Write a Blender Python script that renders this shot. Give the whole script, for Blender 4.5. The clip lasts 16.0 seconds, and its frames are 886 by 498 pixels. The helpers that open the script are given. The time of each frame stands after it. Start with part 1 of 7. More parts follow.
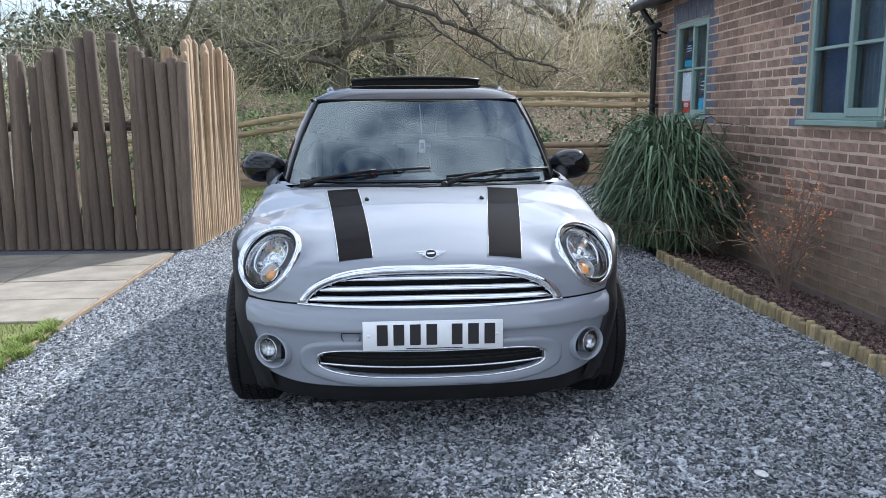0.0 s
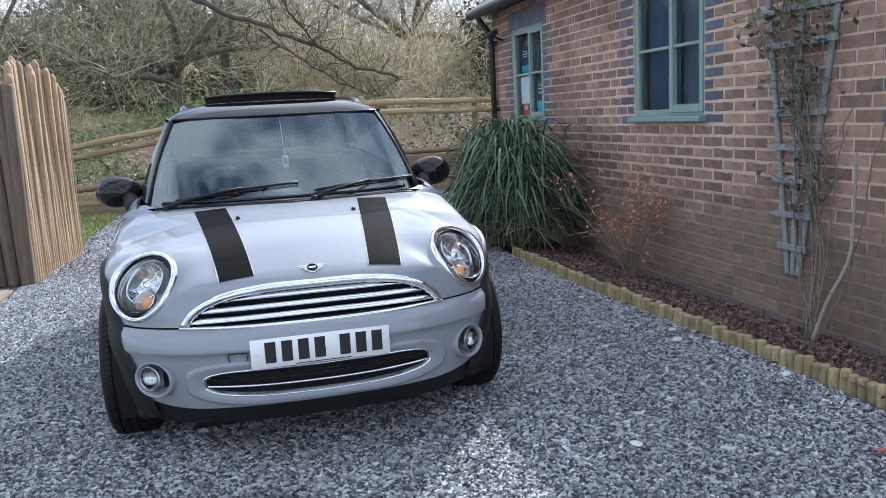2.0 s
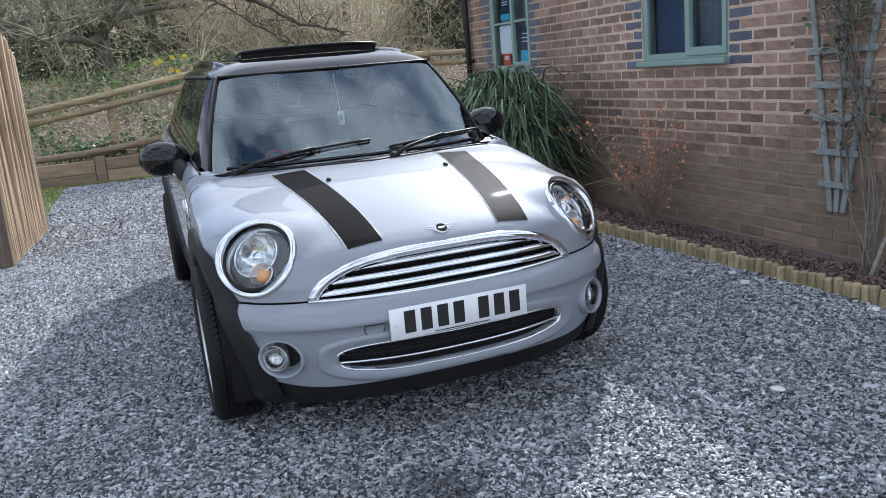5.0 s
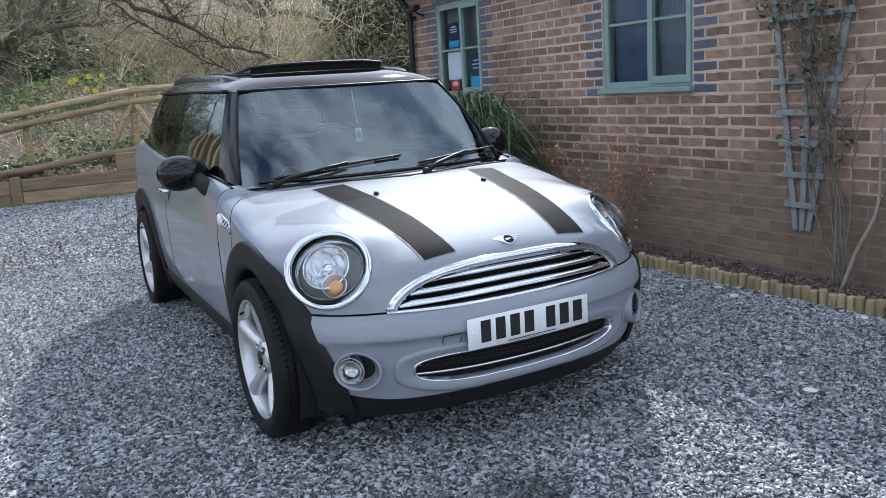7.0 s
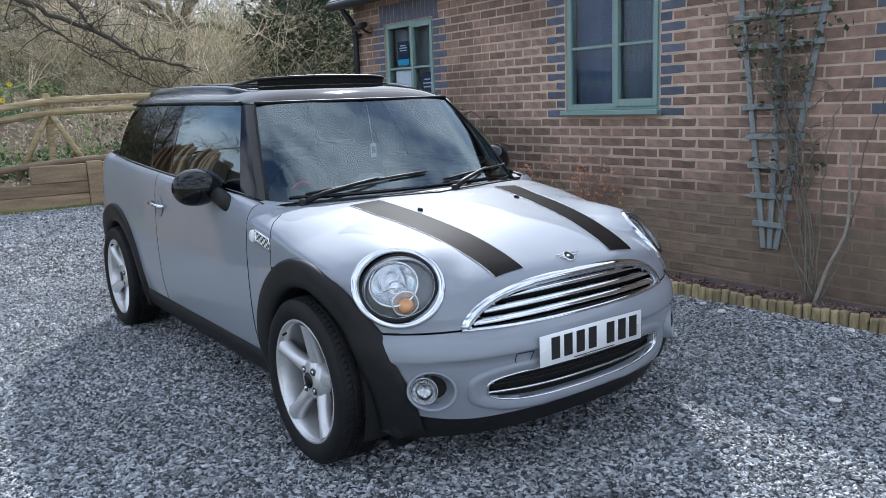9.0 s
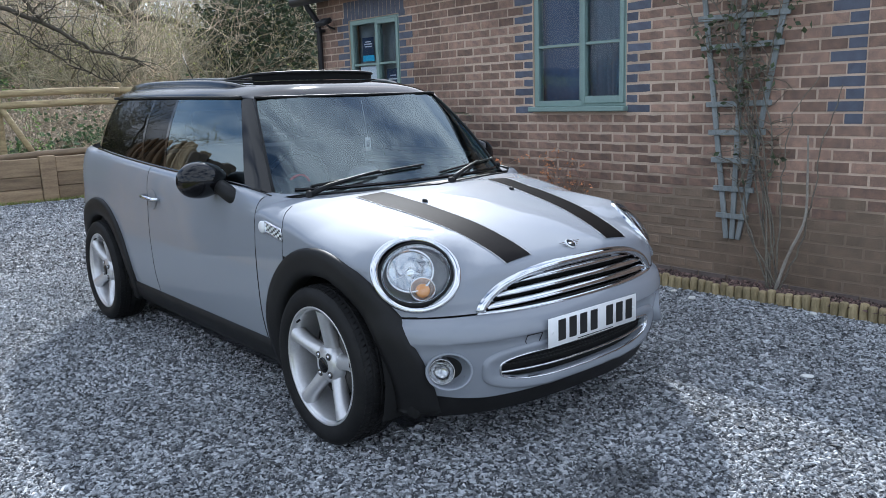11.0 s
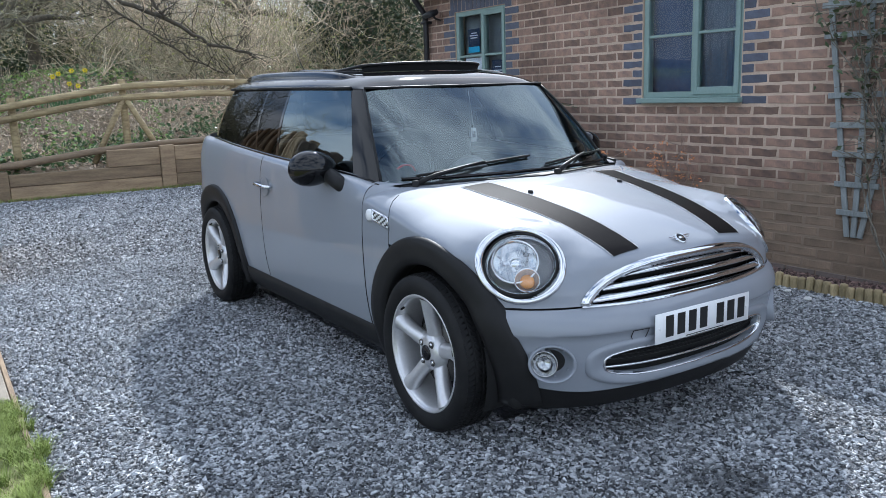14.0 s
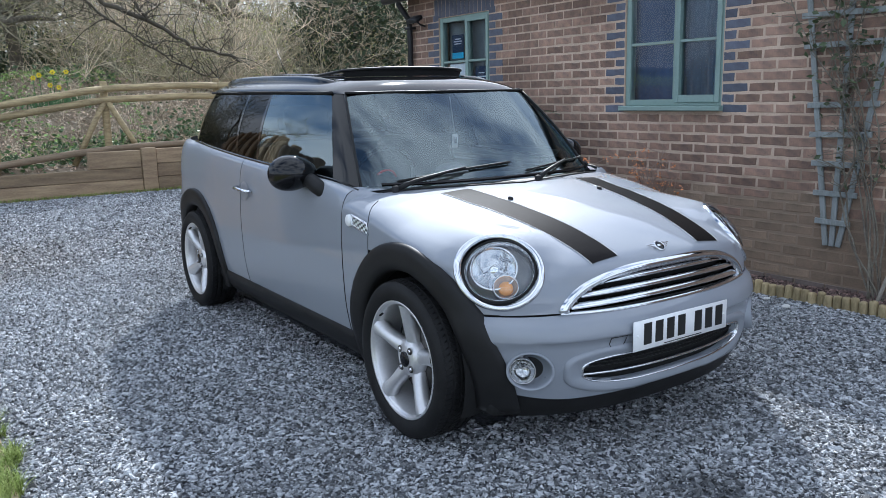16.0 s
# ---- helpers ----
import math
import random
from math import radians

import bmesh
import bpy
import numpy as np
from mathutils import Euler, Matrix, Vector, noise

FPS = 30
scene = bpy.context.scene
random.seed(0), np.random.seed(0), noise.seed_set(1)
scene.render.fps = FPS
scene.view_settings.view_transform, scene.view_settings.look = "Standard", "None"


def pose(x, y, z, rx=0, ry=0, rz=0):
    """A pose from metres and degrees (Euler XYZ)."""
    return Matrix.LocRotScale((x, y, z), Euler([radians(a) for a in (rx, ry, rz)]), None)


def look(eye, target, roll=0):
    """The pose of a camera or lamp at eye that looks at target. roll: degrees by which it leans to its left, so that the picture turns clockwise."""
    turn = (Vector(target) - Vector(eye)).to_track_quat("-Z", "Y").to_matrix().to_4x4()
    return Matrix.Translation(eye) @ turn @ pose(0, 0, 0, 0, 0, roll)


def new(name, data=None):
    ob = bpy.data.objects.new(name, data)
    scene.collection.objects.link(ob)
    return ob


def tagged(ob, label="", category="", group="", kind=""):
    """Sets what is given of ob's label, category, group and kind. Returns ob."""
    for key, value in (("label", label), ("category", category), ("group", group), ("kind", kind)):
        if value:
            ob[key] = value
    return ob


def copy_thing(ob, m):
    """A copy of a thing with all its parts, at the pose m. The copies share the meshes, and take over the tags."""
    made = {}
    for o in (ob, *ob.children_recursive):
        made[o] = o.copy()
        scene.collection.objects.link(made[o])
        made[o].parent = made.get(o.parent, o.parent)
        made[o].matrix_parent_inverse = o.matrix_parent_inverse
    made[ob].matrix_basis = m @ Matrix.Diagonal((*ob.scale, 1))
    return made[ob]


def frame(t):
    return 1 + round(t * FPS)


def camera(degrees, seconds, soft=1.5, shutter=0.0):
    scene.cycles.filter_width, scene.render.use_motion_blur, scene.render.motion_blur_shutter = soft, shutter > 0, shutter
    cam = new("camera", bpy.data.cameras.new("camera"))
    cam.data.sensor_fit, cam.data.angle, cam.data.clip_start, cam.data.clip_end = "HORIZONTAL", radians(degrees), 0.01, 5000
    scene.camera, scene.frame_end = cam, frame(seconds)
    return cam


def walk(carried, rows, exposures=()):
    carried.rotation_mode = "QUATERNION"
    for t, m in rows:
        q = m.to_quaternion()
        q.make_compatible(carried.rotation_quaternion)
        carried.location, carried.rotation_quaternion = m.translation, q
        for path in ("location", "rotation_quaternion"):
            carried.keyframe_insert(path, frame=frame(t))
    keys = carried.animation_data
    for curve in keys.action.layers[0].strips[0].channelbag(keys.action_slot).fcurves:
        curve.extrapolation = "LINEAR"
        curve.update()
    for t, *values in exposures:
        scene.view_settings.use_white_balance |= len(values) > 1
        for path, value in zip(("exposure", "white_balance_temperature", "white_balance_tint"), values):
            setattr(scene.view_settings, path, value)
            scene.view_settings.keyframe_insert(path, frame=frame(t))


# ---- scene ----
# ---- camera and walk ----
cam = camera(58.2, 16.0, 0.8)
PATH = [
    (0, (-0.12, -2.793, 1.266), (0.0, -0.826, 0.925), -0.4),
    (0.5, (-0.176, -2.77, 1.265), (0.057, -0.812, 0.932), -1.2),
    (1, (-0.224, -2.779, 1.274), (0.115, -0.835, 0.947), -2.1),
    (1.5, (-0.254, -2.792, 1.276), (0.169, -0.864, 0.949), -2.6),
    (2, (-0.249, -2.858, 1.284), (0.245, -0.949, 0.952), -3.0),
    (2.5, (-0.282, -2.935, 1.295), (0.253, -1.037, 0.96), -3.4),
    (3, (-0.409, -2.893, 1.283), (0.202, -1.019, 0.943), -3.3),
    (3.5, (-0.616, -2.812, 1.288), (0.061, -0.967, 0.92), -3.6),
    (4, (-0.736, -2.691, 1.281), (-0.057, -0.854, 0.879), -4.1),
    (4.5, (-0.852, -2.499, 1.287), (-0.183, -0.666, 0.849), -4.6),
    (4.7, (-0.889, -2.468, 1.294), (-0.222, -0.637, 0.846), -4.8),
    (6.8, (-1.49, -2.234, 1.297), (-0.589, -0.496, 0.89), -3.9),
    (7, (-1.542, -2.216, 1.291), (-0.614, -0.49, 0.892), -3.6),
    (7.5, (-1.76, -2.195, 1.296), (-0.766, -0.502, 0.915), -3.2),
    (8, (-1.881, -2.155, 1.295), (-0.829, -0.495, 0.927), -2.8),
    (8.5, (-1.968, -2.0, 1.29), (-0.865, -0.371, 0.926), -2.5),
    (9, (-2.028, -1.864, 1.304), (-0.874, -0.272, 0.94), -2.2),
    (9.5, (-2.166, -1.833, 1.312), (-0.935, -0.301, 0.945), -2.2),
    (9.7, (-2.267, -1.84, 1.313), (-1.007, -0.331, 0.946), -2.1),
    (11.8, (-2.316, -1.823, 1.31), (-1.057, -0.317, 0.926), -1.7),
    (12, (-2.316, -1.828, 1.312), (-1.072, -0.31, 0.927), -1.6),
    (12.5, (-2.314, -1.826, 1.309), (-1.104, -0.281, 0.925), -1.8),
    (13, (-2.32, -1.823, 1.307), (-1.173, -0.231, 0.919), -1.9),
    (13.5, (-2.329, -1.818, 1.303), (-1.234, -0.19, 0.914), -1.9),
    (14, (-2.331, -1.815, 1.304), (-1.269, -0.165, 0.915), -1.9),
    (14.5, (-2.321, -1.812, 1.301), (-1.279, -0.15, 0.914), -2.0),
    (15, (-2.316, -1.818, 1.301), (-1.275, -0.155, 0.914), -2.0),
    (15.5, (-2.31, -1.817, 1.299), (-1.241, -0.17, 0.916), -1.7),
    (16, (-2.309, -1.817, 1.305), (-1.213, -0.188, 0.928), -1.3),
]
walk(cam, [(t, look(eye, target, roll)) for t, eye, target, roll in PATH], exposures=[(0, 0.59, 5740, 10), (2.5, 0.59, 5780, 11), (3.5, 0.69, 5800, 11), (4.5, 0.57, 5800, 11), (7.5, 0.43, 5720, 10), (12, 0.43, 5700, 9), (16, 0.46, 5650, 9)])

# ---- world, sun, exposure ----
SUN = Vector((1.10, 1.5, 1.36)).normalized()
world = bpy.data.worlds.new("sky")
scene.world = world
world.use_nodes = True
wn, wl = world.node_tree.nodes, world.node_tree.links
bg = wn["Background"]
sky = wn.new("ShaderNodeTexSky")
sky.sky_type, sky.sun_disc = "NISHITA", False
sky.sun_elevation = math.asin(SUN.z)
sky.sun_rotation = math.atan2(SUN.x, SUN.y)
sky.dust_density = 1.0
# broken spring cloud over the blue
tc = wn.new("ShaderNodeTexCoord")
cl = wn.new("ShaderNodeTexNoise")
cl.inputs["Scale"].default_value, cl.inputs["Detail"].default_value, cl.inputs["Roughness"].default_value = 2.6, 7.0, 0.55
cmap = wn.new("ShaderNodeMapping")
cmap.inputs["Scale"].default_value = (1, 1, 2.0)
cmap.inputs["Location"].default_value = (0.37, 0.2, 0.1)
ramp = wn.new("ShaderNodeValToRGB")
ramp.color_ramp.elements[0].position, ramp.color_ramp.elements[1].position = 0.37, 0.55
mixc = wn.new("ShaderNodeMix")
mixc.data_type = "RGBA"
mixc.inputs["B"].default_value = (9.0, 9.3, 9.8, 1)
wl.new(tc.outputs["Generated"], cmap.inputs["Vector"])
wl.new(cmap.outputs["Vector"], cl.inputs["Vector"])
wl.new(cl.outputs["Fac"], ramp.inputs["Fac"])
wl.new(ramp.outputs["Color"], mixc.inputs["Factor"])
wl.new(sky.outputs["Color"], mixc.inputs["A"])
wl.new(mixc.outputs["Result"], bg.inputs["Color"])
bg.inputs["Strength"].default_value = 0.118
sun = new("sun", bpy.data.lights.new("sun", "SUN"))
sun.data.energy, sun.data.angle, sun.data.color = 5.0, radians(0.6), (1.0, 0.95, 0.87)
sun.matrix_world = look(SUN * 30, (0, 0, 0))


# ---- materials ----
def material(name, colour, rough=0.6, metal=0.0, coat=0.0, vary=0.0, scale=8.0, fine=60.0, bump=0.0, depth=0.004, island=0.0, per_object=0.0,
             colour2=None, spread=(0.35, 0.65), stretch=(1, 1, 1), spec=0.5, aim=None):
    """A principled material; colour2 is mixed in by noise at two scales; stretch draws the grain out along an axis."""
    m = bpy.data.materials.new(name)
    m.use_nodes = True
    nt, ln = m.node_tree.nodes, m.node_tree.links
    b = nt["Principled BSDF"]
    b.inputs["Roughness"].default_value, b.inputs["Metallic"].default_value = rough, metal
    b.inputs["Coat Weight"].default_value, b.inputs["Specular IOR Level"].default_value = coat, spec
    b.inputs["Coat Roughness"].default_value = 0.03
    b.inputs["Base Color"].default_value = (*colour, 1)
    last = None
    if colour2 or vary or bump or island or per_object:
        co = nt.new("ShaderNodeTexCoord")
        mp = nt.new("ShaderNodeMapping")
        mp.inputs["Scale"].default_value = stretch
        ln.new(co.outputs["Object"], mp.inputs["Vector"])
        n1, n2 = nt.new("ShaderNodeTexNoise"), nt.new("ShaderNodeTexNoise")
        for n, sc in ((n1, scale), (n2, fine)):
            n.inputs["Scale"].default_value, n.inputs["Detail"].default_value = sc, 5.0
            ln.new(mp.outputs["Vector"], n.inputs["Vector"])
        if colour2:
            add = nt.new("ShaderNodeMath")
            add.operation = "MULTIPLY_ADD"
            add.inputs[1].default_value = 0.4
            ln.new(n2.outputs["Fac"], add.inputs[0])
            ma = nt.new("ShaderNodeMath")
            ma.operation = "MULTIPLY"
            ma.inputs[1].default_value = 0.6
            ln.new(n1.outputs["Fac"], ma.inputs[0])
            ln.new(ma.outputs[0], add.inputs[2])
            rp = nt.new("ShaderNodeMapRange")
            rp.inputs["From Min"].default_value, rp.inputs["From Max"].default_value = spread
            ln.new(add.outputs[0], rp.inputs["Value"])
            mx = nt.new("ShaderNodeMix")
            mx.data_type = "RGBA"
            mx.inputs["A"].default_value, mx.inputs["B"].default_value = (*colour, 1), (*colour2, 1)
            ln.new(rp.outputs["Result"], mx.inputs["Factor"])
            last = mx.outputs["Result"]
        for on, src in ((island, "g"), (per_object, "o"), (vary, "n")):
            if not on:
                continue
            hs = nt.new("ShaderNodeHueSaturation")
            if last:
                ln.new(last, hs.inputs["Color"])
            else:
                hs.inputs["Color"].default_value = (*colour, 1)
            mr = nt.new("ShaderNodeMapRange")
            mr.inputs["To Min"].default_value, mr.inputs["To Max"].default_value = 1 - on, 1 + on
            if src == "g":
                g = nt.new("ShaderNodeNewGeometry")
                ln.new(g.outputs["Random Per Island"], mr.inputs["Value"])
            elif src == "o":
                g = nt.new("ShaderNodeObjectInfo")
                ln.new(g.outputs["Random"], mr.inputs["Value"])
            else:
                mr.inputs["From Min"].default_value, mr.inputs["From Max"].default_value = 0.3, 0.7
                ln.new(n2.outputs["Fac"], mr.inputs["Value"])
            ln.new(mr.outputs["Result"], hs.inputs["Value"])
            last = hs.outputs["Color"]
        if last:
            ln.new(last, b.inputs["Base Color"])
        if bump:
            bp = nt.new("ShaderNodeBump")
            bp.inputs["Strength"].default_value, bp.inputs["Distance"].default_value = bump, depth
            ln.new(n2.outputs["Fac"], bp.inputs["Height"])
            ln.new(bp.outputs["Normal"], b.inputs["Normal"])
    return m


def glass(name, tint, rough=0.0, ior=1.5, sheen=(1, 1, 1)):
    """A thin pane: part clear, part mirror by angle."""
    m = bpy.data.materials.new(name)
    m.use_nodes = True
    nt, ln = m.node_tree.nodes, m.node_tree.links
    nt.remove(nt["Principled BSDF"])
    tr, gl, mx, fr = nt.new("ShaderNodeBsdfTransparent"), nt.new("ShaderNodeBsdfGlossy"), nt.new("ShaderNodeMixShader"), nt.new("ShaderNodeFresnel")
    tr.inputs["Color"].default_value = (*tint, 1)
    gl.inputs["Roughness"].default_value = rough
    fr.inputs["IOR"].default_value = ior
    gl.inputs["Color"].default_value = (*sheen, 1)
    ln.new(fr.outputs[0], mx.inputs[0])
    ln.new(tr.outputs[0], mx.inputs[1])
    ln.new(gl.outputs[0], mx.inputs[2])
    ln.new(mx.outputs[0], nt["Material Output"].inputs["Surface"])
    return m


SILVER = material("silver_paint", (0.259, 0.279, 0.315), 0.56, 0.11, 0.9, vary=0.03, scale=3, fine=900, bump=0.04, depth=0.0004, spec=0.05)
BLACK_GLOSS = material("black_gloss_paint", (0.005, 0.005, 0.006), 0.05, 0.0, 0.0, vary=0.2, scale=5, fine=40, spec=0.4)
STRIPE = material("black_vinyl", (0.007, 0.006, 0.006), 0.50, 0.0, 0.12, vary=0.15, scale=6, fine=50, spec=0.01)
BLACK_PLASTIC = material("black_textured_plastic", (0.010, 0.010, 0.0105), 0.5, colour2=(0.017, 0.017, 0.0175), scale=9, fine=700, bump=0.15, depth=0.0008, spec=0.22)
RUBBER = material("tyre_rubber", (0.006, 0.006, 0.007), 0.65, colour2=(0.014, 0.014, 0.014), scale=14, fine=160, bump=0.2, depth=0.001, spec=0.25)
CHROME = material("chrome", (0.70, 0.715, 0.74), 0.07, 1.0)
ALLOY = material("painted_alloy", (0.62, 0.62, 0.63), 0.32, 0.6, 0.4, vary=0.04, scale=9, fine=90)
DARK = material("dark_cavity", (0.004, 0.004, 0.004), 0.9)
WINDSCREEN = glass("windscreen_glass", (0.90, 0.95, 0.95), ior=2.25, sheen=(0.84, 0.97, 1.0))
TINTED = glass("tinted_glass", (0.36, 0.42, 0.41), ior=2.15, sheen=(0.84, 0.97, 1.0))
PRIVACY = glass("privacy_glass", (0.02, 0.022, 0.022), ior=1.16)
CLEAR = glass("lamp_lens", (0.93, 0.95, 0.95))
PANE = glass("window_pane", (0.85, 0.92, 0.97), ior=1.42)
REFLECTOR = material("lamp_reflector", (0.75, 0.76, 0.78), 0.12, 1.0)
AMBER = material("amber_lens", (0.80, 0.36, 0.12), 0.15, 0.0, 1.0)
PLATE_W = material("number_plate_white", (0.78, 0.79, 0.80), 0.3, 0, 0.3, vary=0.02, fine=30)
INK = material("black_print", (0.01, 0.01, 0.01), 0.4)
FABRIC = material("dark_seat_cloth", (0.035, 0.036, 0.04), 0.9, colour2=(0.06, 0.06, 0.065), fine=300)
GREYCLOTH = material("grey_trim", (0.25, 0.25, 0.26), 0.6, vary=0.05)
RED = material("red_plastic", (0.45, 0.02, 0.02), 0.35)
# palisade brown, darkened to carry the shade on the fence's front
TIMBER_SHADED = material("weathered_round_timber", (0.163, 0.119, 0.086), 0.85, colour2=(0.085, 0.064, 0.048), scale=5, fine=40, stretch=(6, 6, 0.6), bump=0.5, depth=0.004, per_object=0.22)
SLEEPER = material("new_sleeper_timber", (0.37, 0.275, 0.165), 0.8, colour2=(0.18, 0.125, 0.08), scale=3, fine=45, stretch=(0.7, 6, 6), bump=0.35, depth=0.003, per_object=0.3)
RAIL = material("treated_rail_timber", (0.46, 0.37, 0.20), 0.8, colour2=(0.19, 0.14, 0.075), scale=5, fine=45, stretch=(0.7, 6, 6), bump=0.3, depth=0.003, per_object=0.15)
LOGROLL = material("log_edging_timber", (0.44, 0.355, 0.20), 0.8, colour2=(0.24, 0.19, 0.10), scale=9, fine=60, stretch=(4, 4, 0.8), bump=0.4, depth=0.003, per_object=0.25)
BRICK = material("red_brick", (0.36, 0.222, 0.158), 0.85, colour2=(0.185, 0.130, 0.104), scale=16, fine=140, bump=0.5, depth=0.003, per_object=0.33)
BRICK_REST = material("red_brick_far", (0.36, 0.222, 0.158), 0.85, colour2=(0.185, 0.130, 0.104), scale=16, fine=140, bump=0.5, depth=0.003, island=0.33)
BLUE_BRICK = material("blue_engineering_brick", (0.12, 0.135, 0.18), 0.6, colour2=(0.085, 0.09, 0.12), scale=16, fine=140, bump=0.4, depth=0.002, per_object=0.25)
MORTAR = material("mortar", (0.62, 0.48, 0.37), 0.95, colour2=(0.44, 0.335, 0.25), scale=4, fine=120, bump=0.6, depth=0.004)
SAGE = material("sage_green_paint", (0.26, 0.36, 0.33), 0.5, colour2=(0.22, 0.31, 0.28), scale=5, fine=60, bump=0.08, depth=0.001)
GRAVEL = material("slate_chippings", (0.185, 0.198, 0.210), 0.75, colour2=(0.41, 0.42, 0.433), scale=40, fine=300, bump=0.6, depth=0.003, island=0.85)
SOIL = material("bark_and_soil", (0.055, 0.036, 0.030), 0.95, colour2=(0.13, 0.085, 0.068), scale=14, fine=90, bump=0.9, depth=0.02)
SLAB = material("paving_slab", (0.32, 0.28, 0.225), 0.9, colour2=(0.20, 0.175, 0.14), scale=5, fine=120, bump=0.4, depth=0.003, per_object=0.1)
GRASS = material("lawn_grass", (0.15, 0.21, 0.035), 0.8, colour2=(0.26, 0.31, 0.075), scale=6, fine=60, island=0.35)
TURF = material("turf", (0.13, 0.16, 0.04), 0.95, colour2=(0.24, 0.20, 0.11), scale=7, fine=80, bump=0.8, depth=0.02)
BANK = material("leaf_litter_bank", (0.46, 0.37, 0.27), 0.95, colour2=(0.17, 0.13, 0.08), scale=2.5, fine=40, bump=0.9, depth=0.03)


def stained(m, scale=1.1, low=0.70, high=1.12):
    """Weather stains over a whole wall, across its bricks."""
    nt, ln = m.node_tree.nodes, m.node_tree.links
    b = nt["Principled BSDF"]
    old = b.inputs["Base Color"].links[0].from_socket
    geo, nz, mr, hs = nt.new("ShaderNodeNewGeometry"), nt.new("ShaderNodeTexNoise"), nt.new("ShaderNodeMapRange"), nt.new("ShaderNodeHueSaturation")
    nz.inputs["Scale"].default_value, nz.inputs["Detail"].default_value, nz.inputs["Roughness"].default_value = scale, 6.0, 0.6
    mr.inputs["From Min"].default_value, mr.inputs["From Max"].default_value = 0.36, 0.62
    mr.inputs["To Min"].default_value, mr.inputs["To Max"].default_value = low, high
    ln.new(geo.outputs["Position"], nz.inputs["Vector"])
    ln.new(nz.outputs["Fac"], mr.inputs["Value"])
    ln.new(mr.outputs["Result"], hs.inputs["Value"])
    ln.new(old, hs.inputs["Color"])
    ln.new(hs.outputs["Color"], b.inputs["Base Color"])


for m in (BRICK, BRICK_REST, MORTAR, SLAB):
    stained(m)
stained(GRAVEL, 1.6, 0.80, 1.10)


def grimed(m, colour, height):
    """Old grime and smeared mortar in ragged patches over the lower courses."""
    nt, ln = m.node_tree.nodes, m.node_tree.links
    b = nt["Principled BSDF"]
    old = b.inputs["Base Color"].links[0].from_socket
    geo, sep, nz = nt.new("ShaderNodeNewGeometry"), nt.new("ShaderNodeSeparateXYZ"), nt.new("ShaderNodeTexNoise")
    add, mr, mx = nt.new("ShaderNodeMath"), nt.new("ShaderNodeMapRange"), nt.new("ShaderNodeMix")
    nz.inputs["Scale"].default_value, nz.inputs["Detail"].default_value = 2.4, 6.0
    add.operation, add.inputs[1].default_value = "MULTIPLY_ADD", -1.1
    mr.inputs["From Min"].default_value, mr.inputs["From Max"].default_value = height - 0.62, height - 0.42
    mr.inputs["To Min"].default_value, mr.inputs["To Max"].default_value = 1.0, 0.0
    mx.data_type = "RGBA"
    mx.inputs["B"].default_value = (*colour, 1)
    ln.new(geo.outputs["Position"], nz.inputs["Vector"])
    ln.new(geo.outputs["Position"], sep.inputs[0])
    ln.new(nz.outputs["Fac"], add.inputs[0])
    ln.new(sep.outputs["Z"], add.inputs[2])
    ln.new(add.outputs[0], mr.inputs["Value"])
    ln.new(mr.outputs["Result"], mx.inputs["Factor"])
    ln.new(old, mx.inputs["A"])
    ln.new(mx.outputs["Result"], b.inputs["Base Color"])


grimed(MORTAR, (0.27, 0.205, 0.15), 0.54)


def oil_spot(m, centre, radius):
    """A dark ragged oil stain on the ground."""
    nt, ln = m.node_tree.nodes, m.node_tree.links
    b = nt["Principled BSDF"]
    old = b.inputs["Base Color"].links[0].from_socket
    geo, nz, dist = nt.new("ShaderNodeNewGeometry"), nt.new("ShaderNodeTexNoise"), nt.new("ShaderNodeVectorMath")
    add, mr, hs = nt.new("ShaderNodeMath"), nt.new("ShaderNodeMapRange"), nt.new("ShaderNodeHueSaturation")
    nz.inputs["Scale"].default_value, nz.inputs["Detail"].default_value = 11.0, 4.0
    dist.operation = "DISTANCE"
    dist.inputs[1].default_value = centre
    add.operation, add.inputs[1].default_value = "MULTIPLY_ADD", 0.28
    mr.inputs["From Min"].default_value, mr.inputs["From Max"].default_value = radius + 0.06, radius + 0.22
    mr.inputs["To Min"].default_value, mr.inputs["To Max"].default_value = 0.42, 1.0
    ln.new(geo.outputs["Position"], nz.inputs["Vector"])
    ln.new(geo.outputs["Position"], dist.inputs[0])
    ln.new(nz.outputs["Fac"], add.inputs[0])
    ln.new(dist.outputs["Value"], add.inputs[2])
    ln.new(add.outputs[0], mr.inputs["Value"])
    ln.new(mr.outputs["Result"], hs.inputs["Value"])
    ln.new(old, hs.inputs["Color"])
    ln.new(hs.outputs["Color"], b.inputs["Base Color"])


oil_spot(GRAVEL, (-0.23, -0.27, 0.0), 0.13)


# ---- mesh helpers ----
def mesh_of(name, bm, mat, smooth=True):
    me = bpy.data.meshes.new(name)
    bm.to_mesh(me)
    bm.free()
    me.materials.append(mat)
    if smooth:
        me.shade_smooth()
    return me


def part(name, bm, mat, parent=None, label="", smooth=True):
    """Links a bmesh as one mesh object under a thing or a part."""
    ob = new(name, mesh_of(name, bm, mat, smooth))
    ob.parent = parent
    return tagged(ob, label)


def face_out(bm, centre):
    """Turns an open sheet so that it faces away from centre."""
    s = sum(f.normal.dot(f.calc_center_median() - Vector(centre)) * f.calc_area() for f in bm.faces) if not bm.normal_update() else 0
    if s < 0:
        bmesh.ops.reverse_faces(bm, faces=bm.faces)
    return bm


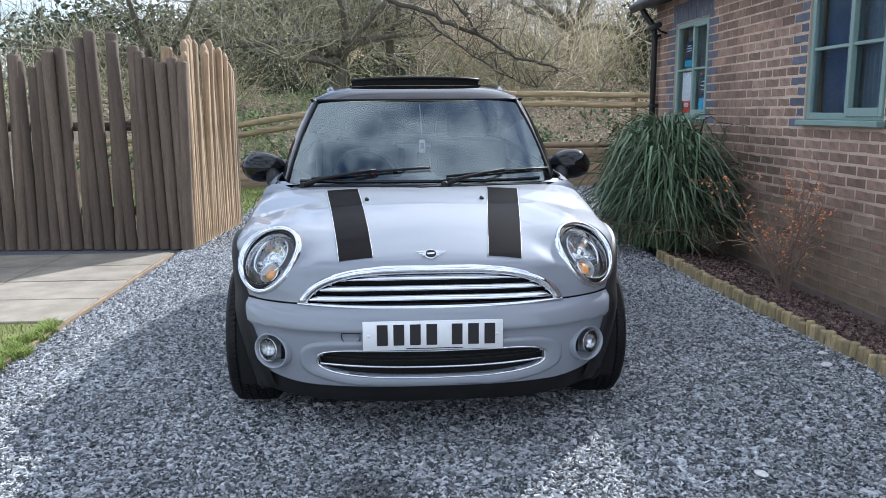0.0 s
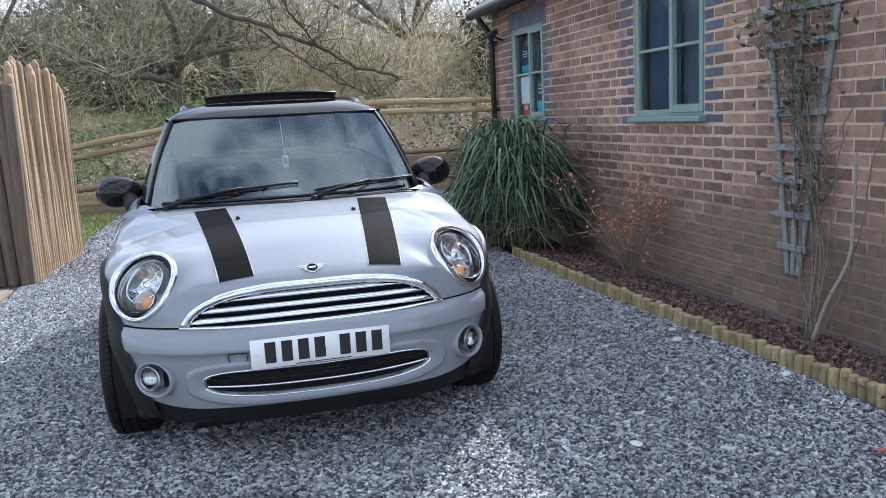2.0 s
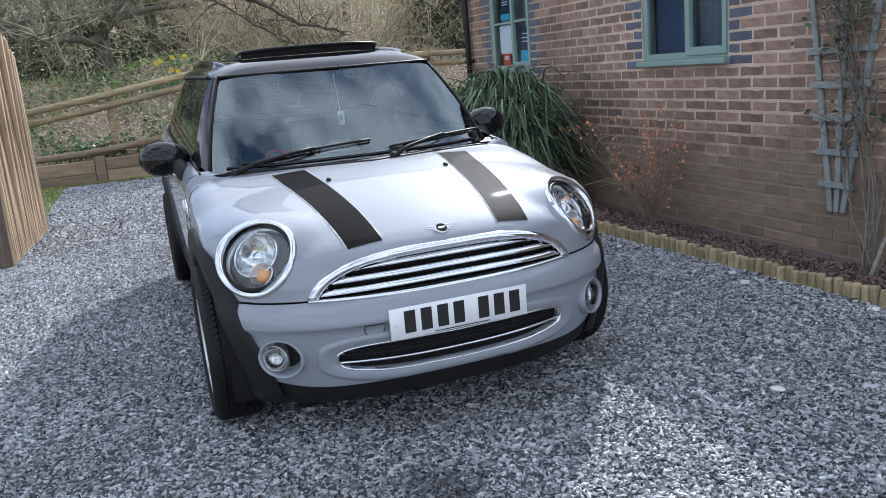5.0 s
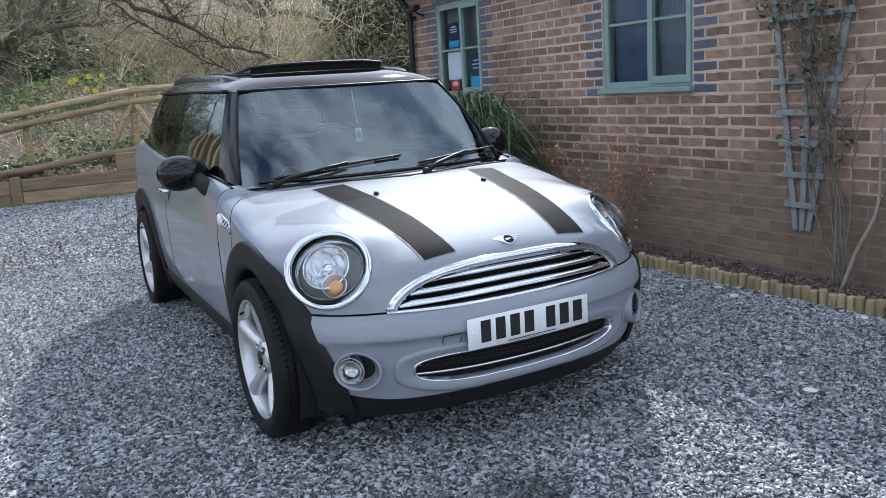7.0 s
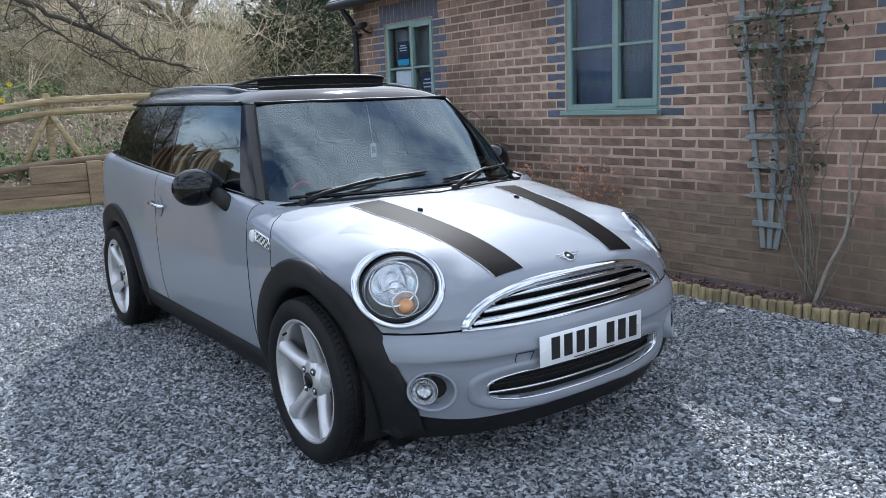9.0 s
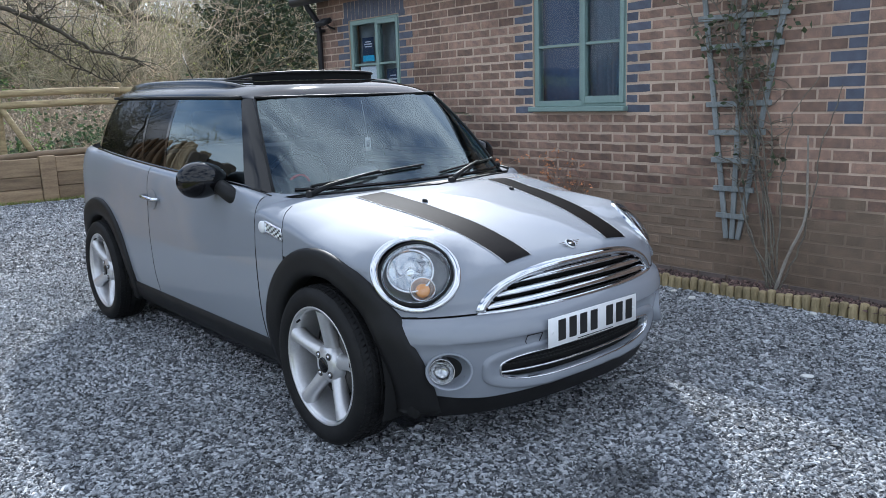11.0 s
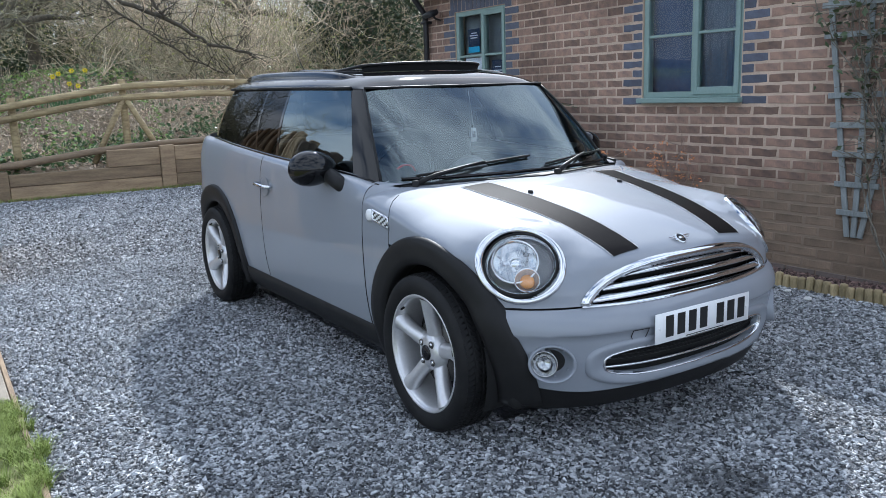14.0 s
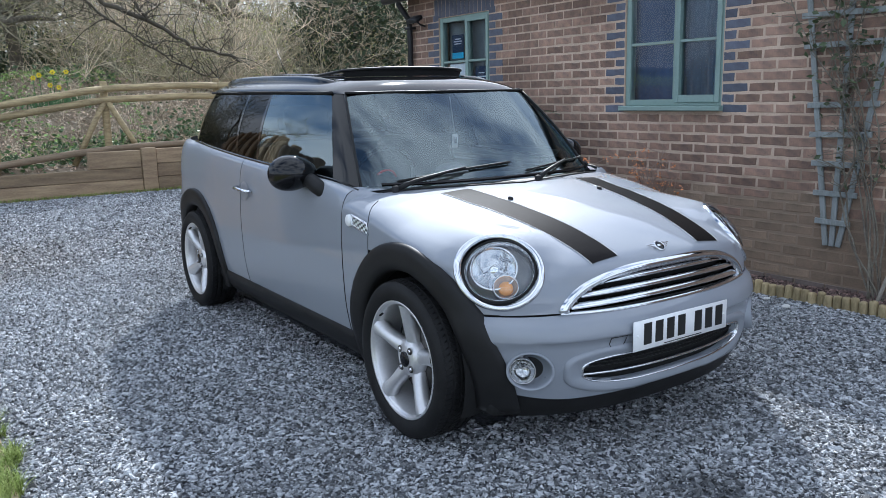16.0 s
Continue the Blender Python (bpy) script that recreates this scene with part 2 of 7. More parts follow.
def thing(name, label, category, group="", kind="", at=(0, 0, 0)):
    ob = new(name)
    ob.location = at
    return tagged(ob, label, category, group, kind)


def grid(rows, closed=False, bm=None, flip=False):
    """Quads over rows of points of equal length."""
    bm = bm or bmesh.new()
    vs = [[bm.verts.new(p) for p in r] for r in rows]
    for a, b in zip(vs, vs[1:]):
        n = len(a)
        for i in range(n if closed else n - 1):
            j = (i + 1) % n
            q = (a[i], a[j], b[j], b[i])
            bm.faces.new(q[::-1] if flip else q)
    return bm


def tube(points, radii, sides=8, bm=None, caps=True):
    """A round bar along points; radii one number or one for each point."""
    bm = bm or bmesh.new()
    pts = [Vector(p) for p in points]
    if not hasattr(radii, "__len__"):
        radii = [radii] * len(pts)
    rings, side = [], None
    for i, p in enumerate(pts):
        d = (pts[min(i + 1, len(pts) - 1)] - pts[max(i - 1, 0)]).normalized()
        if side is None or abs(side.dot(d)) > 0.95:
            side = d.orthogonal()
        side = (side - d * side.dot(d)).normalized()
        up = d.cross(side)
        rings.append([bm.verts.new(p + (side * math.cos(a) + up * math.sin(a)) * radii[i]) for a in [2 * math.pi * k / sides for k in range(sides)]])
    for a, b in zip(rings, rings[1:]):
        for k in range(sides):
            bm.faces.new((a[k], a[(k + 1) % sides], b[(k + 1) % sides], b[k]))
    if caps:
        bm.faces.new(rings[0][::-1])
        bm.faces.new(rings[-1])
    return bm


def box(x0, x1, y0, y1, z0, z1, bevel=0.0, bm=None, segs=1):
    own = bmesh.new()
    bmesh.ops.create_cube(own, size=1)
    bmesh.ops.scale(own, vec=(x1 - x0, y1 - y0, z1 - z0), verts=own.verts)
    bmesh.ops.translate(own, vec=((x0 + x1) / 2, (y0 + y1) / 2, (z0 + z1) / 2), verts=own.verts)
    if bevel:
        bmesh.ops.bevel(own, geom=own.edges[:], offset=bevel, segments=segs, affect="EDGES", profile=0.6)
    if bm is None:
        return own
    me = bpy.data.meshes.new("piece")
    own.to_mesh(me)
    own.free()
    bm.from_mesh(me)
    bpy.data.meshes.remove(me)
    return bm


def lathe(profile, axis="x", steps=48, bm=None, centre=(0, 0, 0)):
    """Turns a profile of (along, radius) about an axis through centre."""
    rows = []
    for k in range(steps):
        a = 2 * math.pi * k / steps
        row = []
        for d, r in profile:
            u, v = r * math.cos(a), r * math.sin(a)
            p = {"x": (d, u, v), "y": (u, d, v), "z": (u, v, d)}[axis]
            row.append(Vector(p) + Vector(centre))
        rows.append(row)
    return grid(rows + rows[:1], bm=bm)


def curve_of(*pts):
    """Piecewise smooth interpolation through (position, value) pairs."""
    xs, ys = zip(*pts)

    def f(x):
        if x <= xs[0]:
            return ys[0]
        if x >= xs[-1]:
            return ys[-1]
        i = max(k for k in range(len(xs)) if xs[k] <= x)
        i = min(i, len(xs) - 2)

        def slope(k):
            if k in (0, len(xs) - 1):
                return (ys[1] - ys[0]) / (xs[1] - xs[0]) if k == 0 else (ys[-1] - ys[-2]) / (xs[-1] - xs[-2])
            return (ys[k + 1] - ys[k - 1]) / (xs[k + 1] - xs[k - 1])

        h = xs[i + 1] - xs[i]
        t = (x - xs[i]) / h
        a, b = slope(i) * h, slope(i + 1) * h
        return (2 * t**3 - 3 * t * t + 1) * ys[i] + (t**3 - 2 * t * t + t) * a + (-2 * t**3 + 3 * t * t) * ys[i + 1] + (t**3 - t * t) * b

    return f


def span(a, b, n):
    return [a + (b - a) * i / (n - 1) for i in range(n)]


# ---- ground, beds, paving ----
WALL_X, EDGE_X = 3.0, -2.165
rng = np.random.default_rng(7)


def from_arrays(name, verts, faces, mat, parent=None, label="", smooth=False):
    """A mesh from numpy vertices and equal-sided faces."""
    me = bpy.data.meshes.new(name)
    n, k = faces.shape
    me.vertices.add(len(verts))
    me.vertices.foreach_set("co", np.ascontiguousarray(verts, dtype=np.float32).ravel())
    me.loops.add(n * k)
    me.loops.foreach_set("vertex_index", np.ascontiguousarray(faces, dtype=np.int32).ravel())
    me.polygons.add(n)
    me.polygons.foreach_set("loop_start", np.arange(0, n * k, k, dtype=np.int32))
    me.update(calc_edges=True)
    me.materials.append(mat)
    if smooth:
        me.shade_smooth()
    else:
        me.shade_flat()
    ob = new(name, me)
    ob.parent = parent
    return tagged(ob, label)


def stones(n, x0, x1, y0, y1, size, base, zf=None):
    """Angular chippings bedded in the ground, turned and scaled at random."""
    oct_v = np.array([(1, 0, -0.3), (-1, 0, -0.3), (0, 1, -0.3), (0, -1, -0.3), (0, 0, 1)], float)
    oct_f = np.array([(0, 2, 4), (2, 1, 4), (1, 3, 4), (3, 0, 4)])
    v = np.repeat(oct_v[None], n, 0) * (1 + rng.uniform(-0.45, 0.45, (n, 5, 1)))
    v += rng.uniform(-0.3, 0.3, (n, 5, 3))
    v *= (size * rng.uniform(0.55, 1.35, (n, 1, 1))) * np.stack([rng.uniform(0.8, 1.3, n), rng.uniform(0.6, 1.0, n), rng.uniform(0.45, 0.8, n)], -1)[:, None]
    a, t = rng.uniform(0, 2 * np.pi, n), rng.normal(0, 0.35, n)
    ca, sa, ct, st = np.cos(a), np.sin(a), np.cos(t), np.sin(t)
    y, z = v[..., 1] * ct[:, None] - v[..., 2] * st[:, None], v[..., 1] * st[:, None] + v[..., 2] * ct[:, None]
    x, y = v[..., 0] * ca[:, None] - y * sa[:, None], v[..., 0] * sa[:, None] + y * ca[:, None]
    px, py = rng.uniform(x0, x1, n), rng.uniform(y0, y1, n)
    pz = base + rng.uniform(-0.3, 0.6, n) * size
    verts = np.stack([x + px[:, None], y + py[:, None], z + pz[:, None]], -1).reshape(-1, 3)
    faces = (oct_f[None] + 5 * np.arange(n)[:, None, None]).reshape(-1, 3)
    return verts, faces


def chips(n, x0, x1, y0, y1, size, base):
    """Flat slate chippings: bevelled slabs with uneven corners, lying every way."""
    ring = np.array([(1.15, -0.5), (0.1, 1.05), (-1.1, -0.45)])
    low = np.concatenate([ring, np.full((3, 1), -0.6)], 1)
    top = np.concatenate([ring * 0.74, np.full((3, 1), 0.6)], 1)
    v = np.repeat(np.concatenate([low, top])[None], n, 0)
    v[..., :2] += rng.uniform(-0.5, 0.5, (n, 3, 2))[:, [0, 1, 2, 0, 1, 2]]
    v[:, 3:, 2] += rng.uniform(-0.35, 0.35, (n, 3))
    s = size * np.clip(np.exp(rng.normal(-0.12, 0.36, n)), 0.4, 2.3)
    v *= s[:, None, None] * np.stack([rng.uniform(0.7, 1.25, n), rng.uniform(0.55, 0.95, n), rng.uniform(0.32, 0.62, n)], -1)[:, None]
    a, t, r = rng.uniform(0, 2 * np.pi, n), rng.normal(0, 0.33, n), rng.normal(0, 0.26, n)
    ca, sa, ct, st, cr, sr = (f(q)[:, None] for q in (a, t, r) for f in (np.cos, np.sin))
    x, y, z = v[..., 0], v[..., 1], v[..., 2]
    y, z = y * ct - z * st, y * st + z * ct
    x, z = x * cr + z * sr, -x * sr + z * cr
    x, y = x * ca - y * sa, x * sa + y * ca
    px, py = rng.uniform(x0, x1, n), rng.uniform(y0, y1, n)
    pz = base + rng.uniform(0.0, 0.75, n) * size
    verts = np.stack([x + px[:, None], y + py[:, None], z + pz[:, None]], -1).reshape(-1, 3)
    tris = np.array([(3, 4, 5), (0, 1, 4), (0, 4, 3), (1, 2, 5), (1, 5, 4), (2, 0, 3), (2, 3, 5)])
    return verts, (tris[None] + 6 * np.arange(n)[:, None, None]).reshape(-1, 3)


# one sheet of ground, flat under the drive and rising behind it
def bank_height(x, y):
    f = min(1.0, max(0.0, (y - 10.72) / 0.25))
    mound = 0.32 * math.exp(-((x + 0.5) / 1.9) ** 2 - ((y - 13.9) / 1.0) ** 2)
    lift = mound + 0.40 + 0.10 * min(4, max(-4, x)) * 0.6 + 0.105 * (min(y, 16) - 11) + 0.02 * max(0, y - 16) + 0.05 * math.sin(x * 1.7 + y * 0.9) + 0.03 * math.sin(x * 4.1 - y * 3.3)
    u = min(1.0, max(0.0, (y - 11.25) / 3.1))
    lift += 0.75 * u * u * (3 - 2 * u)
    far = 0.02 * max(0, y - 24) ** 1.3 * 0.6
    return f * (lift + far)


gy = span(-40, -4, 6) + span(-3, 10.6, 6) + span(10.7, 16, 28) + span(16.5, 30, 22) + span(34, 90, 10)
gx = sorted(span(-80, -14, 10) + span(-12, 12, 49) + span(14, 80, 10) + [2.262, 2.30])
# bed coloured darker than the loose stones, as the shade in their gaps
GROUND_MAT = material("gravel_bed", (0.05, 0.055, 0.065), 0.9, colour2=(0.20, 0.21, 0.235), scale=60, fine=190, bump=1.0, depth=0.012)
tagged(part("ground", grid([[(x, y, (-0.012 if y < 10.72 else -0.10) - (0.22 if 2.28 < x < 8.3 and -3.1 < y < 5.5 else 0.0) + bank_height(x, y)) for x in gx] for y in gy], flip=True), GROUND_MAT), "slate-grey chippings bedded over the whole drive", "ground", kind="structure")
def clear_of_car(v, f, k):
    """Drops the stones that lie hidden under the middle of the car."""
    c = v.reshape(-1, k, 3).mean(1)
    keep = ~((np.abs(c[:, 0]) < 0.5) & (c[:, 1] > 0.6) & (c[:, 1] < 3.6))
    v = v.reshape(-1, k, 3)[keep].reshape(-1, 3)
    return v, f.reshape(len(c), -1)[: int(keep.sum())].reshape(-1, f.shape[1])


for maker, k, n, x0, x1, y0, y1, size in ((chips, 6, 132000, -2.12, 2.24, -1.12, 1.9, 0.0083), (stones, 5, 92000, -2.12, 2.16, 1.9, 5.2, 0.0105), (stones, 5, 52000, -2.4, 3.2, 5.2, 10.55, 0.0155), (stones, 5, 11000, -2.12, 2.24, -3.2, -1.10, 0.0155)):
    v, f = clear_of_car(*maker(n, x0, x1, y0, y1, size, -0.008), k)
    tagged(from_arrays("gravel", v, f, GRAVEL), "loose blue-grey slate chippings on the drive", "gravel", kind="stuff")

# pale unseen sheet, added to bounce light onto the car's front
DRIVE_BOUNCE = material("gravel_drive", (0.105, 0.117, 0.130), 0.85, colour2=(0.30, 0.312, 0.335), scale=45, fine=110, bump=1.0, depth=0.012)
tagged(part("drive_south", grid([[(x, y, -0.004) for x in (EDGE_X, 2.30)] for y in (-12.0, -1.10)]), DRIVE_BOUNCE), "slate-grey gravel drive running on", "drive", kind="structure")

# bank skin behind the sleepers, leaf litter
tagged(part("bank", grid([[(x, y, bank_height(x, y) + 0.012) for x in span(-14, 14, 113)] for y in span(10.80, 22, 70)], flip=True), BANK), "bank of leaf litter and soil behind the drive", "bank", kind="structure")
MEADOW = material("meadow_grass", (0.26, 0.36, 0.10), 0.95, colour2=(0.38, 0.42, 0.18), scale=0.8, fine=12, bump=0.5, depth=0.05)
tagged(part("meadow", grid([[(x, y, bank_height(x, y) + 0.03) for x in span(-40, 40, 161)] for y in span(18.8, 60, 90)], flip=True), MEADOW), "rough green meadow beyond the trees", "meadow", kind="structure")

# planting bed and its log edging
edge_x = curve_of((-2.5, 2.42), (-0.4, 2.32), (0.6, 2.255), (1.5, 2.215), (2.6, 2.17), (3.9, 2.165), (6.8, 2.17))


def bed_z(x, y):
    """The bed falls from the edging towards the wall's foot."""
    f = min(1.0, max(0.0, (x - edge_x(y)) / (3.0 - edge_x(y))))
    return 0.035 - 0.15 * f ** 1.2 + 0.012 * math.sin(7 * x + 3 * y) * math.sin(5 * y)


bm = grid([[(x, y, bed_z(x, y)) for x in span(edge_x(y) + 0.01, 3.02, 16)] for y in span(-2.5, 6.8, 110)])
tagged(part("planting_bed", bm, SOIL), "dark bark-strewn soil bed along the wall", "soil", kind="structure")
v, f = stones(11000, 2.27, 2.98, -1.0, 6.5, 0.0125, 0.010)
v = v.reshape(-1, 5, 3)
v[..., 2] += np.array([bed_z(*c) for c in v[:, :, :2].mean(1)])[:, None]
BARK = material("bark_chips", (0.075, 0.046, 0.042), 0.95, colour2=(0.20, 0.135, 0.115), scale=20, fine=90, island=0.85)
tagged(from_arrays("bark_mulch", v.reshape(-1, 3), f, BARK), "brown bark chips and dead leaves", "mulch", kind="stuff")


def edging_log(h, r):
    bm = bmesh.new()
    rows = []
    for z, k in ((-0.05, 1.0), (h * 0.5, 1.0), (h - 0.010, 0.98), (h - 0.003, 0.90), (h, 0.70)):
        rows.append([(r * k * math.cos(2 * math.pi * i / 9), r * k * math.sin(2 * math.pi * i / 9), z) for i in range(9)])
    grid(rows, closed=True, bm=bm)
    bm.faces.new(list(bm.verts)[-9:])
    return bm


edging = thing("log_edging", "row of short treated timber logs edging the soil bed", "edging", kind="structure")
log_meshes = [mesh_of("edging_log", edging_log(h, r), LOGROLL) for h, r in ((0.074, 0.0255), (0.068, 0.027), (0.079, 0.025), (0.071, 0.0262))]
y, k = 3.86, 0
while y > -2.4:
    ob = new("edging_log", log_meshes[k % 4])
    ob.parent = edging
    ob.matrix_basis = pose(edge_x(y) + rng.normal(0, 0.004), y, rng.normal(0, 0.004), rng.normal(0, 2.5), rng.normal(0, 2.5), rng.uniform(0, 360))
    y -= 0.0525
    k += 1

# litter on the gravel
SCRAP = material("red_plastic_scrap", (0.55, 0.10, 0.09), 0.5, vary=0.2, fine=80)
CHIP = material("pale_stone", (0.62, 0.62, 0.60), 0.8, vary=0.15, fine=60, bump=0.4)
scrap = tagged(part("plastic_scrap", box(-0.030, 0.030, -0.008, 0.008, 0, 0.004, 0.0015), SCRAP), "faded red plastic scrap on the gravel", "litter")
scrap.matrix_basis = pose(1.931, -0.626, 0.006, 3, 4, 12)
for x, y, s in ((2.10, 1.086, 0.020), (2.02, 0.90, 0.026), (2.17, 0.2, 0.022), (1.98, 2.05, 0.018), (-0.35, -0.62, 0.020), (1.15, -0.25, 0.022)):
    bm = bmesh.new()
    bmesh.ops.create_icosphere(bm, subdivisions=2, radius=s)
    for q in bm.verts:
        q.co = Vector((q.co.x * 1.3, q.co.y * 0.9, q.co.z * 0.45)) * (1 + rng.normal(0, 0.05))
    tagged(part("pale_pebble", bm, CHIP, smooth=False), "pale flat pebble among the chippings", "pebble", group="pale pebbles").matrix_basis = pose(x, y, 0.006, 0, 0, rng.uniform(0, 360))

# slabs and lawn on the other side
OLDBOARD = material("weathered_edging_board", (0.34, 0.25, 0.16), 0.9, colour2=(0.17, 0.12, 0.08), scale=6, fine=50, stretch=(6, 0.7, 6), bump=0.4)
paving = thing("paving", "weathered buff paving slabs beside the gravel", "paving", kind="structure")
for j, y0 in enumerate((2.06, 2.66, 3.26, 3.86)):
    for i in range(6):
        x1 = EDGE_X + 0.014 - i * 0.905
        part("slab", box(x1 - 0.895, x1, y0 + 0.005, y0 + 0.593, -0.04, 0.020 + rng.uniform(0, 0.004), 0.006), SLAB, paving, smooth=False)
tagged(part("edging_board", box(EDGE_X + 0.018, EDGE_X + 0.040, 0.9, 4.46, -0.04, 0.016, 0.003), OLDBOARD, smooth=False), "thin weathered board edging the slabs", "edging", kind="structure")
tagged(part("lawn_soil", grid([[(x, y, 0.006) for x in (-9, EDGE_X + 0.016)] for y in (-6, 2.055)]), TURF), "mossy turf", "lawn", kind="structure")
tagged(part("lawn_soil_back", grid([[(x, y, 0.006) for x in (-9, -2.05)] for y in (6.7, 10.5)]), TURF), "mossy turf behind the fence", "lawn", kind="structure")


def blades(n, x0, x1, y0, y1, h, w, base=0.0, lean=0.5):
    """Grass: one bent blade of two quads each."""
    px, py = rng.uniform(x0, x1, n), rng.uniform(y0, y1, n)
    a = rng.uniform(0, 2 * np.pi, n)
    hh = h * rng.uniform(0.5, 1.3, n)
    l = hh * lean * rng.uniform(0.2, 1.4, n)
    dx, dy = np.cos(a), np.sin(a)
    b = base(px, py) if callable(base) else np.full(n, base)
    out = []
    for t, ww in ((0, 1), (0.55, 0.8), (1.0, 0.12)):
        cx, cy, cz = px + dx * l * t * t, py + dy * l * t * t, b + hh * t
        out += [np.stack([cx - dy * w * ww, cy + dx * w * ww, cz], -1), np.stack([cx + dy * w * ww, cy - dx * w * ww, cz], -1)]
    v = np.stack(out, 1).reshape(-1, 3)
    f = (np.array([(0, 1, 3, 2), (2, 3, 5, 4)])[None] + 6 * np.arange(n)[:, None, None]).reshape(-1, 4)
    return v, f


v1, f1 = blades(15000, -3.9, EDGE_X - 0.02, -0.2, 2.04, 0.030, 0.0017, 0.005, 1.0)
for _ in range(46):
    # tufts creeping out over the board onto the chippings
    ty = rng.uniform(0.7, 2.05)
    tx = EDGE_X + rng.uniform(-0.12, 0.07) * (0.4 + 0.6 * math.sin(3.1 * ty + 0.4) ** 2)
    v3, f3 = blades(130, tx - 0.03, tx + 0.03, ty - 0.04, ty + 0.04, 0.042, 0.0017, 0.0, 1.1)
    f1 = np.concatenate([f1, f3 + len(v1)])
    v1 = np.concatenate([v1, v3])
v2, f2 = blades(9000, -4.0, -1.98, 6.7, 10.4, 0.05, 0.003, 0.005, 0.8)
tagged(from_arrays("lawn_grass", np.concatenate([v1, v2]), np.concatenate([f1, f2 + len(v1)]), GRASS), "short bright green lawn grass", "grass", kind="stuff")

# ---- brick building ----
OPEN = [(2.165, 3.175, 1.155, 2.205), (5.11, 6.06, 1.150, 2.18)]     # window openings: y0, y1, z0, z1
WALL_Y0, WALL_Y1, WALL_TOP = -3.2, 6.72, 2.46
wall = thing("wall_east", "red brick wall with blue brick window surrounds", "wall", kind="structure")


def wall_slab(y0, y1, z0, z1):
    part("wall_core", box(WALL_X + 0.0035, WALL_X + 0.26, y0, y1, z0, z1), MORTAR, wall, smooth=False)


ycuts = sorted({WALL_Y0, WALL_Y1, *[o[0] for o in OPEN], *[o[1] for o in OPEN]})
for a, b in zip(ycuts, ycuts[1:]):
    hole = next((o for o in OPEN if o[0] <= a and b <= o[1]), None)
    if hole:
        wall_slab(a, b, -0.3, hole[2])
        wall_slab(a, b, hole[3], WALL_TOP)
    else:
        wall_slab(a, b, -0.3, WALL_TOP)
for nm, bx in (("wall_north", (WALL_X + 0.007, 8.0, WALL_Y1 - 0.25, WALL_Y1 - 0.003)), ("wall_south", (WALL_X + 0.007, 8.0, WALL_Y0, WALL_Y0 + 0.25)), ("wall_back", (7.75, 8.0, WALL_Y0, WALL_Y1))):
    tagged(part(nm, box(bx[0] + 0.26, bx[1], bx[2], bx[3], -0.1, WALL_TOP), BRICK_REST, smooth=False), "brick wall of the building", "wall", kind="structure")
DIRTY = material("stained_lower_brick", (0.33, 0.235, 0.165), 0.9, colour2=(0.17, 0.13, 0.092), scale=6, fine=120, bump=0.6, depth=0.004, per_object=0.2)
PLINTH = material("plinth_brick", (0.19, 0.145, 0.13), 0.85, colour2=(0.13, 0.11, 0.095), scale=8, fine=90, bump=0.5, depth=0.003, per_object=0.2)


def brick_spans():
    """Each course: red bricks in bond, blue ones beside the openings."""
    out = []
    for k in range(-2, 32):
        z0 = -0.050 + k * 0.0787
        cuts = []
        for y0, y1, a, b in OPEN:
            if z0 + 0.033 > a - 0.05 and z0 < b:
                q = 0.228 if k % 2 else 0.111
                out.append((y0 - q, y0 - 0.004, z0, "blue"))
                out.append((y1 + 0.004, y1 + q, z0, "blue"))
                cuts.append((y0 - q - 0.010, y1 + q + 0.010))
            elif b <= z0 + 0.04 < b + 0.22:
                cuts.append((y0 - 0.10, y1 + 0.10))
        # surround of the next opening, beyond the view
        if z0 > 1.0:
            q = 0.56 if k % 2 else 0.45
            out.append((0.34, q - 0.0 if k % 2 else 0.45, z0, "blue"))
            cuts.append((0.33, q + 0.010))
        pos = 0.0475 + (0.0 if k % 2 else 0.11875)
        edges = [pos + 0.2375 * i for i in range(-15, 30)]
        lo = WALL_Y0
        free = []
        for a, b in sorted(cuts) + [(WALL_Y1, WALL_Y1)]:
            free.append((lo, a))
            lo = b
        for a, b in free:
            run = []
            for e in edges:
                s, t = max(a, e), min(b, e + 0.2210)
                if t > s:
                    run.append([s, t])
            if len(run) > 1 and run[0][1] - run[0][0] < 0.07:
                run[1][0] = run.pop(0)[0]
            if len(run) > 1 and run[-1][1] - run[-1][0] < 0.07:
                last = run.pop()
                run[-1][1] = last[1]
            out += [(s, t, z0, "red") for s, t in run]
    for y0, y1, a, b in OPEN:
        n = int((y1 - y0 + 0.2) / 0.075)
        for i in range(n):
            s = y0 - 0.095 + i * 0.0755
            out.append((s, s + 0.065, b + 0.006, "soldier"))
    return out


brick_list = brick_spans()

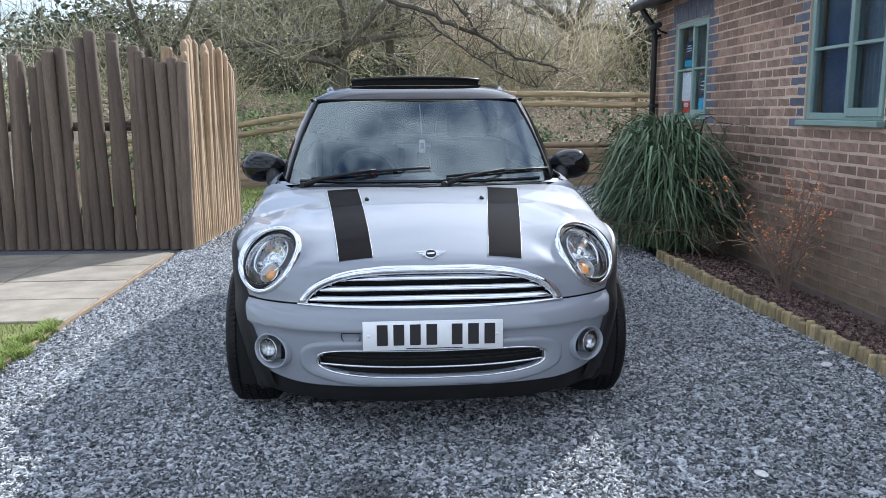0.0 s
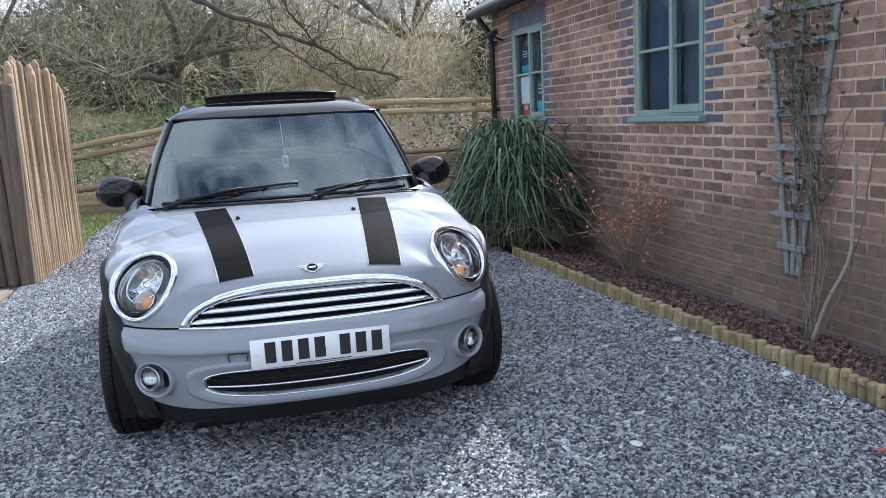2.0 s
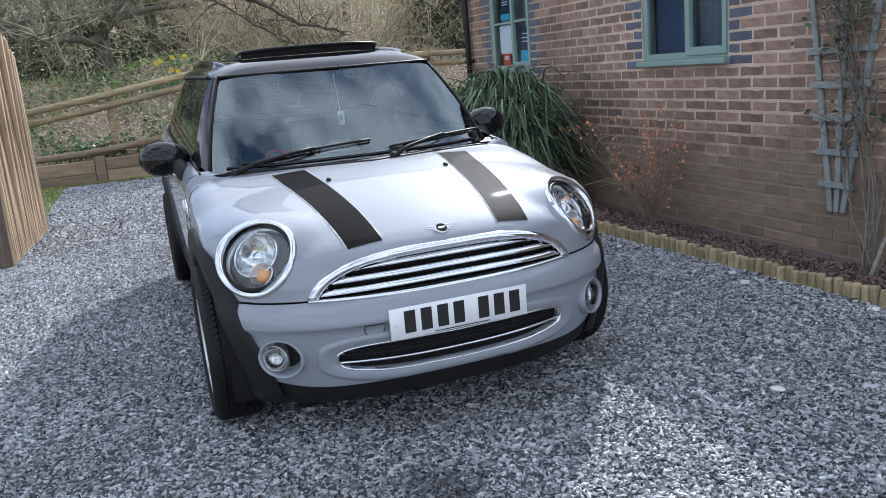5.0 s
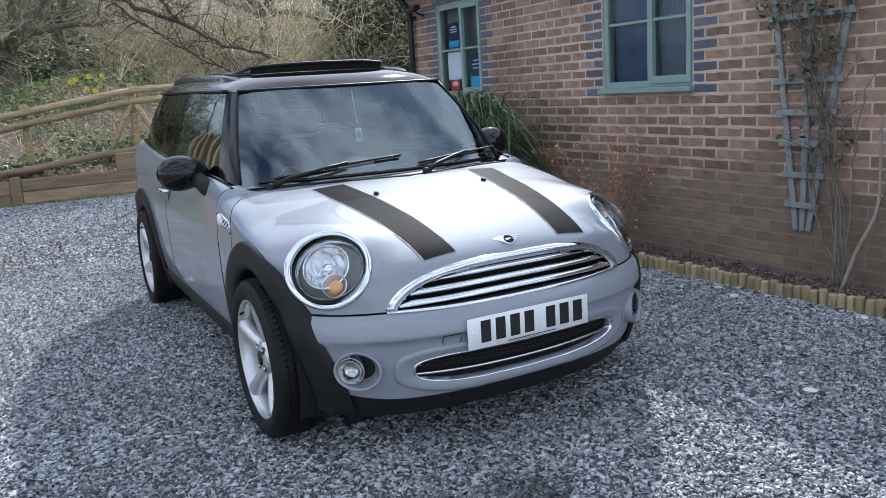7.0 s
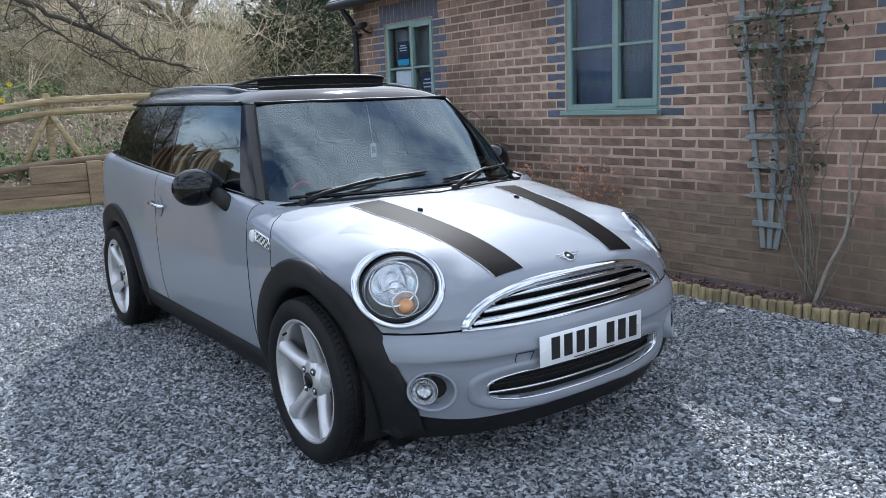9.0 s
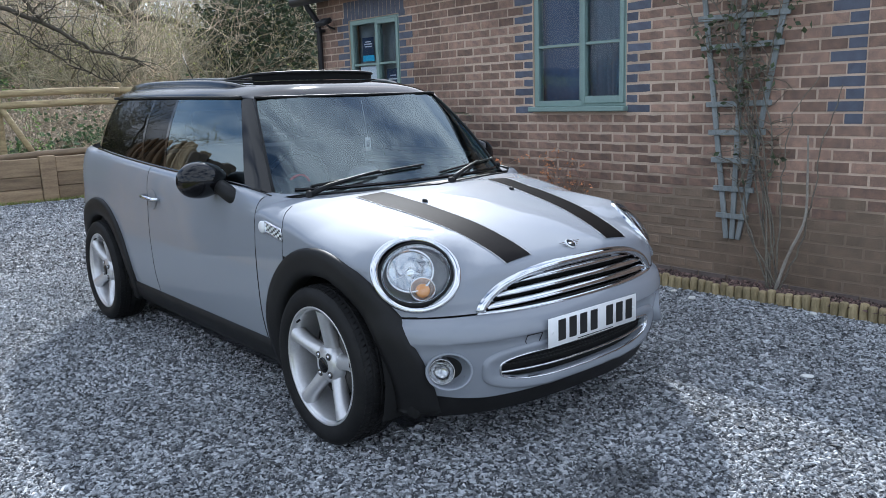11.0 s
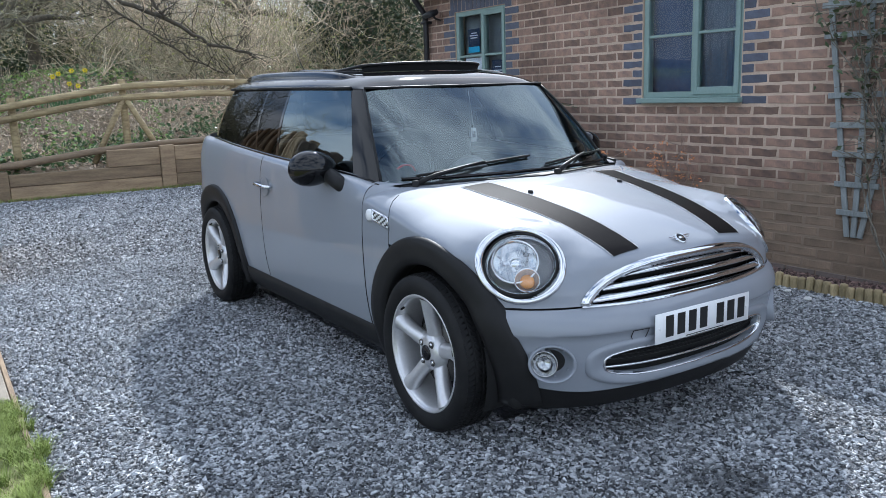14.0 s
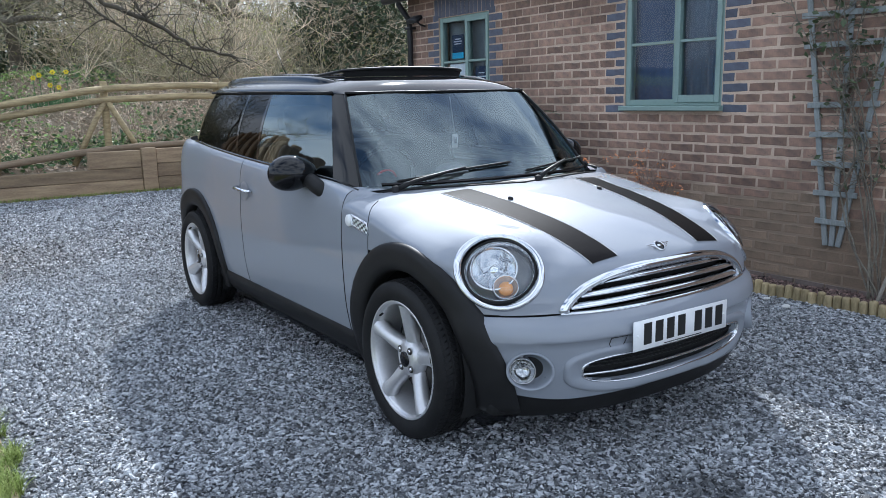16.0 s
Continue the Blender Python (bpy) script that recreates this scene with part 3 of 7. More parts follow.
# windows
ROOM_WALL = material("room_plaster", (0.30, 0.31, 0.34), 0.9, vary=0.05)
CURTAIN = material("lilac_grey_curtain", (0.24, 0.33, 0.42), 0.9, vary=0.08, fine=40)
FRAME_X = WALL_X + 0.018
for (y0, y1, z0, z1), nm, lab in zip(OPEN, ("window_2", "window_1"), ("sage green timber casement window with net curtains", "sage green timber casement window with small posters")):
    win = thing(nm, lab, "window", kind="structure")
    ym, zt = (y0 + y1) / 2 - 0.038, z0 + 0.035 + (z1 - z0) * 0.485
    fw = 0.052
    for bx in ((y0, y0 + fw, z0 + 0.03, z1), (y1 - fw, y1, z0 + 0.03, z1), (y0 + fw, y1 - fw, z1 - fw, z1), (y0 + fw, y1 - fw, z0 + 0.03, z0 + 0.03 + fw)):
        part("window_frame", box(FRAME_X, FRAME_X + 0.07, bx[0], bx[1], bx[2], bx[3], 0.004), SAGE, win, smooth=False)
    part("mullion", box(FRAME_X + 0.001, FRAME_X + 0.07, ym - 0.030, ym + 0.030, z0 + 0.03 + fw, z1 - fw, 0.004), SAGE, win, smooth=False)
    # the opening sash stands proud on the near side
    cas = part("casement", box(FRAME_X - 0.014, FRAME_X + 0.03, y0 + 0.028, y0 + 0.072, z0 + 0.055, z1 - 0.03, 0.004), SAGE, win, smooth=False)
    for bx in ((ym - 0.042, ym - 0.002, z0 + 0.055, z1 - 0.03), (y0 + 0.072, ym - 0.042, z0 + 0.055, z0 + 0.115), (y0 + 0.072, ym - 0.042, z1 - 0.075, z1 - 0.03)):
        part("casement_rail", box(FRAME_X - 0.014, FRAME_X + 0.03, *bx, 0.004), SAGE, cas, smooth=False)
    part("glazing_bar", box(FRAME_X - 0.004, FRAME_X + 0.04, y0 + 0.072, ym - 0.042, zt - 0.012, zt + 0.012, 0.003), SAGE, win, smooth=False)
    part("glazing_bar", box(FRAME_X + 0.008, FRAME_X + 0.05, ym + 0.030, y1 - fw, zt - 0.012, zt + 0.012, 0.003), SAGE, win, smooth=False)
    part("window_sill", box(WALL_X - 0.055, FRAME_X + 0.07, y0 - 0.02, y1 + 0.02, z0 - 0.012, z0 + 0.030, 0.006), SAGE, win, smooth=False)
    for a, b in ((y0 + 0.05, ym - 0.02), (ym + 0.02, y1 - 0.04)):
        for c, d in ((z0 + 0.06, zt), (zt, z1 - 0.04)):
            part("pane", face_out(grid([[(FRAME_X + 0.025, a, c), (FRAME_X + 0.025, b, c)], [(FRAME_X + 0.025, a, d), (FRAME_X + 0.025, b, d)]]), (9, a, c)), PANE, win, smooth=False).visible_shadow = False
# the rooms behind
tagged(part("room_back", box(4.6, 4.65, 1.0, 6.45, 0.05, 2.42), ROOM_WALL, smooth=False), "plain painted room wall", "wall", kind="structure")
tagged(part("room_divider", box(3.27, 4.6, 4.1, 4.2, 0.05, 2.42), ROOM_WALL, smooth=False), "plain painted partition", "wall", kind="structure")
tagged(part("room_end", box(3.27, 4.6, 0.95, 1.0, 0.05, 2.42), ROOM_WALL, smooth=False), "plain painted partition", "wall", kind="structure")
tagged(part("room_floor", box(3.27, 7.7, -2.9, 6.45, -0.02, 0.05), ROOM_WALL, smooth=False), "plain room floor", "floor", kind="structure")
tagged(part("ceiling", box(3.27, 7.7, -2.9, 6.45, 2.42, 2.45), ROOM_WALL, smooth=False), "plain ceiling", "ceiling", kind="structure")


def curtain(y0, y1, z0, z1, x, folds):
    rows = []
    n = folds * 8
    for i in range(n + 1):
        y = y0 + (y1 - y0) * i / n
        d = 0.012 * math.sin(2 * math.pi * folds * i / n) + 0.004 * math.sin(1.7 * i)
        rows.append([(x + d * (0.6 + 0.4 * k), y, z1 + (z0 - z1) * k) for k in (0, 0.3, 0.7, 1)])
    return solid_sheet(grid(rows))


def solid_sheet(bm):
    bmesh.ops.solidify(bm, geom=bm.faces[:], thickness=0.003)
    return bm


# blue raised to stand in for the sky mirrored in the panes
BLIND = material("blue_grey_blind", (0.14, 0.24, 0.42), 0.9, colour2=(0.09, 0.16, 0.30), scale=3, fine=30)
tagged(part("curtain", curtain(2.18, 2.65, 1.19, 2.2, 3.12, 9), CURTAIN), "pleated lilac-grey curtain hanging behind a window", "curtain", group="curtains")
tagged(part("blind", curtain(2.66, 3.17, 1.19, 2.2, 3.13, 2), BLIND), "dark blue-grey blind hanging behind a window", "blind")
tagged(part("blind", curtain(5.13, 6.05, 1.19, 2.17, 3.14, 3), material("grey_blind", (0.38, 0.41, 0.42), 0.9, vary=0.1, fine=8)), "pale grey blind hanging behind the postered window", "blind")
# posters inside the far window
NAVY = material("navy_paper", (0.012, 0.03, 0.075), 0.5, vary=0.1)
CYAN = material("cyan_paper", (0.06, 0.45, 0.65), 0.5, vary=0.1)
REDP = material("red_paper", (0.62, 0.05, 0.04), 0.5, vary=0.1)
WHITEP = material("white_paper", (0.72, 0.73, 0.75), 0.6, vary=0.06)


def poster(label, y0, y1, z0, z1, body, foot=None, split=0.25):
    p = tagged(part("poster", box(3.042 + 0.006, 3.050, y0, y1, z0, z1), body, smooth=False), label, "poster")
    if foot:
        part("poster_band", box(3.0462, 3.048, y0, y1, z0, z0 + (z1 - z0) * split), foot, p, smooth=False)
    for i, (zz, w) in enumerate(((0.82, 0.5), (0.72, 0.7), (0.62, 0.6))):
        c = (y0 + y1) / 2
        zc = z0 + (z1 - z0) * zz
        part("print_line", box(3.0466, 3.048, c - (y1 - y0) * w / 2, c + (y1 - y0) * w / 2, zc - 0.006, zc + 0.006), WHITEP if body is not WHITEP else INK, p, smooth=False)


poster("navy poster with a cyan foot in the window", 5.64, 5.86, 1.72, 1.98, NAVY, CYAN)
poster("navy and cyan poster in the window", 5.20, 5.42, 1.22, 1.62, NAVY, CYAN, 0.4)
poster("red and white notice in the window", 5.68, 5.86, 1.20, 1.36, REDP, WHITEP, 0.18)
tagged(part("paper_sheet", box(3.052, 3.056, 5.60, 5.92, 1.36, 1.66), WHITEP, smooth=False), "white paper sheet in the window", "paper")

# eaves, gutter, downpipe, floodlight
FASCIA = material("black_fascia", (0.012, 0.012, 0.014), 0.5, vary=0.15, fine=30)
TILE = material("slate_roof", (0.07, 0.075, 0.085), 0.7, colour2=(0.11, 0.11, 0.12), scale=5, fine=60, bump=0.5)
roof_b = tagged(part("roof_slope", box(0, 3.4, WALL_Y0 - 0.2, WALL_Y1 + 0.2, 0, 0.06), TILE, smooth=False), "dark slate roof of the brick building", "roof", kind="structure")
roof_b.matrix_basis = pose(2.80, 0, 2.47, 0, -32, 0)
roof_c = tagged(part("roof_slope_back", box(-3.4, 0, WALL_Y0 - 0.2, WALL_Y1 + 0.2, 0, 0.06), TILE, smooth=False), "dark slate roof of the brick building", "roof", kind="structure")
roof_c.matrix_basis = pose(8.45, 0, 2.47, 0, 32, 0)
tagged(part("soffit", box(2.79, WALL_X + 0.02, WALL_Y0, WALL_Y1 + 0.15, WALL_TOP + 0.004, WALL_TOP + 0.03), FASCIA, smooth=False), "black boarded soffit", "soffit", kind="structure")
gut = tagged(part("gutter", tube([(2.76, y, 2.455) for y in span(WALL_Y0, WALL_Y1 + 0.15, 20)], 0.052, 12), FASCIA), "black half-round gutter under the eaves", "gutter", kind="structure")
pipe = thing("downpipe", "black plastic downpipe at the corner of the brick wall", "downpipe", kind="structure")
part("pipe", tube([(2.78, 6.60, 2.44), (2.80, 6.60, 2.38), (2.93, 6.60, 2.22), (2.945, 6.60, 2.1), (2.945, 6.60, 0.03)], 0.034, 12), FASCIA, pipe)
for z in (0.4, 1.3, 2.1):
    part("bracket", box(2.905, WALL_X + 0.002, 6.545, 6.655, z, z + 0.03, 0.004), FASCIA, pipe)
fl = thing("floodlight", "small black floodlight on the brick wall", "floodlight")
part("lamp_body", box(-0.06, 0.06, -0.09, 0.09, -0.02, 0.03, 0.008), FASCIA, fl).matrix_basis = pose(2.86, 6.35, 2.19, 0, -28, 0)
part("lamp_glass", box(-0.05, 0.05, -0.08, 0.08, -0.026, -0.020, 0.002), CLEAR, fl).matrix_basis = pose(2.86, 6.35, 2.19, 0, -28, 0)
part("lamp_bracket", tube([(WALL_X + 0.005, 6.35, 2.12), (2.93, 6.35, 2.14), (2.87, 6.35, 2.19)], 0.012, 8), FASCIA, fl)
# ---- the car ----
from mathutils.bvhtree import BVHTree

car = thing("car", "silver estate hatchback with black roof and stripes, parked on gravel", "car", at=(0.015, 0, 0))
YF, YR, ZW = 0.717, 3.268, 0.308          # axles, hub height
width_at = curve_of((0.12, 0.735), (0.25, 0.765), (0.40, 0.795), (0.55, 0.805), (0.70, 0.806), (0.80, 0.800))
nose_at = curve_of((0.12, 0.15), (0.20, 0.10), (0.28, 0.078), (0.40, 0.067), (0.46, 0.063), (0.49, 0.067), (0.515, 0.077), (0.535, 0.091), (0.552, 0.107), (0.60, 0.115), (0.66, 0.129))
NOSE_L, NOSE_N, TAIL_L, TAIL_Y = 0.55, 2.65, 0.55, 3.96
belt_x = curve_of((1.0, 0.712), (1.15, 0.712), (1.30, 0.716), (1.43, 0.722), (2.3, 0.742), (3.0, 0.742), (3.40, 0.715))
belt_z = curve_of((1.0, 0.900), (1.15, 0.912), (1.43, 0.942), (2.3, 0.982), (3.33, 1.046), (3.9, 1.075))


def half_width(y, z):
    """Half the body's width at a height, rounded in plan at nose and tail."""
    w, y0 = width_at(z), nose_at(z)
    if y < y0 + NOSE_L:
        return w * max(0.0, 1 - max(0.0, (y0 + NOSE_L - y) / NOSE_L) ** NOSE_N) ** (1 / NOSE_N)
    if y > TAIL_Y - TAIL_L:
        return w * max(0.0, 1 - min(1.0, (y - TAIL_Y + TAIL_L) / TAIL_L) ** 2.8) ** (1 / 2.8)
    return w


def nose_point(a, z):
    """A point of the nose at plan angle a (0 centre, 90 degrees side)."""
    w, y0, e = width_at(z), nose_at(z), 2 / NOSE_N
    return w * math.copysign(abs(math.sin(a)) ** e, a), y0 + NOSE_L * (1 - abs(math.cos(a)) ** e)


def nose_angle(y, z):
    c = max(0.0, 1 - (y - nose_at(z)) / NOSE_L)
    return math.acos(min(1.0, c ** (NOSE_N / 2)))


ARCH_R = 0.408


def arch_bottom(y, low):
    for yc in (YF, YR):
        if abs(y - yc) < ARCH_R:
            return max(low, ZW + math.sqrt(ARCH_R**2 - (y - yc) ** 2))
    return low


def arch_spread(y0, y1, n):
    """Stations between y0 and y1, close together where the arches rise."""
    ys = span(y0, y1, n)
    for yc in (YF, YR):
        ys += [yc + s * ARCH_R * math.sin(radians(a)) for a in (90, 89, 87, 84, 80, 75, 69, 62, 54, 45, 35, 24, 12, 0) for s in (1, -1)]
    return sorted({round(y, 5) for y in ys if y0 <= y <= y1})


SEAM_Z = 0.555      # where bonnet meets bumper


def side_rows(y0, y1, sign, n=14, low=0.30, grow=0.0):
    """A side panel from the sill up over the shoulder to the belt."""
    rows = []
    for y in arch_spread(y0, y1, n):
        zb = arch_bottom(y, low)
        row = [(sign * (half_width(y, z) + grow), y, z) for z in span(zb, 0.80, 12)]
        k = half_width(y, 0.80) / width_at(0.80)
        xw, xb, zt = half_width(y, 0.80), belt_x(y) * k, belt_z(y)
        for a in span(0, 90, 9)[1:]:
            row.append((sign * (xb + (xw - xb) * math.cos(radians(a)) ** 0.75 + grow), y, 0.80 + (zt - 0.80) * math.sin(radians(a))))
        rows.append(row)
    return rows


def solid(bm, thickness):
    """Gives a sheet its thickness, inwards."""
    bmesh.ops.recalc_face_normals(bm, faces=bm.faces)
    bmesh.ops.solidify(bm, geom=bm.faces[:], thickness=thickness)
    return bm


# bumper and black valance
A_END = nose_angle(0.352, 0.42)
zs_bump = [0.238, 0.243, 0.25, 0.27, 0.30, 0.33, 0.36, 0.40, 0.43, 0.452, 0.458, 0.462, 0.47, 0.49, 0.51, 0.525, 0.537, 0.545, 0.549]


def bumper_point(a, z, out=0.0):
    x, y = nose_point(a, z)
    # the lower half sits a little deeper than the rubbing strip
    inset = 0.010 * (1 if z < 0.455 else 0) - (0.004 if 0.462 <= z <= 0.53 else 0) - out
    return x * (1 - inset * 0.8), y + inset * math.cos(a) ** 0.5, z


def rise(a):
    """The bumper's lower edge climbs towards the wheels."""
    return 0.065 * max(0.0, (abs(a) / A_END - 0.45) / 0.55) ** 1.6


angles = span(-A_END, A_END, 73)
bm = grid([[bumper_point(a, z + rise(a) * (0.549 - z) / 0.311) for z in zs_bump] for a in angles])
bumper = part("bumper", solid(bm, 0.004), SILVER, car)
zs_val = span(0.165, 0.245, 7)
bm = grid([[bumper_point(a * 1.03, z + rise(a) * (z - 0.165) / 0.08, -0.010) for z in zs_val] for a in angles])
bm = grid([[Vector(bumper_point(a * 1.03, 0.165, -0.010)) + Vector((0, d, 0.005 * d)) for d in (0, 0.15, 0.35)] for a in angles], bm=bm)
part("front_valance", bm, BLACK_PLASTIC, car, "black lower valance")

# bonnet: a dome over the nose outline, with its centre at the windscreen's foot
DOME_Y = 0.968
crown = curve_of((0.0, 0.760), (0.2, 0.797), (0.40, 0.838), (0.60, 0.868), (0.75, 0.889), (0.968, 0.912), (1.3, 0.915))
SHUT_Y = 0.985
# frame of the headlamp: centre, across, up
LAMP_C, LAMP_U, LAMP_V = Vector((-0.639, 0.339, 0.700)), Vector((0.742, -0.668, 0.040)).normalized(), Vector((0.195, 0.415, 0.888)).normalized()
LAMP_N = LAMP_U.cross(LAMP_V).normalized()
if LAMP_N.y > 0:
    LAMP_N = -LAMP_N
LAMP_A, LAMP_B = 0.161, 0.149


def bonnet_point(x0, y0, zs, r, n):
    x, y = x0 * r, DOME_Y + (y0 - DOME_Y) * r
    top = crown(min(y, DOME_Y)) - 0.050 * (x / 0.75) ** 2 * min(1, max(0, (1.15 - y) / 0.35))
    z = zs + (top - zs) * max(0.0, 1 - r**n) ** (1 / n)
    # the swell behind each lamp
    d2 = ((x - 0.60) / 0.13) ** 2 + ((y - 0.46) / 0.20) ** 2
    return x, y, z + 0.030 * math.exp(-d2) * min(1, (1 - r) / 0.06)


R_ROWS = [0.9985, 0.995, 0.99, 0.983, 0.975, 0.966, 0.956, 0.945, 0.932, 0.918, 0.903, 0.887, 0.87, 0.85, 0.83, 0.81, 0.785, 0.76, 0.73, 0.70, 0.66, 0.62, 0.57, 0.52, 0.46, 0.4, 0.33, 0.26, 0.18, 0.1, 0.0]


def bonnet_column(ang=None, y=None):
    """From the seam up the nose or wing and over to the dome's centre."""
    if y is None:
        t = ang / (math.pi / 2)
        zs = 0.655 + 0.085 * t**3
        x1, y1 = nose_point(ang, zs)
        n = 2.9 - 0.25 * math.sin(math.pi * t) + 0.3 * t
        low = max(SEAM_Z, arch_bottom(y1, 0.0))
        col = []
        for z in span(min(low, zs - 0.002), zs, 7):
            x, yy = nose_point(ang, z)
            col.append((x, yy, z))
    else:
        f = min(1, max(0, (y - 0.68) / 0.50))
        zs = 0.740 + 0.055 * f
        low = max(arch_bottom(y, 0.0), 0.70)
        col = [(half_width(y, z), y, z) for z in span(min(low, zs - 0.002), zs, 7)]
        n = 3.2 + 1.3 * f
    x0, y0 = col[-1][:2]
    tops = [bonnet_point(x0, y0, zs, r, n) for r in R_ROWS]
    return col + tops


half = [bonnet_column(ang=a) for a in span(0, math.pi / 2 * 0.999, 90)] + [bonnet_column(y=y) for y in span(nose_at(0.7) + NOSE_L + 0.01, 1.216, 30)]
full = [[(-x, y, z) for x, y, z in c] for c in half[:0:-1]] + half
bm = grid(full)
bmesh.ops.remove_doubles(bm, verts=bm.verts, dist=0.0004)
bmesh.ops.recalc_face_normals(bm, faces=bm.faces)
SKIN = BVHTree.FromBMesh(bm)


def grille_top(x, a=0.505, h=0.150):
    """Height of the grille surround's upper edge over x."""
    return 0.543 + h * max(0.0, 1 - abs(x / a) ** 3.2) ** (1 / 1.8)


def near_lamp(p, lo, hi):
    q = Vector((-abs(p.x), p.y, p.z)) - LAMP_C
    e = (q.dot(LAMP_U) / LAMP_A) ** 2 + (q.dot(LAMP_V) / LAMP_B) ** 2
    return p.y < 0.7 and lo * lo < e < hi * hi and abs(q.dot(LAMP_N)) < 0.17


# the rim's height over the lamp's plane, as a smooth wave round the lamp
ring_t = [2 * math.pi * i / 120 for i in range(120)]
ring_h, ring_m, rim_h = [], [], []
for t in ring_t:
    p = LAMP_C + LAMP_U * LAMP_A * math.cos(t) + LAMP_V * LAMP_B * math.sin(t)
    hit = SKIN.ray_cast(p + LAMP_N * 0.16, -LAMP_N)[0]
    rim_h.append((hit - p).dot(LAMP_N) if hit and (hit - p).length < 0.13 else None)
    if rim_h[-1] is not None:
        ring_h.append((hit - p).dot(LAMP_N))
        ring_m.append((1, math.cos(t), math.sin(t), math.cos(2 * t), math.sin(2 * t)))
WAVE = np.linalg.lstsq(np.array(ring_m), np.array(ring_h), rcond=None)[0] * np.array((1.0, 0.8, 0.8, 0.6, 0.6))


def lamp_swell(t):
    return float(WAVE @ np.array((1, math.cos(t), math.sin(t), math.cos(2 * t), math.sin(2 * t))))


rim_off = [lamp_swell(t) - h if h is not None else 0.0 for t, h in zip(ring_t, rim_h)]
rim_off = [sum(rim_off[(i + k) % 120] for k in range(-2, 3)) / 5 for i in range(120)]


def rim_shift(t):
    """How far the bonnet's skin moves to meet the rim at this angle round the lamp."""
    u = (t % (2 * math.pi)) / (2 * math.pi) * 120
    i, f = int(u) % 120, u - int(u)
    return rim_off[i] * (1 - f) + rim_off[(i + 1) % 120] * f


bmesh.ops.subdivide_edges(bm, edges=[e for e in bm.edges if near_lamp(e.verts[0].co, 0.6, 1.2) and near_lamp(e.verts[1].co, 0.6, 1.2)], cuts=2, use_grid_fill=True)
holes = []
for f in bm.faces:
    c = f.calc_center_median()
    inside_grille = c.y < 0.3 and abs(c.x) < 0.47 and c.z < grille_top(c.x, 0.474, 0.126)
    q = Vector((-abs(c.x), c.y, c.z)) - LAMP_C
    inside_lamp = c.y < 0.7 and (q.dot(LAMP_U) / LAMP_A) ** 2 + (q.dot(LAMP_V) / LAMP_B) ** 2 < 0.895**2 and abs(q.dot(LAMP_N)) < 0.17
    if inside_grille or inside_lamp:
        holes.append(f)
bmesh.ops.delete(bm, geom=holes, context="FACES")
for v in bm.verts:
    if not near_lamp(v.co, 0.7, 1.6):
        continue
    side = -1 if v.co.x < 0 else 1
    q = Vector((-abs(v.co.x), v.co.y, v.co.z)) - LAMP_C
    a, b = q.dot(LAMP_U) / LAMP_A, q.dot(LAMP_V) / LAMP_B
    w = min(1.0, max(0.0, (1.6 - math.hypot(a, b)) / 0.52))
    w = w * w * (3 - 2 * w)
    move = LAMP_N * rim_shift(math.atan2(b, a)) * w
    v.co += Vector((move.x * -side, move.y, move.z))
bonnet = part("bonnet", bm, SILVER, car)

bm = bmesh.new()
bm.from_mesh(bumper.data)
BUMPER_SKIN = BVHTree.FromBMesh(bm)
bm.free()


def on_front(x, z, lift=0.0, skin=None):
    """The point of the nose straight behind (x, z), lifted off the surface."""
    best = None
    for s in (skin,) if skin else (SKIN, BUMPER_SKIN):
        hit, normal, _, d = s.ray_cast(Vector((x, -1, z)), Vector((0, 1, 0)))
        if hit and (best is None or d < best[2]):
            best = (hit, normal, d)
    if best is None:
        return Vector((x, 0.6, z))
    n = best[1] if best[1].y < 0 else -best[1]
    return best[0] + n * lift


def on_top(x, y, lift=0.0):
    hit, normal, _, _ = SKIN.ray_cast(Vector((x, y, 2)), Vector((0, 0, -1)))
    if not hit:
        return Vector((x, y, 0.7))
    n = normal if normal.z > 0 else -normal
    return hit + n * lift


# side panels: fender, door, rear quarter; black sills
for sign in (-1, 1):
    rows = [[(sign * (half_width(y, z) - 0.001), y, z) for z in span(arch_bottom(y, 0.30), 0.76, 9)] for y in arch_spread(SHUT_Y + 0.004, 1.216, 8)]
    part("front_wing", grid(rows, flip=sign > 0), SILVER, car)
    door = part("door", grid(side_rows(1.222, 2.44, sign, 26), flip=sign > 0), SILVER, car)
    part("rear_quarter", grid(side_rows(2.446, 3.952, sign, 60), flip=sign > 0), SILVER, car)
    sill_rows = []
    for y in span(YF + 0.33, YR - 0.33, 20):
        sill_rows.append([(sign * (half_width(y, z) + dx), y, z) for z, dx in ((0.305, -0.004), (0.30, 0.010), (0.27, 0.012), (0.22, 0.008), (0.185, -0.01), (0.17, -0.06))])
    part("sill", grid(sill_rows, flip=sign > 0), BLACK_PLASTIC, car, "black plastic sill")

# unseen shelf added to block the bright gap under the rear window
part("parcel_shelf", box(-0.55, 0.55, 3.15, 3.76, 1.03, 1.085, 0.01), BLACK_PLASTIC, car)
part("tailgate", box(-0.42, 0.42, 3.90, 3.952, 0.24, 1.04, 0.02, segs=2), SILVER, car)

# ---- greenhouse ----


def blend(points, n):
    """A smooth run of n points through a few."""
    acc = [0.0]
    for a, b in zip(points, points[1:]):
        acc.append(acc[-1] + (Vector(b) - Vector(a)).length)
    fs = [curve_of(*[(s, p[k]) for s, p in zip(acc, points)]) for k in range(3)]
    return [Vector([f(s) for f in fs]) for s in span(0, acc[-1], n)]


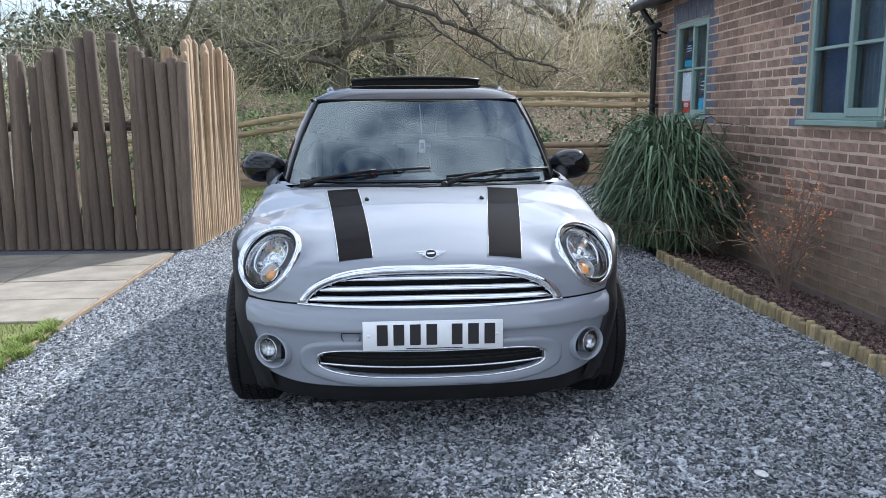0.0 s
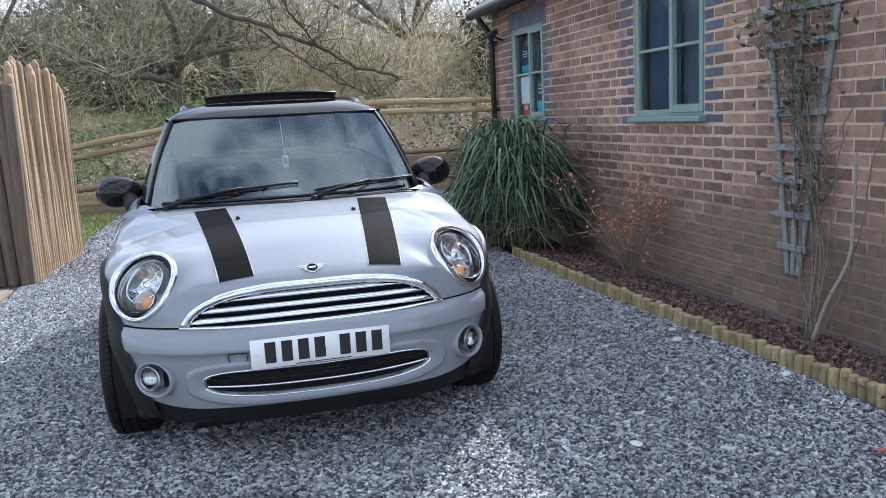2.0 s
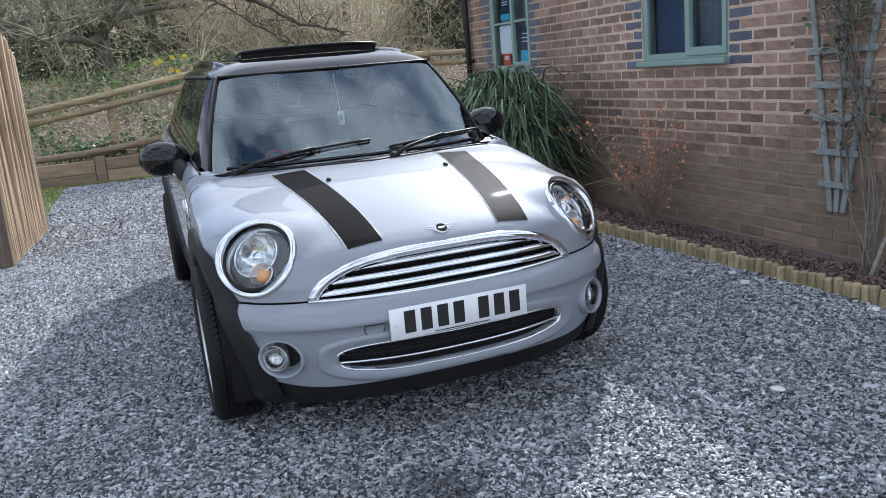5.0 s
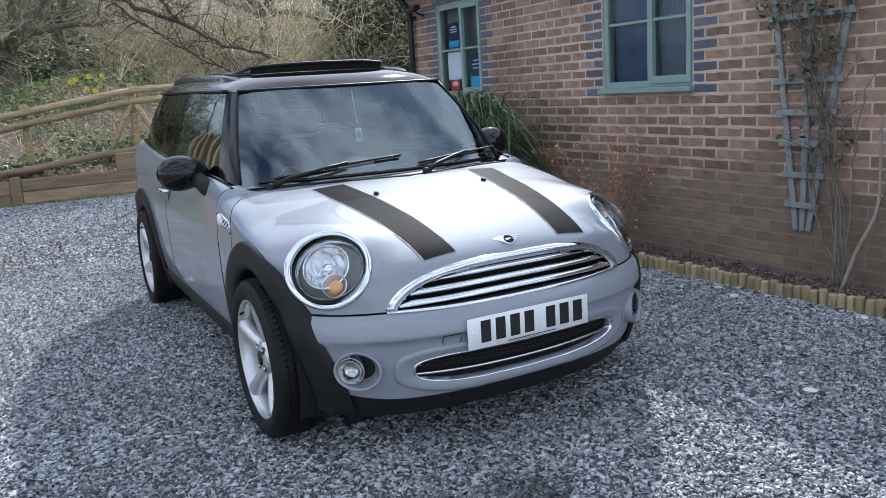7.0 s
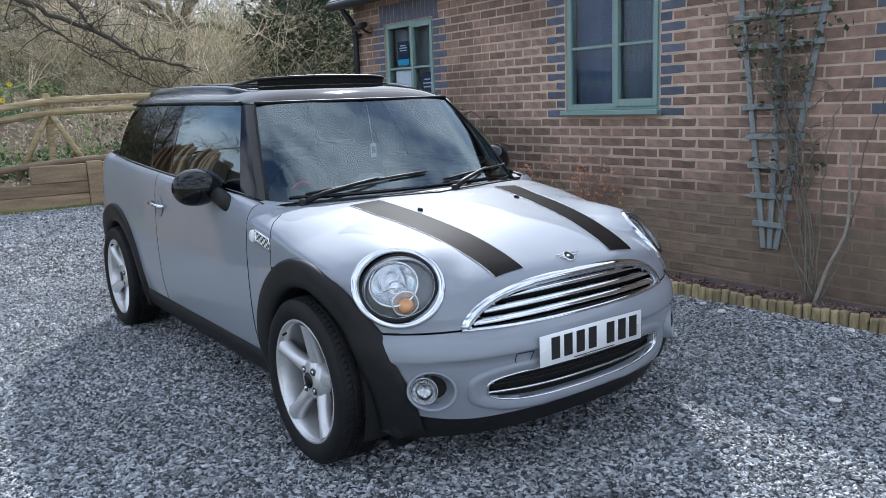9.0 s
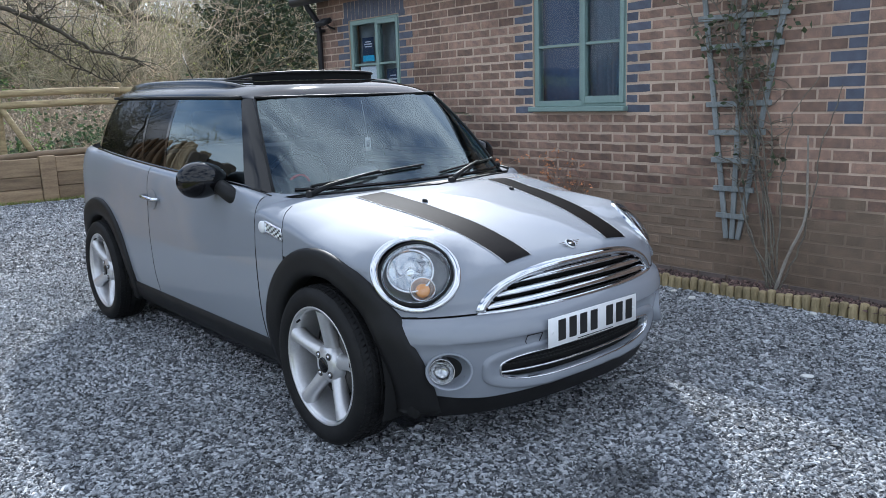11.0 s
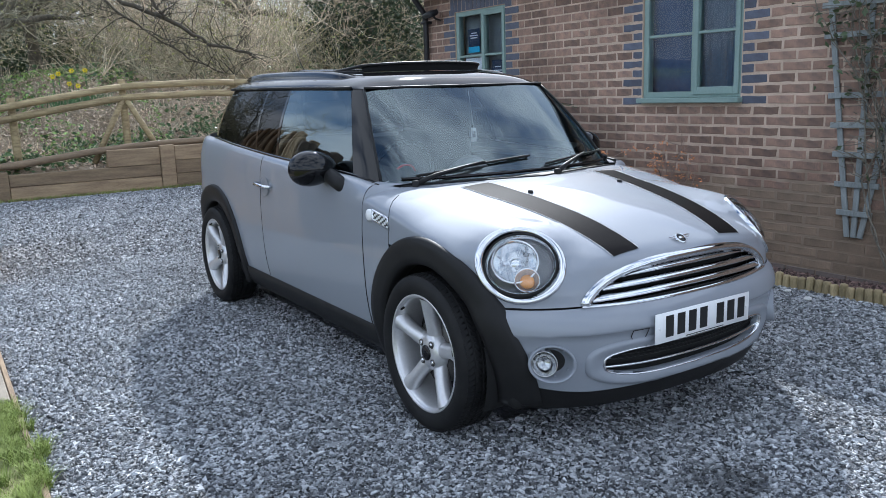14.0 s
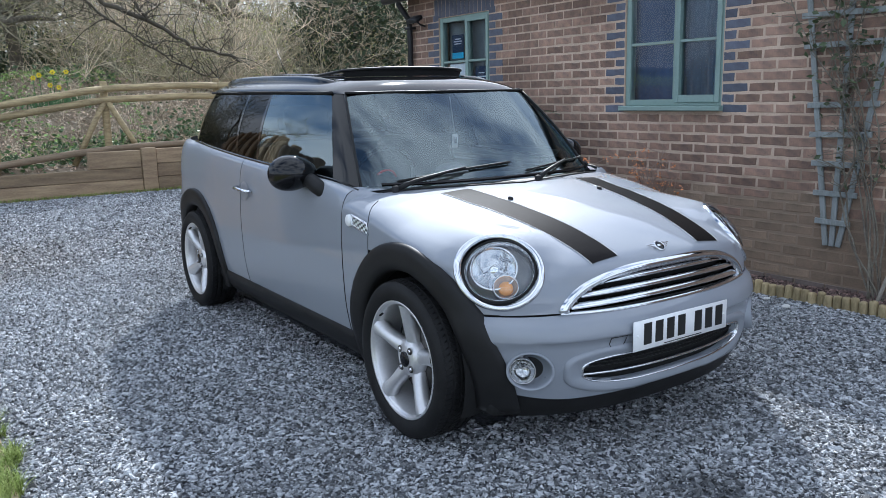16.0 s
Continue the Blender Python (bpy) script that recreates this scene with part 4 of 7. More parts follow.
def pane(bottom, top, n, bulge, m=9):
    """A curved sheet between two edges."""
    rows = []
    for b, t in zip(blend(bottom, n), blend(top, n)):
        d = (t - b)
        across = Vector((b.x * 0.9, b.y - 2.45, 0))
        across = across.normalized() if across.length > 0 else Vector((0, -1, 0))
        rows.append([b + d * v + across * bulge * math.sin(math.pi * v) for v in span(0, 1, m)])
    return face_out(grid(rows), (0, 2.45, 0.7))


def mirrored(points):
    return [(-x, y, z) for x, y, z in points[:0:-1]] + list(points)


ws_low = [(0, 1.060, 0.918), (0.35, 1.095, 0.917), (0.58, 1.185, 0.914), (0.672, 1.268, 0.915)]
ws_top = [(0, 1.560, 1.328), (0.30, 1.578, 1.328), (0.48, 1.615, 1.325), (0.540, 1.637, 1.322)]
windscreen = part("windscreen", pane(mirrored(ws_low), mirrored(ws_top), 33, 0.025), WINDSCREEN, car, "laminated windscreen reflecting the sky")
windscreen.visible_shadow = False
a_low = [(0.670, 1.268, 0.915), (0.700, 1.34, 0.930), (0.722, 1.44, 0.944)]
a_top = [(0.537, 1.640, 1.324), (0.560, 1.662, 1.324), (0.577, 1.70, 1.326)]
sides = {"door_glass": ((1.44, 2.30, 1.70, 2.385), TINTED), "middle_glass": ((2.32, 2.605, 2.40, 2.705), PRIVACY), "rear_glass": ((2.625, 3.40, 2.72, 3.38), PRIVACY)}


def top_edge(y):
    return (curve_of((1.6, 0.572), (1.9, 0.588), (2.4, 0.598), (3.0, 0.594), (3.4, 0.575), (3.6, 0.54))(y), y, curve_of((1.6, 1.324), (2.4, 1.340), (3.4, 1.352), (3.6, 1.35))(y))


def low_edge(y):
    return (belt_x(y), y, belt_z(y))


for sign in (-1, 1):
    def flip_x(pts):
        return [(sign * x, y, z) for x, y, z in pts]

    part("windscreen_pillar", pane(flip_x(a_low), flip_x(a_top), 7, 0.022), BLACK_GLOSS, car, "gloss black windscreen pillar")
    for name, ((b0, b1, t0, t1), mat) in sides.items():
        g = part(name, pane(flip_x([low_edge(y) for y in span(b0, b1, 5)]), flip_x([top_edge(y) for y in span(t0, t1, 5)]), 13, 0.020), mat, car)
    for b0, b1, t0, t1 in ((2.295, 2.325, 2.38, 2.405), (2.60, 2.63, 2.70, 2.725)):
        part("window_pillar", pane(flip_x([low_edge(b0), low_edge(b1)]), flip_x([top_edge(t0), top_edge(t1)]), 3, 0.022), BLACK_GLOSS, car)
    # rear pillar, wrapped round to the tail
    rl = [low_edge(3.40), (0.66, 3.60, 1.058), (0.56, 3.76, 1.064)]
    rt = [top_edge(3.38), (0.535, 3.52, 1.350), (0.46, 3.62, 1.345)]
    part("rear_pillar", pane(flip_x(rl), flip_x(rt), 7, 0.02), BLACK_GLOSS, car)
    part("belt_moulding", tube([(sign * (belt_x(y) + 0.004), y, belt_z(y) + 0.002) for y in span(1.30, 3.42, 24)], 0.008, 8), BLACK_GLOSS, car)
    part("roof_gutter", tube([(sign * (top_edge(y)[0] + 0.002), y, top_edge(y)[2] + 0.006) for y in span(1.70, 3.5, 24)], 0.008, 8), BLACK_PLASTIC, car)
part("rear_window", pane([(-0.56, 3.76, 1.064), (0, 3.86, 1.066), (0.56, 3.76, 1.064)], [(-0.46, 3.62, 1.345), (0, 3.66, 1.35), (0.46, 3.62, 1.345)], 13, 0.02), PRIVACY, car)

# roof: gloss black, crowned
roof_rows = []
for i, y in enumerate([t * (0.55 + 0.45 * t) for t in span(0, 1, 44)]):
    row = []
    for u in [math.sin(a) for a in span(-math.pi / 2, math.pi / 2, 41)]:
        hw = curve_of((0, 0.545), (0.06, 0.578), (0.4, 0.602), (0.85, 0.590), (1, 0.50))(y)
        yy = curve_of((0, 1.560), (1, 3.68))(y) + (0.075 * (1 - y) ** 2) * u * u - 0.05 * y**6 * u * u
        crest = curve_of((0, 1.330), (0.03, 1.364), (0.07, 1.390), (0.14, 1.412), (0.35, 1.430), (0.6, 1.437), (0.85, 1.430), (0.95, 1.402), (1, 1.36))(y)
        edge = curve_of((0, 1.325), (0.1, 1.330), (0.5, 1.346), (0.9, 1.356), (1, 1.35))(y)
        row.append((hw * u, yy, edge + (crest - edge) * (1 - abs(u) ** 4.2) ** (1 / 1.75)))
    roof_rows.append(row)
bm = grid(roof_rows)
bmesh.ops.recalc_face_normals(bm, faces=bm.faces)
ROOF_SKIN = BVHTree.FromBMesh(bm)
roof = part("roof", bm, BLACK_GLOSS, car, "gloss black roof")

# ---- wheels ----
TYRE_R, RIM_R = 0.309, 0.232


def wheel_meshes():
    out = {}
    w = 0.094
    prof = [(-w * 0.86, RIM_R - 0.004), (-w * 0.98, RIM_R + 0.012), (-w * 1.04, RIM_R + 0.035), (-w, RIM_R + 0.058), (-w * 0.86, TYRE_R - 0.006), (-w * 0.74, TYRE_R - 0.001)]
    for c in (-0.048, -0.016, 0.016, 0.048):
        prof += [(c - 0.0035, TYRE_R + 0.0005), (c - 0.0025, TYRE_R - 0.007), (c + 0.0025, TYRE_R - 0.007), (c + 0.0035, TYRE_R + 0.0005)]
    prof += [(w * 0.86, TYRE_R - 0.006), (w, RIM_R + 0.058), (w * 1.04, RIM_R + 0.035), (w * 0.86, RIM_R - 0.004)]
    out["tyre"] = (lathe(prof, "x", 72), RUBBER)
    rim = [(-w * 0.84, RIM_R - 0.010), (-w * 0.90, RIM_R - 0.008), (-w * 0.92, RIM_R - 0.001), (-w * 0.89, RIM_R + 0.003), (-w * 0.84, RIM_R + 0.001)]
    rim2 = [(-w * 0.84, RIM_R - 0.010), (-w * 0.70, RIM_R - 0.016), (-w * 0.45, RIM_R - 0.020), (0.0, RIM_R - 0.026), (w * 0.8, RIM_R - 0.02)]
    bm = lathe(rim + rim2[::1], "x", 72)
    out["rim"] = (bm, ALLOY)
    return out


def spoke(bm, ang):
    """One broad rounded spoke, from hub to rim; the wheel faces -x."""
    rows = []
    for r in span(0.045, RIM_R - 0.012, 12):
        t = (r - 0.045) / (RIM_R - 0.057)
        half = 0.037 - 0.009 * math.sin(math.pi * min(1, t * 1.1) * 0.75) + 0.018 * max(0, t - 0.74) ** 1.2 * 3
        front = -0.056 - 0.030 * t + 0.012 * (1 - t) ** 2
        row = []
        for v in span(-1, 1, 9):
            dome = (1 - v * v) ** 0.5
            row.append((front + 0.030 * (1 - dome), half * v, r))
        row += [(front + 0.055, half * 0.8, r), (front + 0.055, -half * 0.8, r)]
        rows.append([Matrix.Rotation(ang, 3, "X") @ Vector(p) for p in row])
    return grid(rows, closed=True, bm=bm)


# disc kept dark for the shade behind the spokes; also colours the bolt holes
BRAKE_SHADE = material("worn_brake_disc", (0.10, 0.095, 0.09), 0.4, 0.8, vary=0.2, scale=9, fine=90)
wheel = thing("wheel", "five-spoke silver alloy wheel", "")
del wheel["label"]
wheel.parent = car
for nm, (bm, mat) in wheel_meshes().items():
    part(nm, bm, mat, wheel)
for k in range(5):
    part("spoke", spoke(bmesh.new(), radians(72 * k + 4)), ALLOY, wheel)
part("hub", lathe([(-0.030, 0.0), (-0.060, 0.002), (-0.064, 0.030), (-0.058, 0.058), (-0.045, 0.074), (-0.01, 0.078)], "x", 40), ALLOY, wheel)
part("centre_cap", lathe([(-0.071, 0.0), (-0.071, 0.024), (-0.068, 0.030), (-0.060, 0.031)], "x", 32), BLACK_GLOSS, wheel, "black centre cap")
for k in range(4):
    a = radians(90 * k + 40)
    # dark dishes laid on the hub as the shade in its bolt holes
    part("bolt_recess", lathe([(-0.0605, 0.0), (-0.0645, 0.0125), (-0.060, 0.015)], "x", 16, centre=(0, 0.050 * math.cos(a), 0.050 * math.sin(a))), BRAKE_SHADE, wheel)
    part("wheel_bolt", lathe([(-0.066, 0.0), (-0.066, 0.007), (-0.058, 0.008)], "x", 10, centre=(0, 0.050 * math.cos(a), 0.050 * math.sin(a))), CHROME, wheel)
bm = bmesh.new()
for i in range(84):
    a = 2 * math.pi * i / 84
    for x0, x1, shear in ((-0.079, -0.052, 0.03), (-0.044, -0.020, -0.04), (-0.012, 0.012, 0.04), (0.020, 0.044, -0.04), (0.052, 0.079, 0.03)):
        vs = []
        for r in (TYRE_R - 0.004, TYRE_R + 0.0028):
            for x, da in ((x0, 0), (x1, shear), (x1, shear + 0.052), (x0, 0.052)):
                rr = r - (0.004 if abs(x) > 0.07 else 0)
                vs.append(bm.verts.new((x, rr * math.sin(a + da), rr * math.cos(a + da))))
        for f in ((4, 5, 6, 7), (0, 1, 5, 4), (1, 2, 6, 5), (2, 3, 7, 6), (3, 0, 4, 7)):
            bm.faces.new([vs[k] for k in f])
bmesh.ops.recalc_face_normals(bm, faces=bm.faces)
tagged(part("tread", bm, RUBBER, wheel, smooth=False), kind="stuff")
part("brake_disc", lathe([(0.0, 0.05), (-0.012, 0.055), (-0.012, 0.128), (0.012, 0.130)], "x", 48), BRAKE_SHADE, wheel)
# dark disc added as the shade between the spokes
part("backing_plate", lathe([(0.03, 0.03), (0.03, 0.19), (0.05, 0.205)], "x", 40), DARK, wheel)
part("valve", tube([(-0.075, 0.14, 0.155), (-0.092, 0.135, 0.150)], 0.0045, 6), RUBBER, wheel)
HUB_X = 0.745
wheel.matrix_basis = pose(-HUB_X, YF, ZW, 0, 0, 0)
for x, y, a, turn in ((-HUB_X, YR, 20, 0), (HUB_X, YF, 33, 180), (HUB_X, YR, 50, 180)):
    c = copy_thing(wheel, pose(x, y, ZW, a, 0, turn))
    c.parent = car
# arch trims and liners
for sign in (-1, 1):
    for yc, a0, a1 in ((YF, -22, 200), (YR, -20, 200)):
        rows = []
        for a in span(a0, a1, 60):
            c, s = math.cos(radians(a)), math.sin(radians(a))
            row = []
            for r, out in ((ARCH_R - 0.060, -0.06), (ARCH_R - 0.062, -0.004), (ARCH_R - 0.054, 0.008), (ARCH_R - 0.03, 0.014), (ARCH_R + 0.01, 0.019), (ARCH_R + 0.040, 0.018), (ARCH_R + 0.048, 0.010), (ARCH_R + 0.048, -0.006)):
                wide = 1 + (0.03 * max(0.0, c - s) if yc == YF and r > ARCH_R else 0)
                y, z = yc - c * r * wide, ZW + s * r * wide
                z2 = max(z, 0.19)
                row.append((sign * (half_width(y, z2) + out), y, z2))
            rows.append(row)
        part("wheel_arch_trim", grid(rows), BLACK_PLASTIC, car, "black plastic wheel arch trim")
        rows = [[(sign * x, yc - math.cos(radians(a)) * (ARCH_R - 0.056), ZW + math.sin(radians(a)) * (ARCH_R - 0.056)) for x in (0.48, 0.775)] for a in span(-25, 205, 30)]
        part("wheel_arch_liner", grid(rows), DARK, car)
part("underbody", box(-0.70, 0.70, 0.30, 3.75, 0.17, 0.24, 0.02), DARK, car)
# ---- car: lamps, grille, trim, interior ----
def ring_pts(c, u, v, a, b, n=64, off=Vector((0, 0, 0)), e=1.0):
    out = []
    for k in range(n):
        t = 2 * math.pi * k / n
        cc, ss = math.cos(t), math.sin(t)
        out.append(c + u * a * math.copysign(abs(cc) ** e, cc) + v * b * math.copysign(abs(ss) ** e, ss) + off)
    return out


def rings(*loops, bm=None, cap_last=False):
    """A skin through closed loops of equal length."""
    bm = bm or bmesh.new()
    vs = [[bm.verts.new(p) for p in l] for l in loops]
    n = len(vs[0])
    for a, b in zip(vs, vs[1:]):
        for i in range(n):
            j = (i + 1) % n
            bm.faces.new((a[i], a[j], b[j], b[i]))
    if cap_last:
        bm.faces.new(vs[-1])
    bmesh.ops.recalc_face_normals(bm, faces=bm.faces)
    return bm


def flip_side(v, sign):
    return Vector((v.x * -sign, v.y, v.z))


def lamp_ring(C, U, V, N, k, d):
    """A loop of the lamp's rim, following the bonnet's swell and lifted along the lamp's axis."""
    out = []
    for i, p in enumerate(ring_pts(C, U, V, LAMP_A * k, LAMP_B * k, 120)):
        out.append(p + N * (lamp_swell(2 * math.pi * i / 120) + d))
    return out


FOG = material("fog_lamp_flutes", (0.70, 0.70, 0.71), 0.15, 1.0, colour2=(0.30, 0.30, 0.31), scale=20, fine=60, stretch=(6, 6, 0.4))
HOUSING = material("lamp_housing", (0.66, 0.67, 0.69), 0.25, 0.5, vary=0.03, fine=40)
for sign in (-1, 1):                       # -1: the driver's side
    C, U, V, N = (flip_side(q, sign) for q in (LAMP_C, LAMP_U, LAMP_V, LAMP_N))
    lamp = part("headlight", rings(*[lamp_ring(C, U, V, N, k, d) for k, d in ((1.0, -0.02), (1.0, 0.006), (0.985, 0.012), (0.94, 0.016), (0.87, 0.012), (0.835, 0.005), (0.82, -0.004), (0.815, -0.03))]), CHROME, car, "round headlight in a chrome ring")
    seat_ring = lamp_ring(C, U, V, N, 0.84, -0.004)
    inner = sum(seat_ring, Vector()) / len(seat_ring)
    n4 = len(seat_ring) // 4
    U = (seat_ring[0] - seat_ring[2 * n4]).normalized()
    V = (seat_ring[n4] - seat_ring[3 * n4])
    V = (V - U * V.dot(U)).normalized()
    N2 = U.cross(V).normalized()
    N = N2 if N2.dot(N) > 0 else -N2
    part("seal", rings(*[ring_pts(inner, U, V, LAMP_A * k, LAMP_B * k, off=N * d) for k, d in ((0.84, -0.03), (0.83, 0.006), (0.805, 0.011), (0.775, 0.009), (0.76, -0.03))]), BLACK_PLASTIC, lamp)
    part("bezel", rings(*[ring_pts(inner, U, V, LAMP_A * k, LAMP_B * k, off=N * d) for k, d in ((0.775, 0.004), (0.755, 0.009), (0.73, 0.004), (0.70, -0.02), (0.68, -0.04))]), CHROME, lamp)
    part("housing", rings(*[ring_pts(inner, U, V, LAMP_A * k, LAMP_B * k, off=N * d) for k, d in ((0.705, -0.020), (0.65, -0.045), (0.3, -0.075), (0.02, -0.08))]), HOUSING, lamp)
    bowl_c = inner - U * 0.020 + V * 0.018
    part("reflector", rings(*[ring_pts(bowl_c, U, V, r, r, 40, N * d) for r, d in ((0.086, -0.010), (0.082, -0.006), (0.076, -0.018), (0.060, -0.042), (0.040, -0.060), (0.020, -0.070))]), REFLECTOR, lamp)
    part("bulb", rings(*[ring_pts(bowl_c, U, V, r, r, 20, N * d) for r, d in ((0.022, -0.07), (0.022, -0.028), (0.014, -0.018), (0.002, -0.015))]), REFLECTOR, lamp)
    for k in range(2):
        a = radians(70 + 130 * k)
        part("bulb_bracket", tube([bowl_c + (U * math.cos(a) + V * math.sin(a)) * r + N * -0.035 for r in (0.018, 0.070)], 0.003, 6), REFLECTOR, lamp)
    ind_c = inner + U * 0.022 - V * 0.058
    part("indicator", rings(*[ring_pts(ind_c, U, V, r, r, 32, N * d) for r, d in ((0.048, -0.05), (0.048, -0.006), (0.044, 0.0), (0.041, -0.004), (0.039, -0.03))]), REFLECTOR, lamp)
    part("indicator_bowl", rings(*[ring_pts(ind_c, U, V, r, r, 32, N * d) for r, d in ((0.041, -0.004), (0.034, -0.020), (0.020, -0.032), (0.001, -0.035))]), HOUSING, lamp)
    part("indicator_bulb", rings(*[ring_pts(ind_c, U, V, r, r, 24, N * d) for r, d in ((0.022, -0.030), (0.027, -0.020), (0.024, -0.011), (0.013, -0.005), (0.001, -0.003))]), AMBER, lamp, "amber indicator bulb")
    lens = part("lens", face_out(rings(*[ring_pts(inner, U, V, LAMP_A * k, LAMP_B * k, off=N * d) for k, d in ((0.765, 0.008), (0.73, 0.016), (0.61, 0.030), (0.45, 0.040), (0.25, 0.046), (0.05, 0.048), (0.001, 0.048))]), inner - N * 0.2), CLEAR, lamp, "clear domed lens")
    lens.visible_shadow = False

    # fog lamp
    FC = flip_side(Vector((-0.617, 0.196, 0.362)), sign)
    FU, FV = flip_side(Vector((0.825, -0.565, 0)), sign).normalized(), Vector((0, 0.1, 0.995))
    FN = FU.cross(FV)
    FN = -FN if FN.y > 0 else FN
    fog = part("fog_light", rings(*[ring_pts(FC, FU, FV, 0.084 * k, 0.068 * k, off=FN * d) for k, d in ((1.0, -0.03), (1.0, 0.004), (0.96, 0.008), (0.90, 0.006), (0.86, -0.006), (0.72, -0.035), (0.60, -0.052), (0.3, -0.056), (0.02, -0.056))]), SILVER, car, "round fog light in a silver bezel")
    fc2 = FC - FU * 0.026
    part("bezel", rings(*[ring_pts(fc2, FU, FV, r, r, 40, FN * d) for r, d in ((0.047, -0.055), (0.047, -0.010), (0.045, -0.004), (0.042, -0.008))]), FOG, fog)
    part("reflector", rings(*[ring_pts(fc2, FU, FV, r, r, 40, FN * d) for r, d in ((0.043, -0.010), (0.035, -0.03), (0.017, -0.042), (0.001, -0.045))]), FOG, fog)
    # black disc added as the shade beside the fog lens
    part("recess", rings(*[ring_pts(FC, FU, FV, 0.084 * k, 0.068 * k, off=FN * d) for k, d in ((0.60, -0.0515), (0.45, -0.0515), (0.3, -0.0525), (0.02, -0.0525))]), BLACK_PLASTIC, fog)
    part("lens", face_out(rings(*[ring_pts(fc2, FU, FV, r, r, 40, FN * d) for r, d in ((0.043, -0.008), (0.033, 0.002), (0.017, 0.007), (0.001, 0.008))]), fc2 - FN * 0.2), CLEAR, fog).visible_shadow = False


# grille: chrome surround, slats, dark recess
grille = part("grille", grid([[on_front(x, min(z, grille_top(x, 0.485, 0.14)), -0.045) for z in span(0.53, 0.70, 5)] for x in span(-0.48, 0.48, 33)]), DARK, car, "chrome-framed grille with horizontal bars")


def arch_path(a, h, n=61):
    pts = []
    for t in span(-1, 1, n):
        x = a * math.sin(t * math.pi / 2)
        pts.append((x, grille_top(x, a + 1e-6, h)))
    return pts


def ribbon(outer, inner, lift_edge, lift_mid, steps=5, skin=None):
    rows = []
    for (x0, z0), (x1, z1) in zip(outer, inner):
        row = []
        for v in span(0, 1, steps):
            row.append(on_front(x0 + (x1 - x0) * v, z0 + (z1 - z0) * v, lift_edge + (lift_mid - lift_edge) * math.sin(math.pi * v), skin))
        p = row[-1]
        row.append(p + Vector((0, 0.03, 0)))
        rows.append(row)
    return grid(rows)


part("surround", ribbon(arch_path(0.508, 0.154), arch_path(0.470, 0.124), 0.003, 0.016, 9, SKIN), CHROME, grille)
low_o = [(x, 0.532 + 0.014 * (x / 0.5) ** 2) for x in span(-0.507, 0.507, 61)]
low_i = [(x, 0.552 + 0.006 * (x / 0.5) ** 2) for x in span(-0.497, 0.497, 61)]
rows = []
for (x0, z0), (x1, z1) in zip(low_o, low_i):
    y = on_front(x0, 0.565, 0.0, SKIN).y
    rows.append([(x0, y + 0.014, z0 - 0.004), (x0, y - 0.008, z0), (x0, y - 0.014, z0 + 0.005), (x0, y - 0.014, z1 - 0.003), (x1, y - 0.004, z1), (x1, y + 0.03, z1 + 0.002)])
part("lower_moulding", grid(rows), CHROME, grille)
for zc in (0.655, 0.617, 0.580):
    half_x = max(x for x in span(0, 0.47, 95) if grille_top(x, 0.472, 0.124) > zc - 0.010)
    rows = []
    for x in span(-half_x, half_x, 49):
        sag = 0.006 * (x / 0.47) ** 2
        row = []
        for dz, dl in ((-0.012, -0.034), (-0.013, -0.008), (-0.011, 0.003), (-0.006, 0.005), (0.006, -0.002), (0.013, -0.012), (0.013, -0.034)):
            row.append(on_front(x, min(zc + dz * 0.92 - sag, grille_top(x, 0.470, 0.122) - 0.001), dl, SKIN))
        rows.append(row)
    part("slat", grid(rows), CHROME, grille)

# lower intake
def lower_shape(a, h, n=72):
    pts = []
    for k in range(n):
        t = 2 * math.pi * k / n
        c, s_ = math.cos(t), math.sin(t)
        x, z = a * math.copysign(abs(c) ** 0.36, c), h * math.copysign(abs(s_) ** 0.58, s_)
        pts.append((x, 0.328 + z * (1 - 0.18 * (abs(x) / a) ** 4) + 0.014 * (x / 0.43) ** 2))
    return pts


bm = bmesh.new()
bm.from_mesh(bumper.data)
bmesh.ops.subdivide_edges(bm, edges=[e for e in bm.edges if all(v.co.z < 0.44 for v in e.verts)], cuts=1, use_grid_fill=True)
gone = [f for f in bm.faces if (lambda c: abs(c.x) < 0.44 and abs(c.z - 0.328 - 0.014 * (c.x / 0.43) ** 2) < 0.045 * (1 - abs(c.x / 0.44) ** 8) ** 0.5)(f.calc_center_median())]
for f in bm.faces:
    c = f.calc_center_median()
    q = Vector((-abs(c.x), c.y, c.z)) - Vector((-0.617, 0.196, 0.362))
    if abs(c.x) > 0.5 and (q.dot(Vector((0.825, -0.565, 0))) / 0.072) ** 2 + (q.z / 0.058) ** 2 < 1:
        gone.append(f)
bmesh.ops.delete(bm, geom=gone, context="FACES")
bm.to_mesh(bumper.data)
bm.free()
bumper.data.shade_smooth()


def loft_on(loops):
    return rings(*[[on_front(x, z, l, BUMPER_SKIN) + Vector((0, d, 0)) for x, z in lower_shape(a, h)] for a, h, l, d in loops])


intake = part("air_intake", loft_on(((0.505, 0.094, -0.004, 0), (0.500, 0.090, 0.008, 0), (0.485, 0.078, 0.012, 0), (0.462, 0.064, 0.004, 0), (0.440, 0.056, 0.002, 0), (0.432, 0.052, 0.000, 0.004), (0.428, 0.050, 0, 0.04))), SILVER, car, "silver-lipped lower air intake with black mesh")
part("chrome_rim", loft_on(((0.440, 0.0565, 0.002, 0), (0.437, 0.055, 0.005, 0), (0.432, 0.052, 0.004, 0), (0.429, 0.050, 0.0, 0.008))), CHROME, intake)
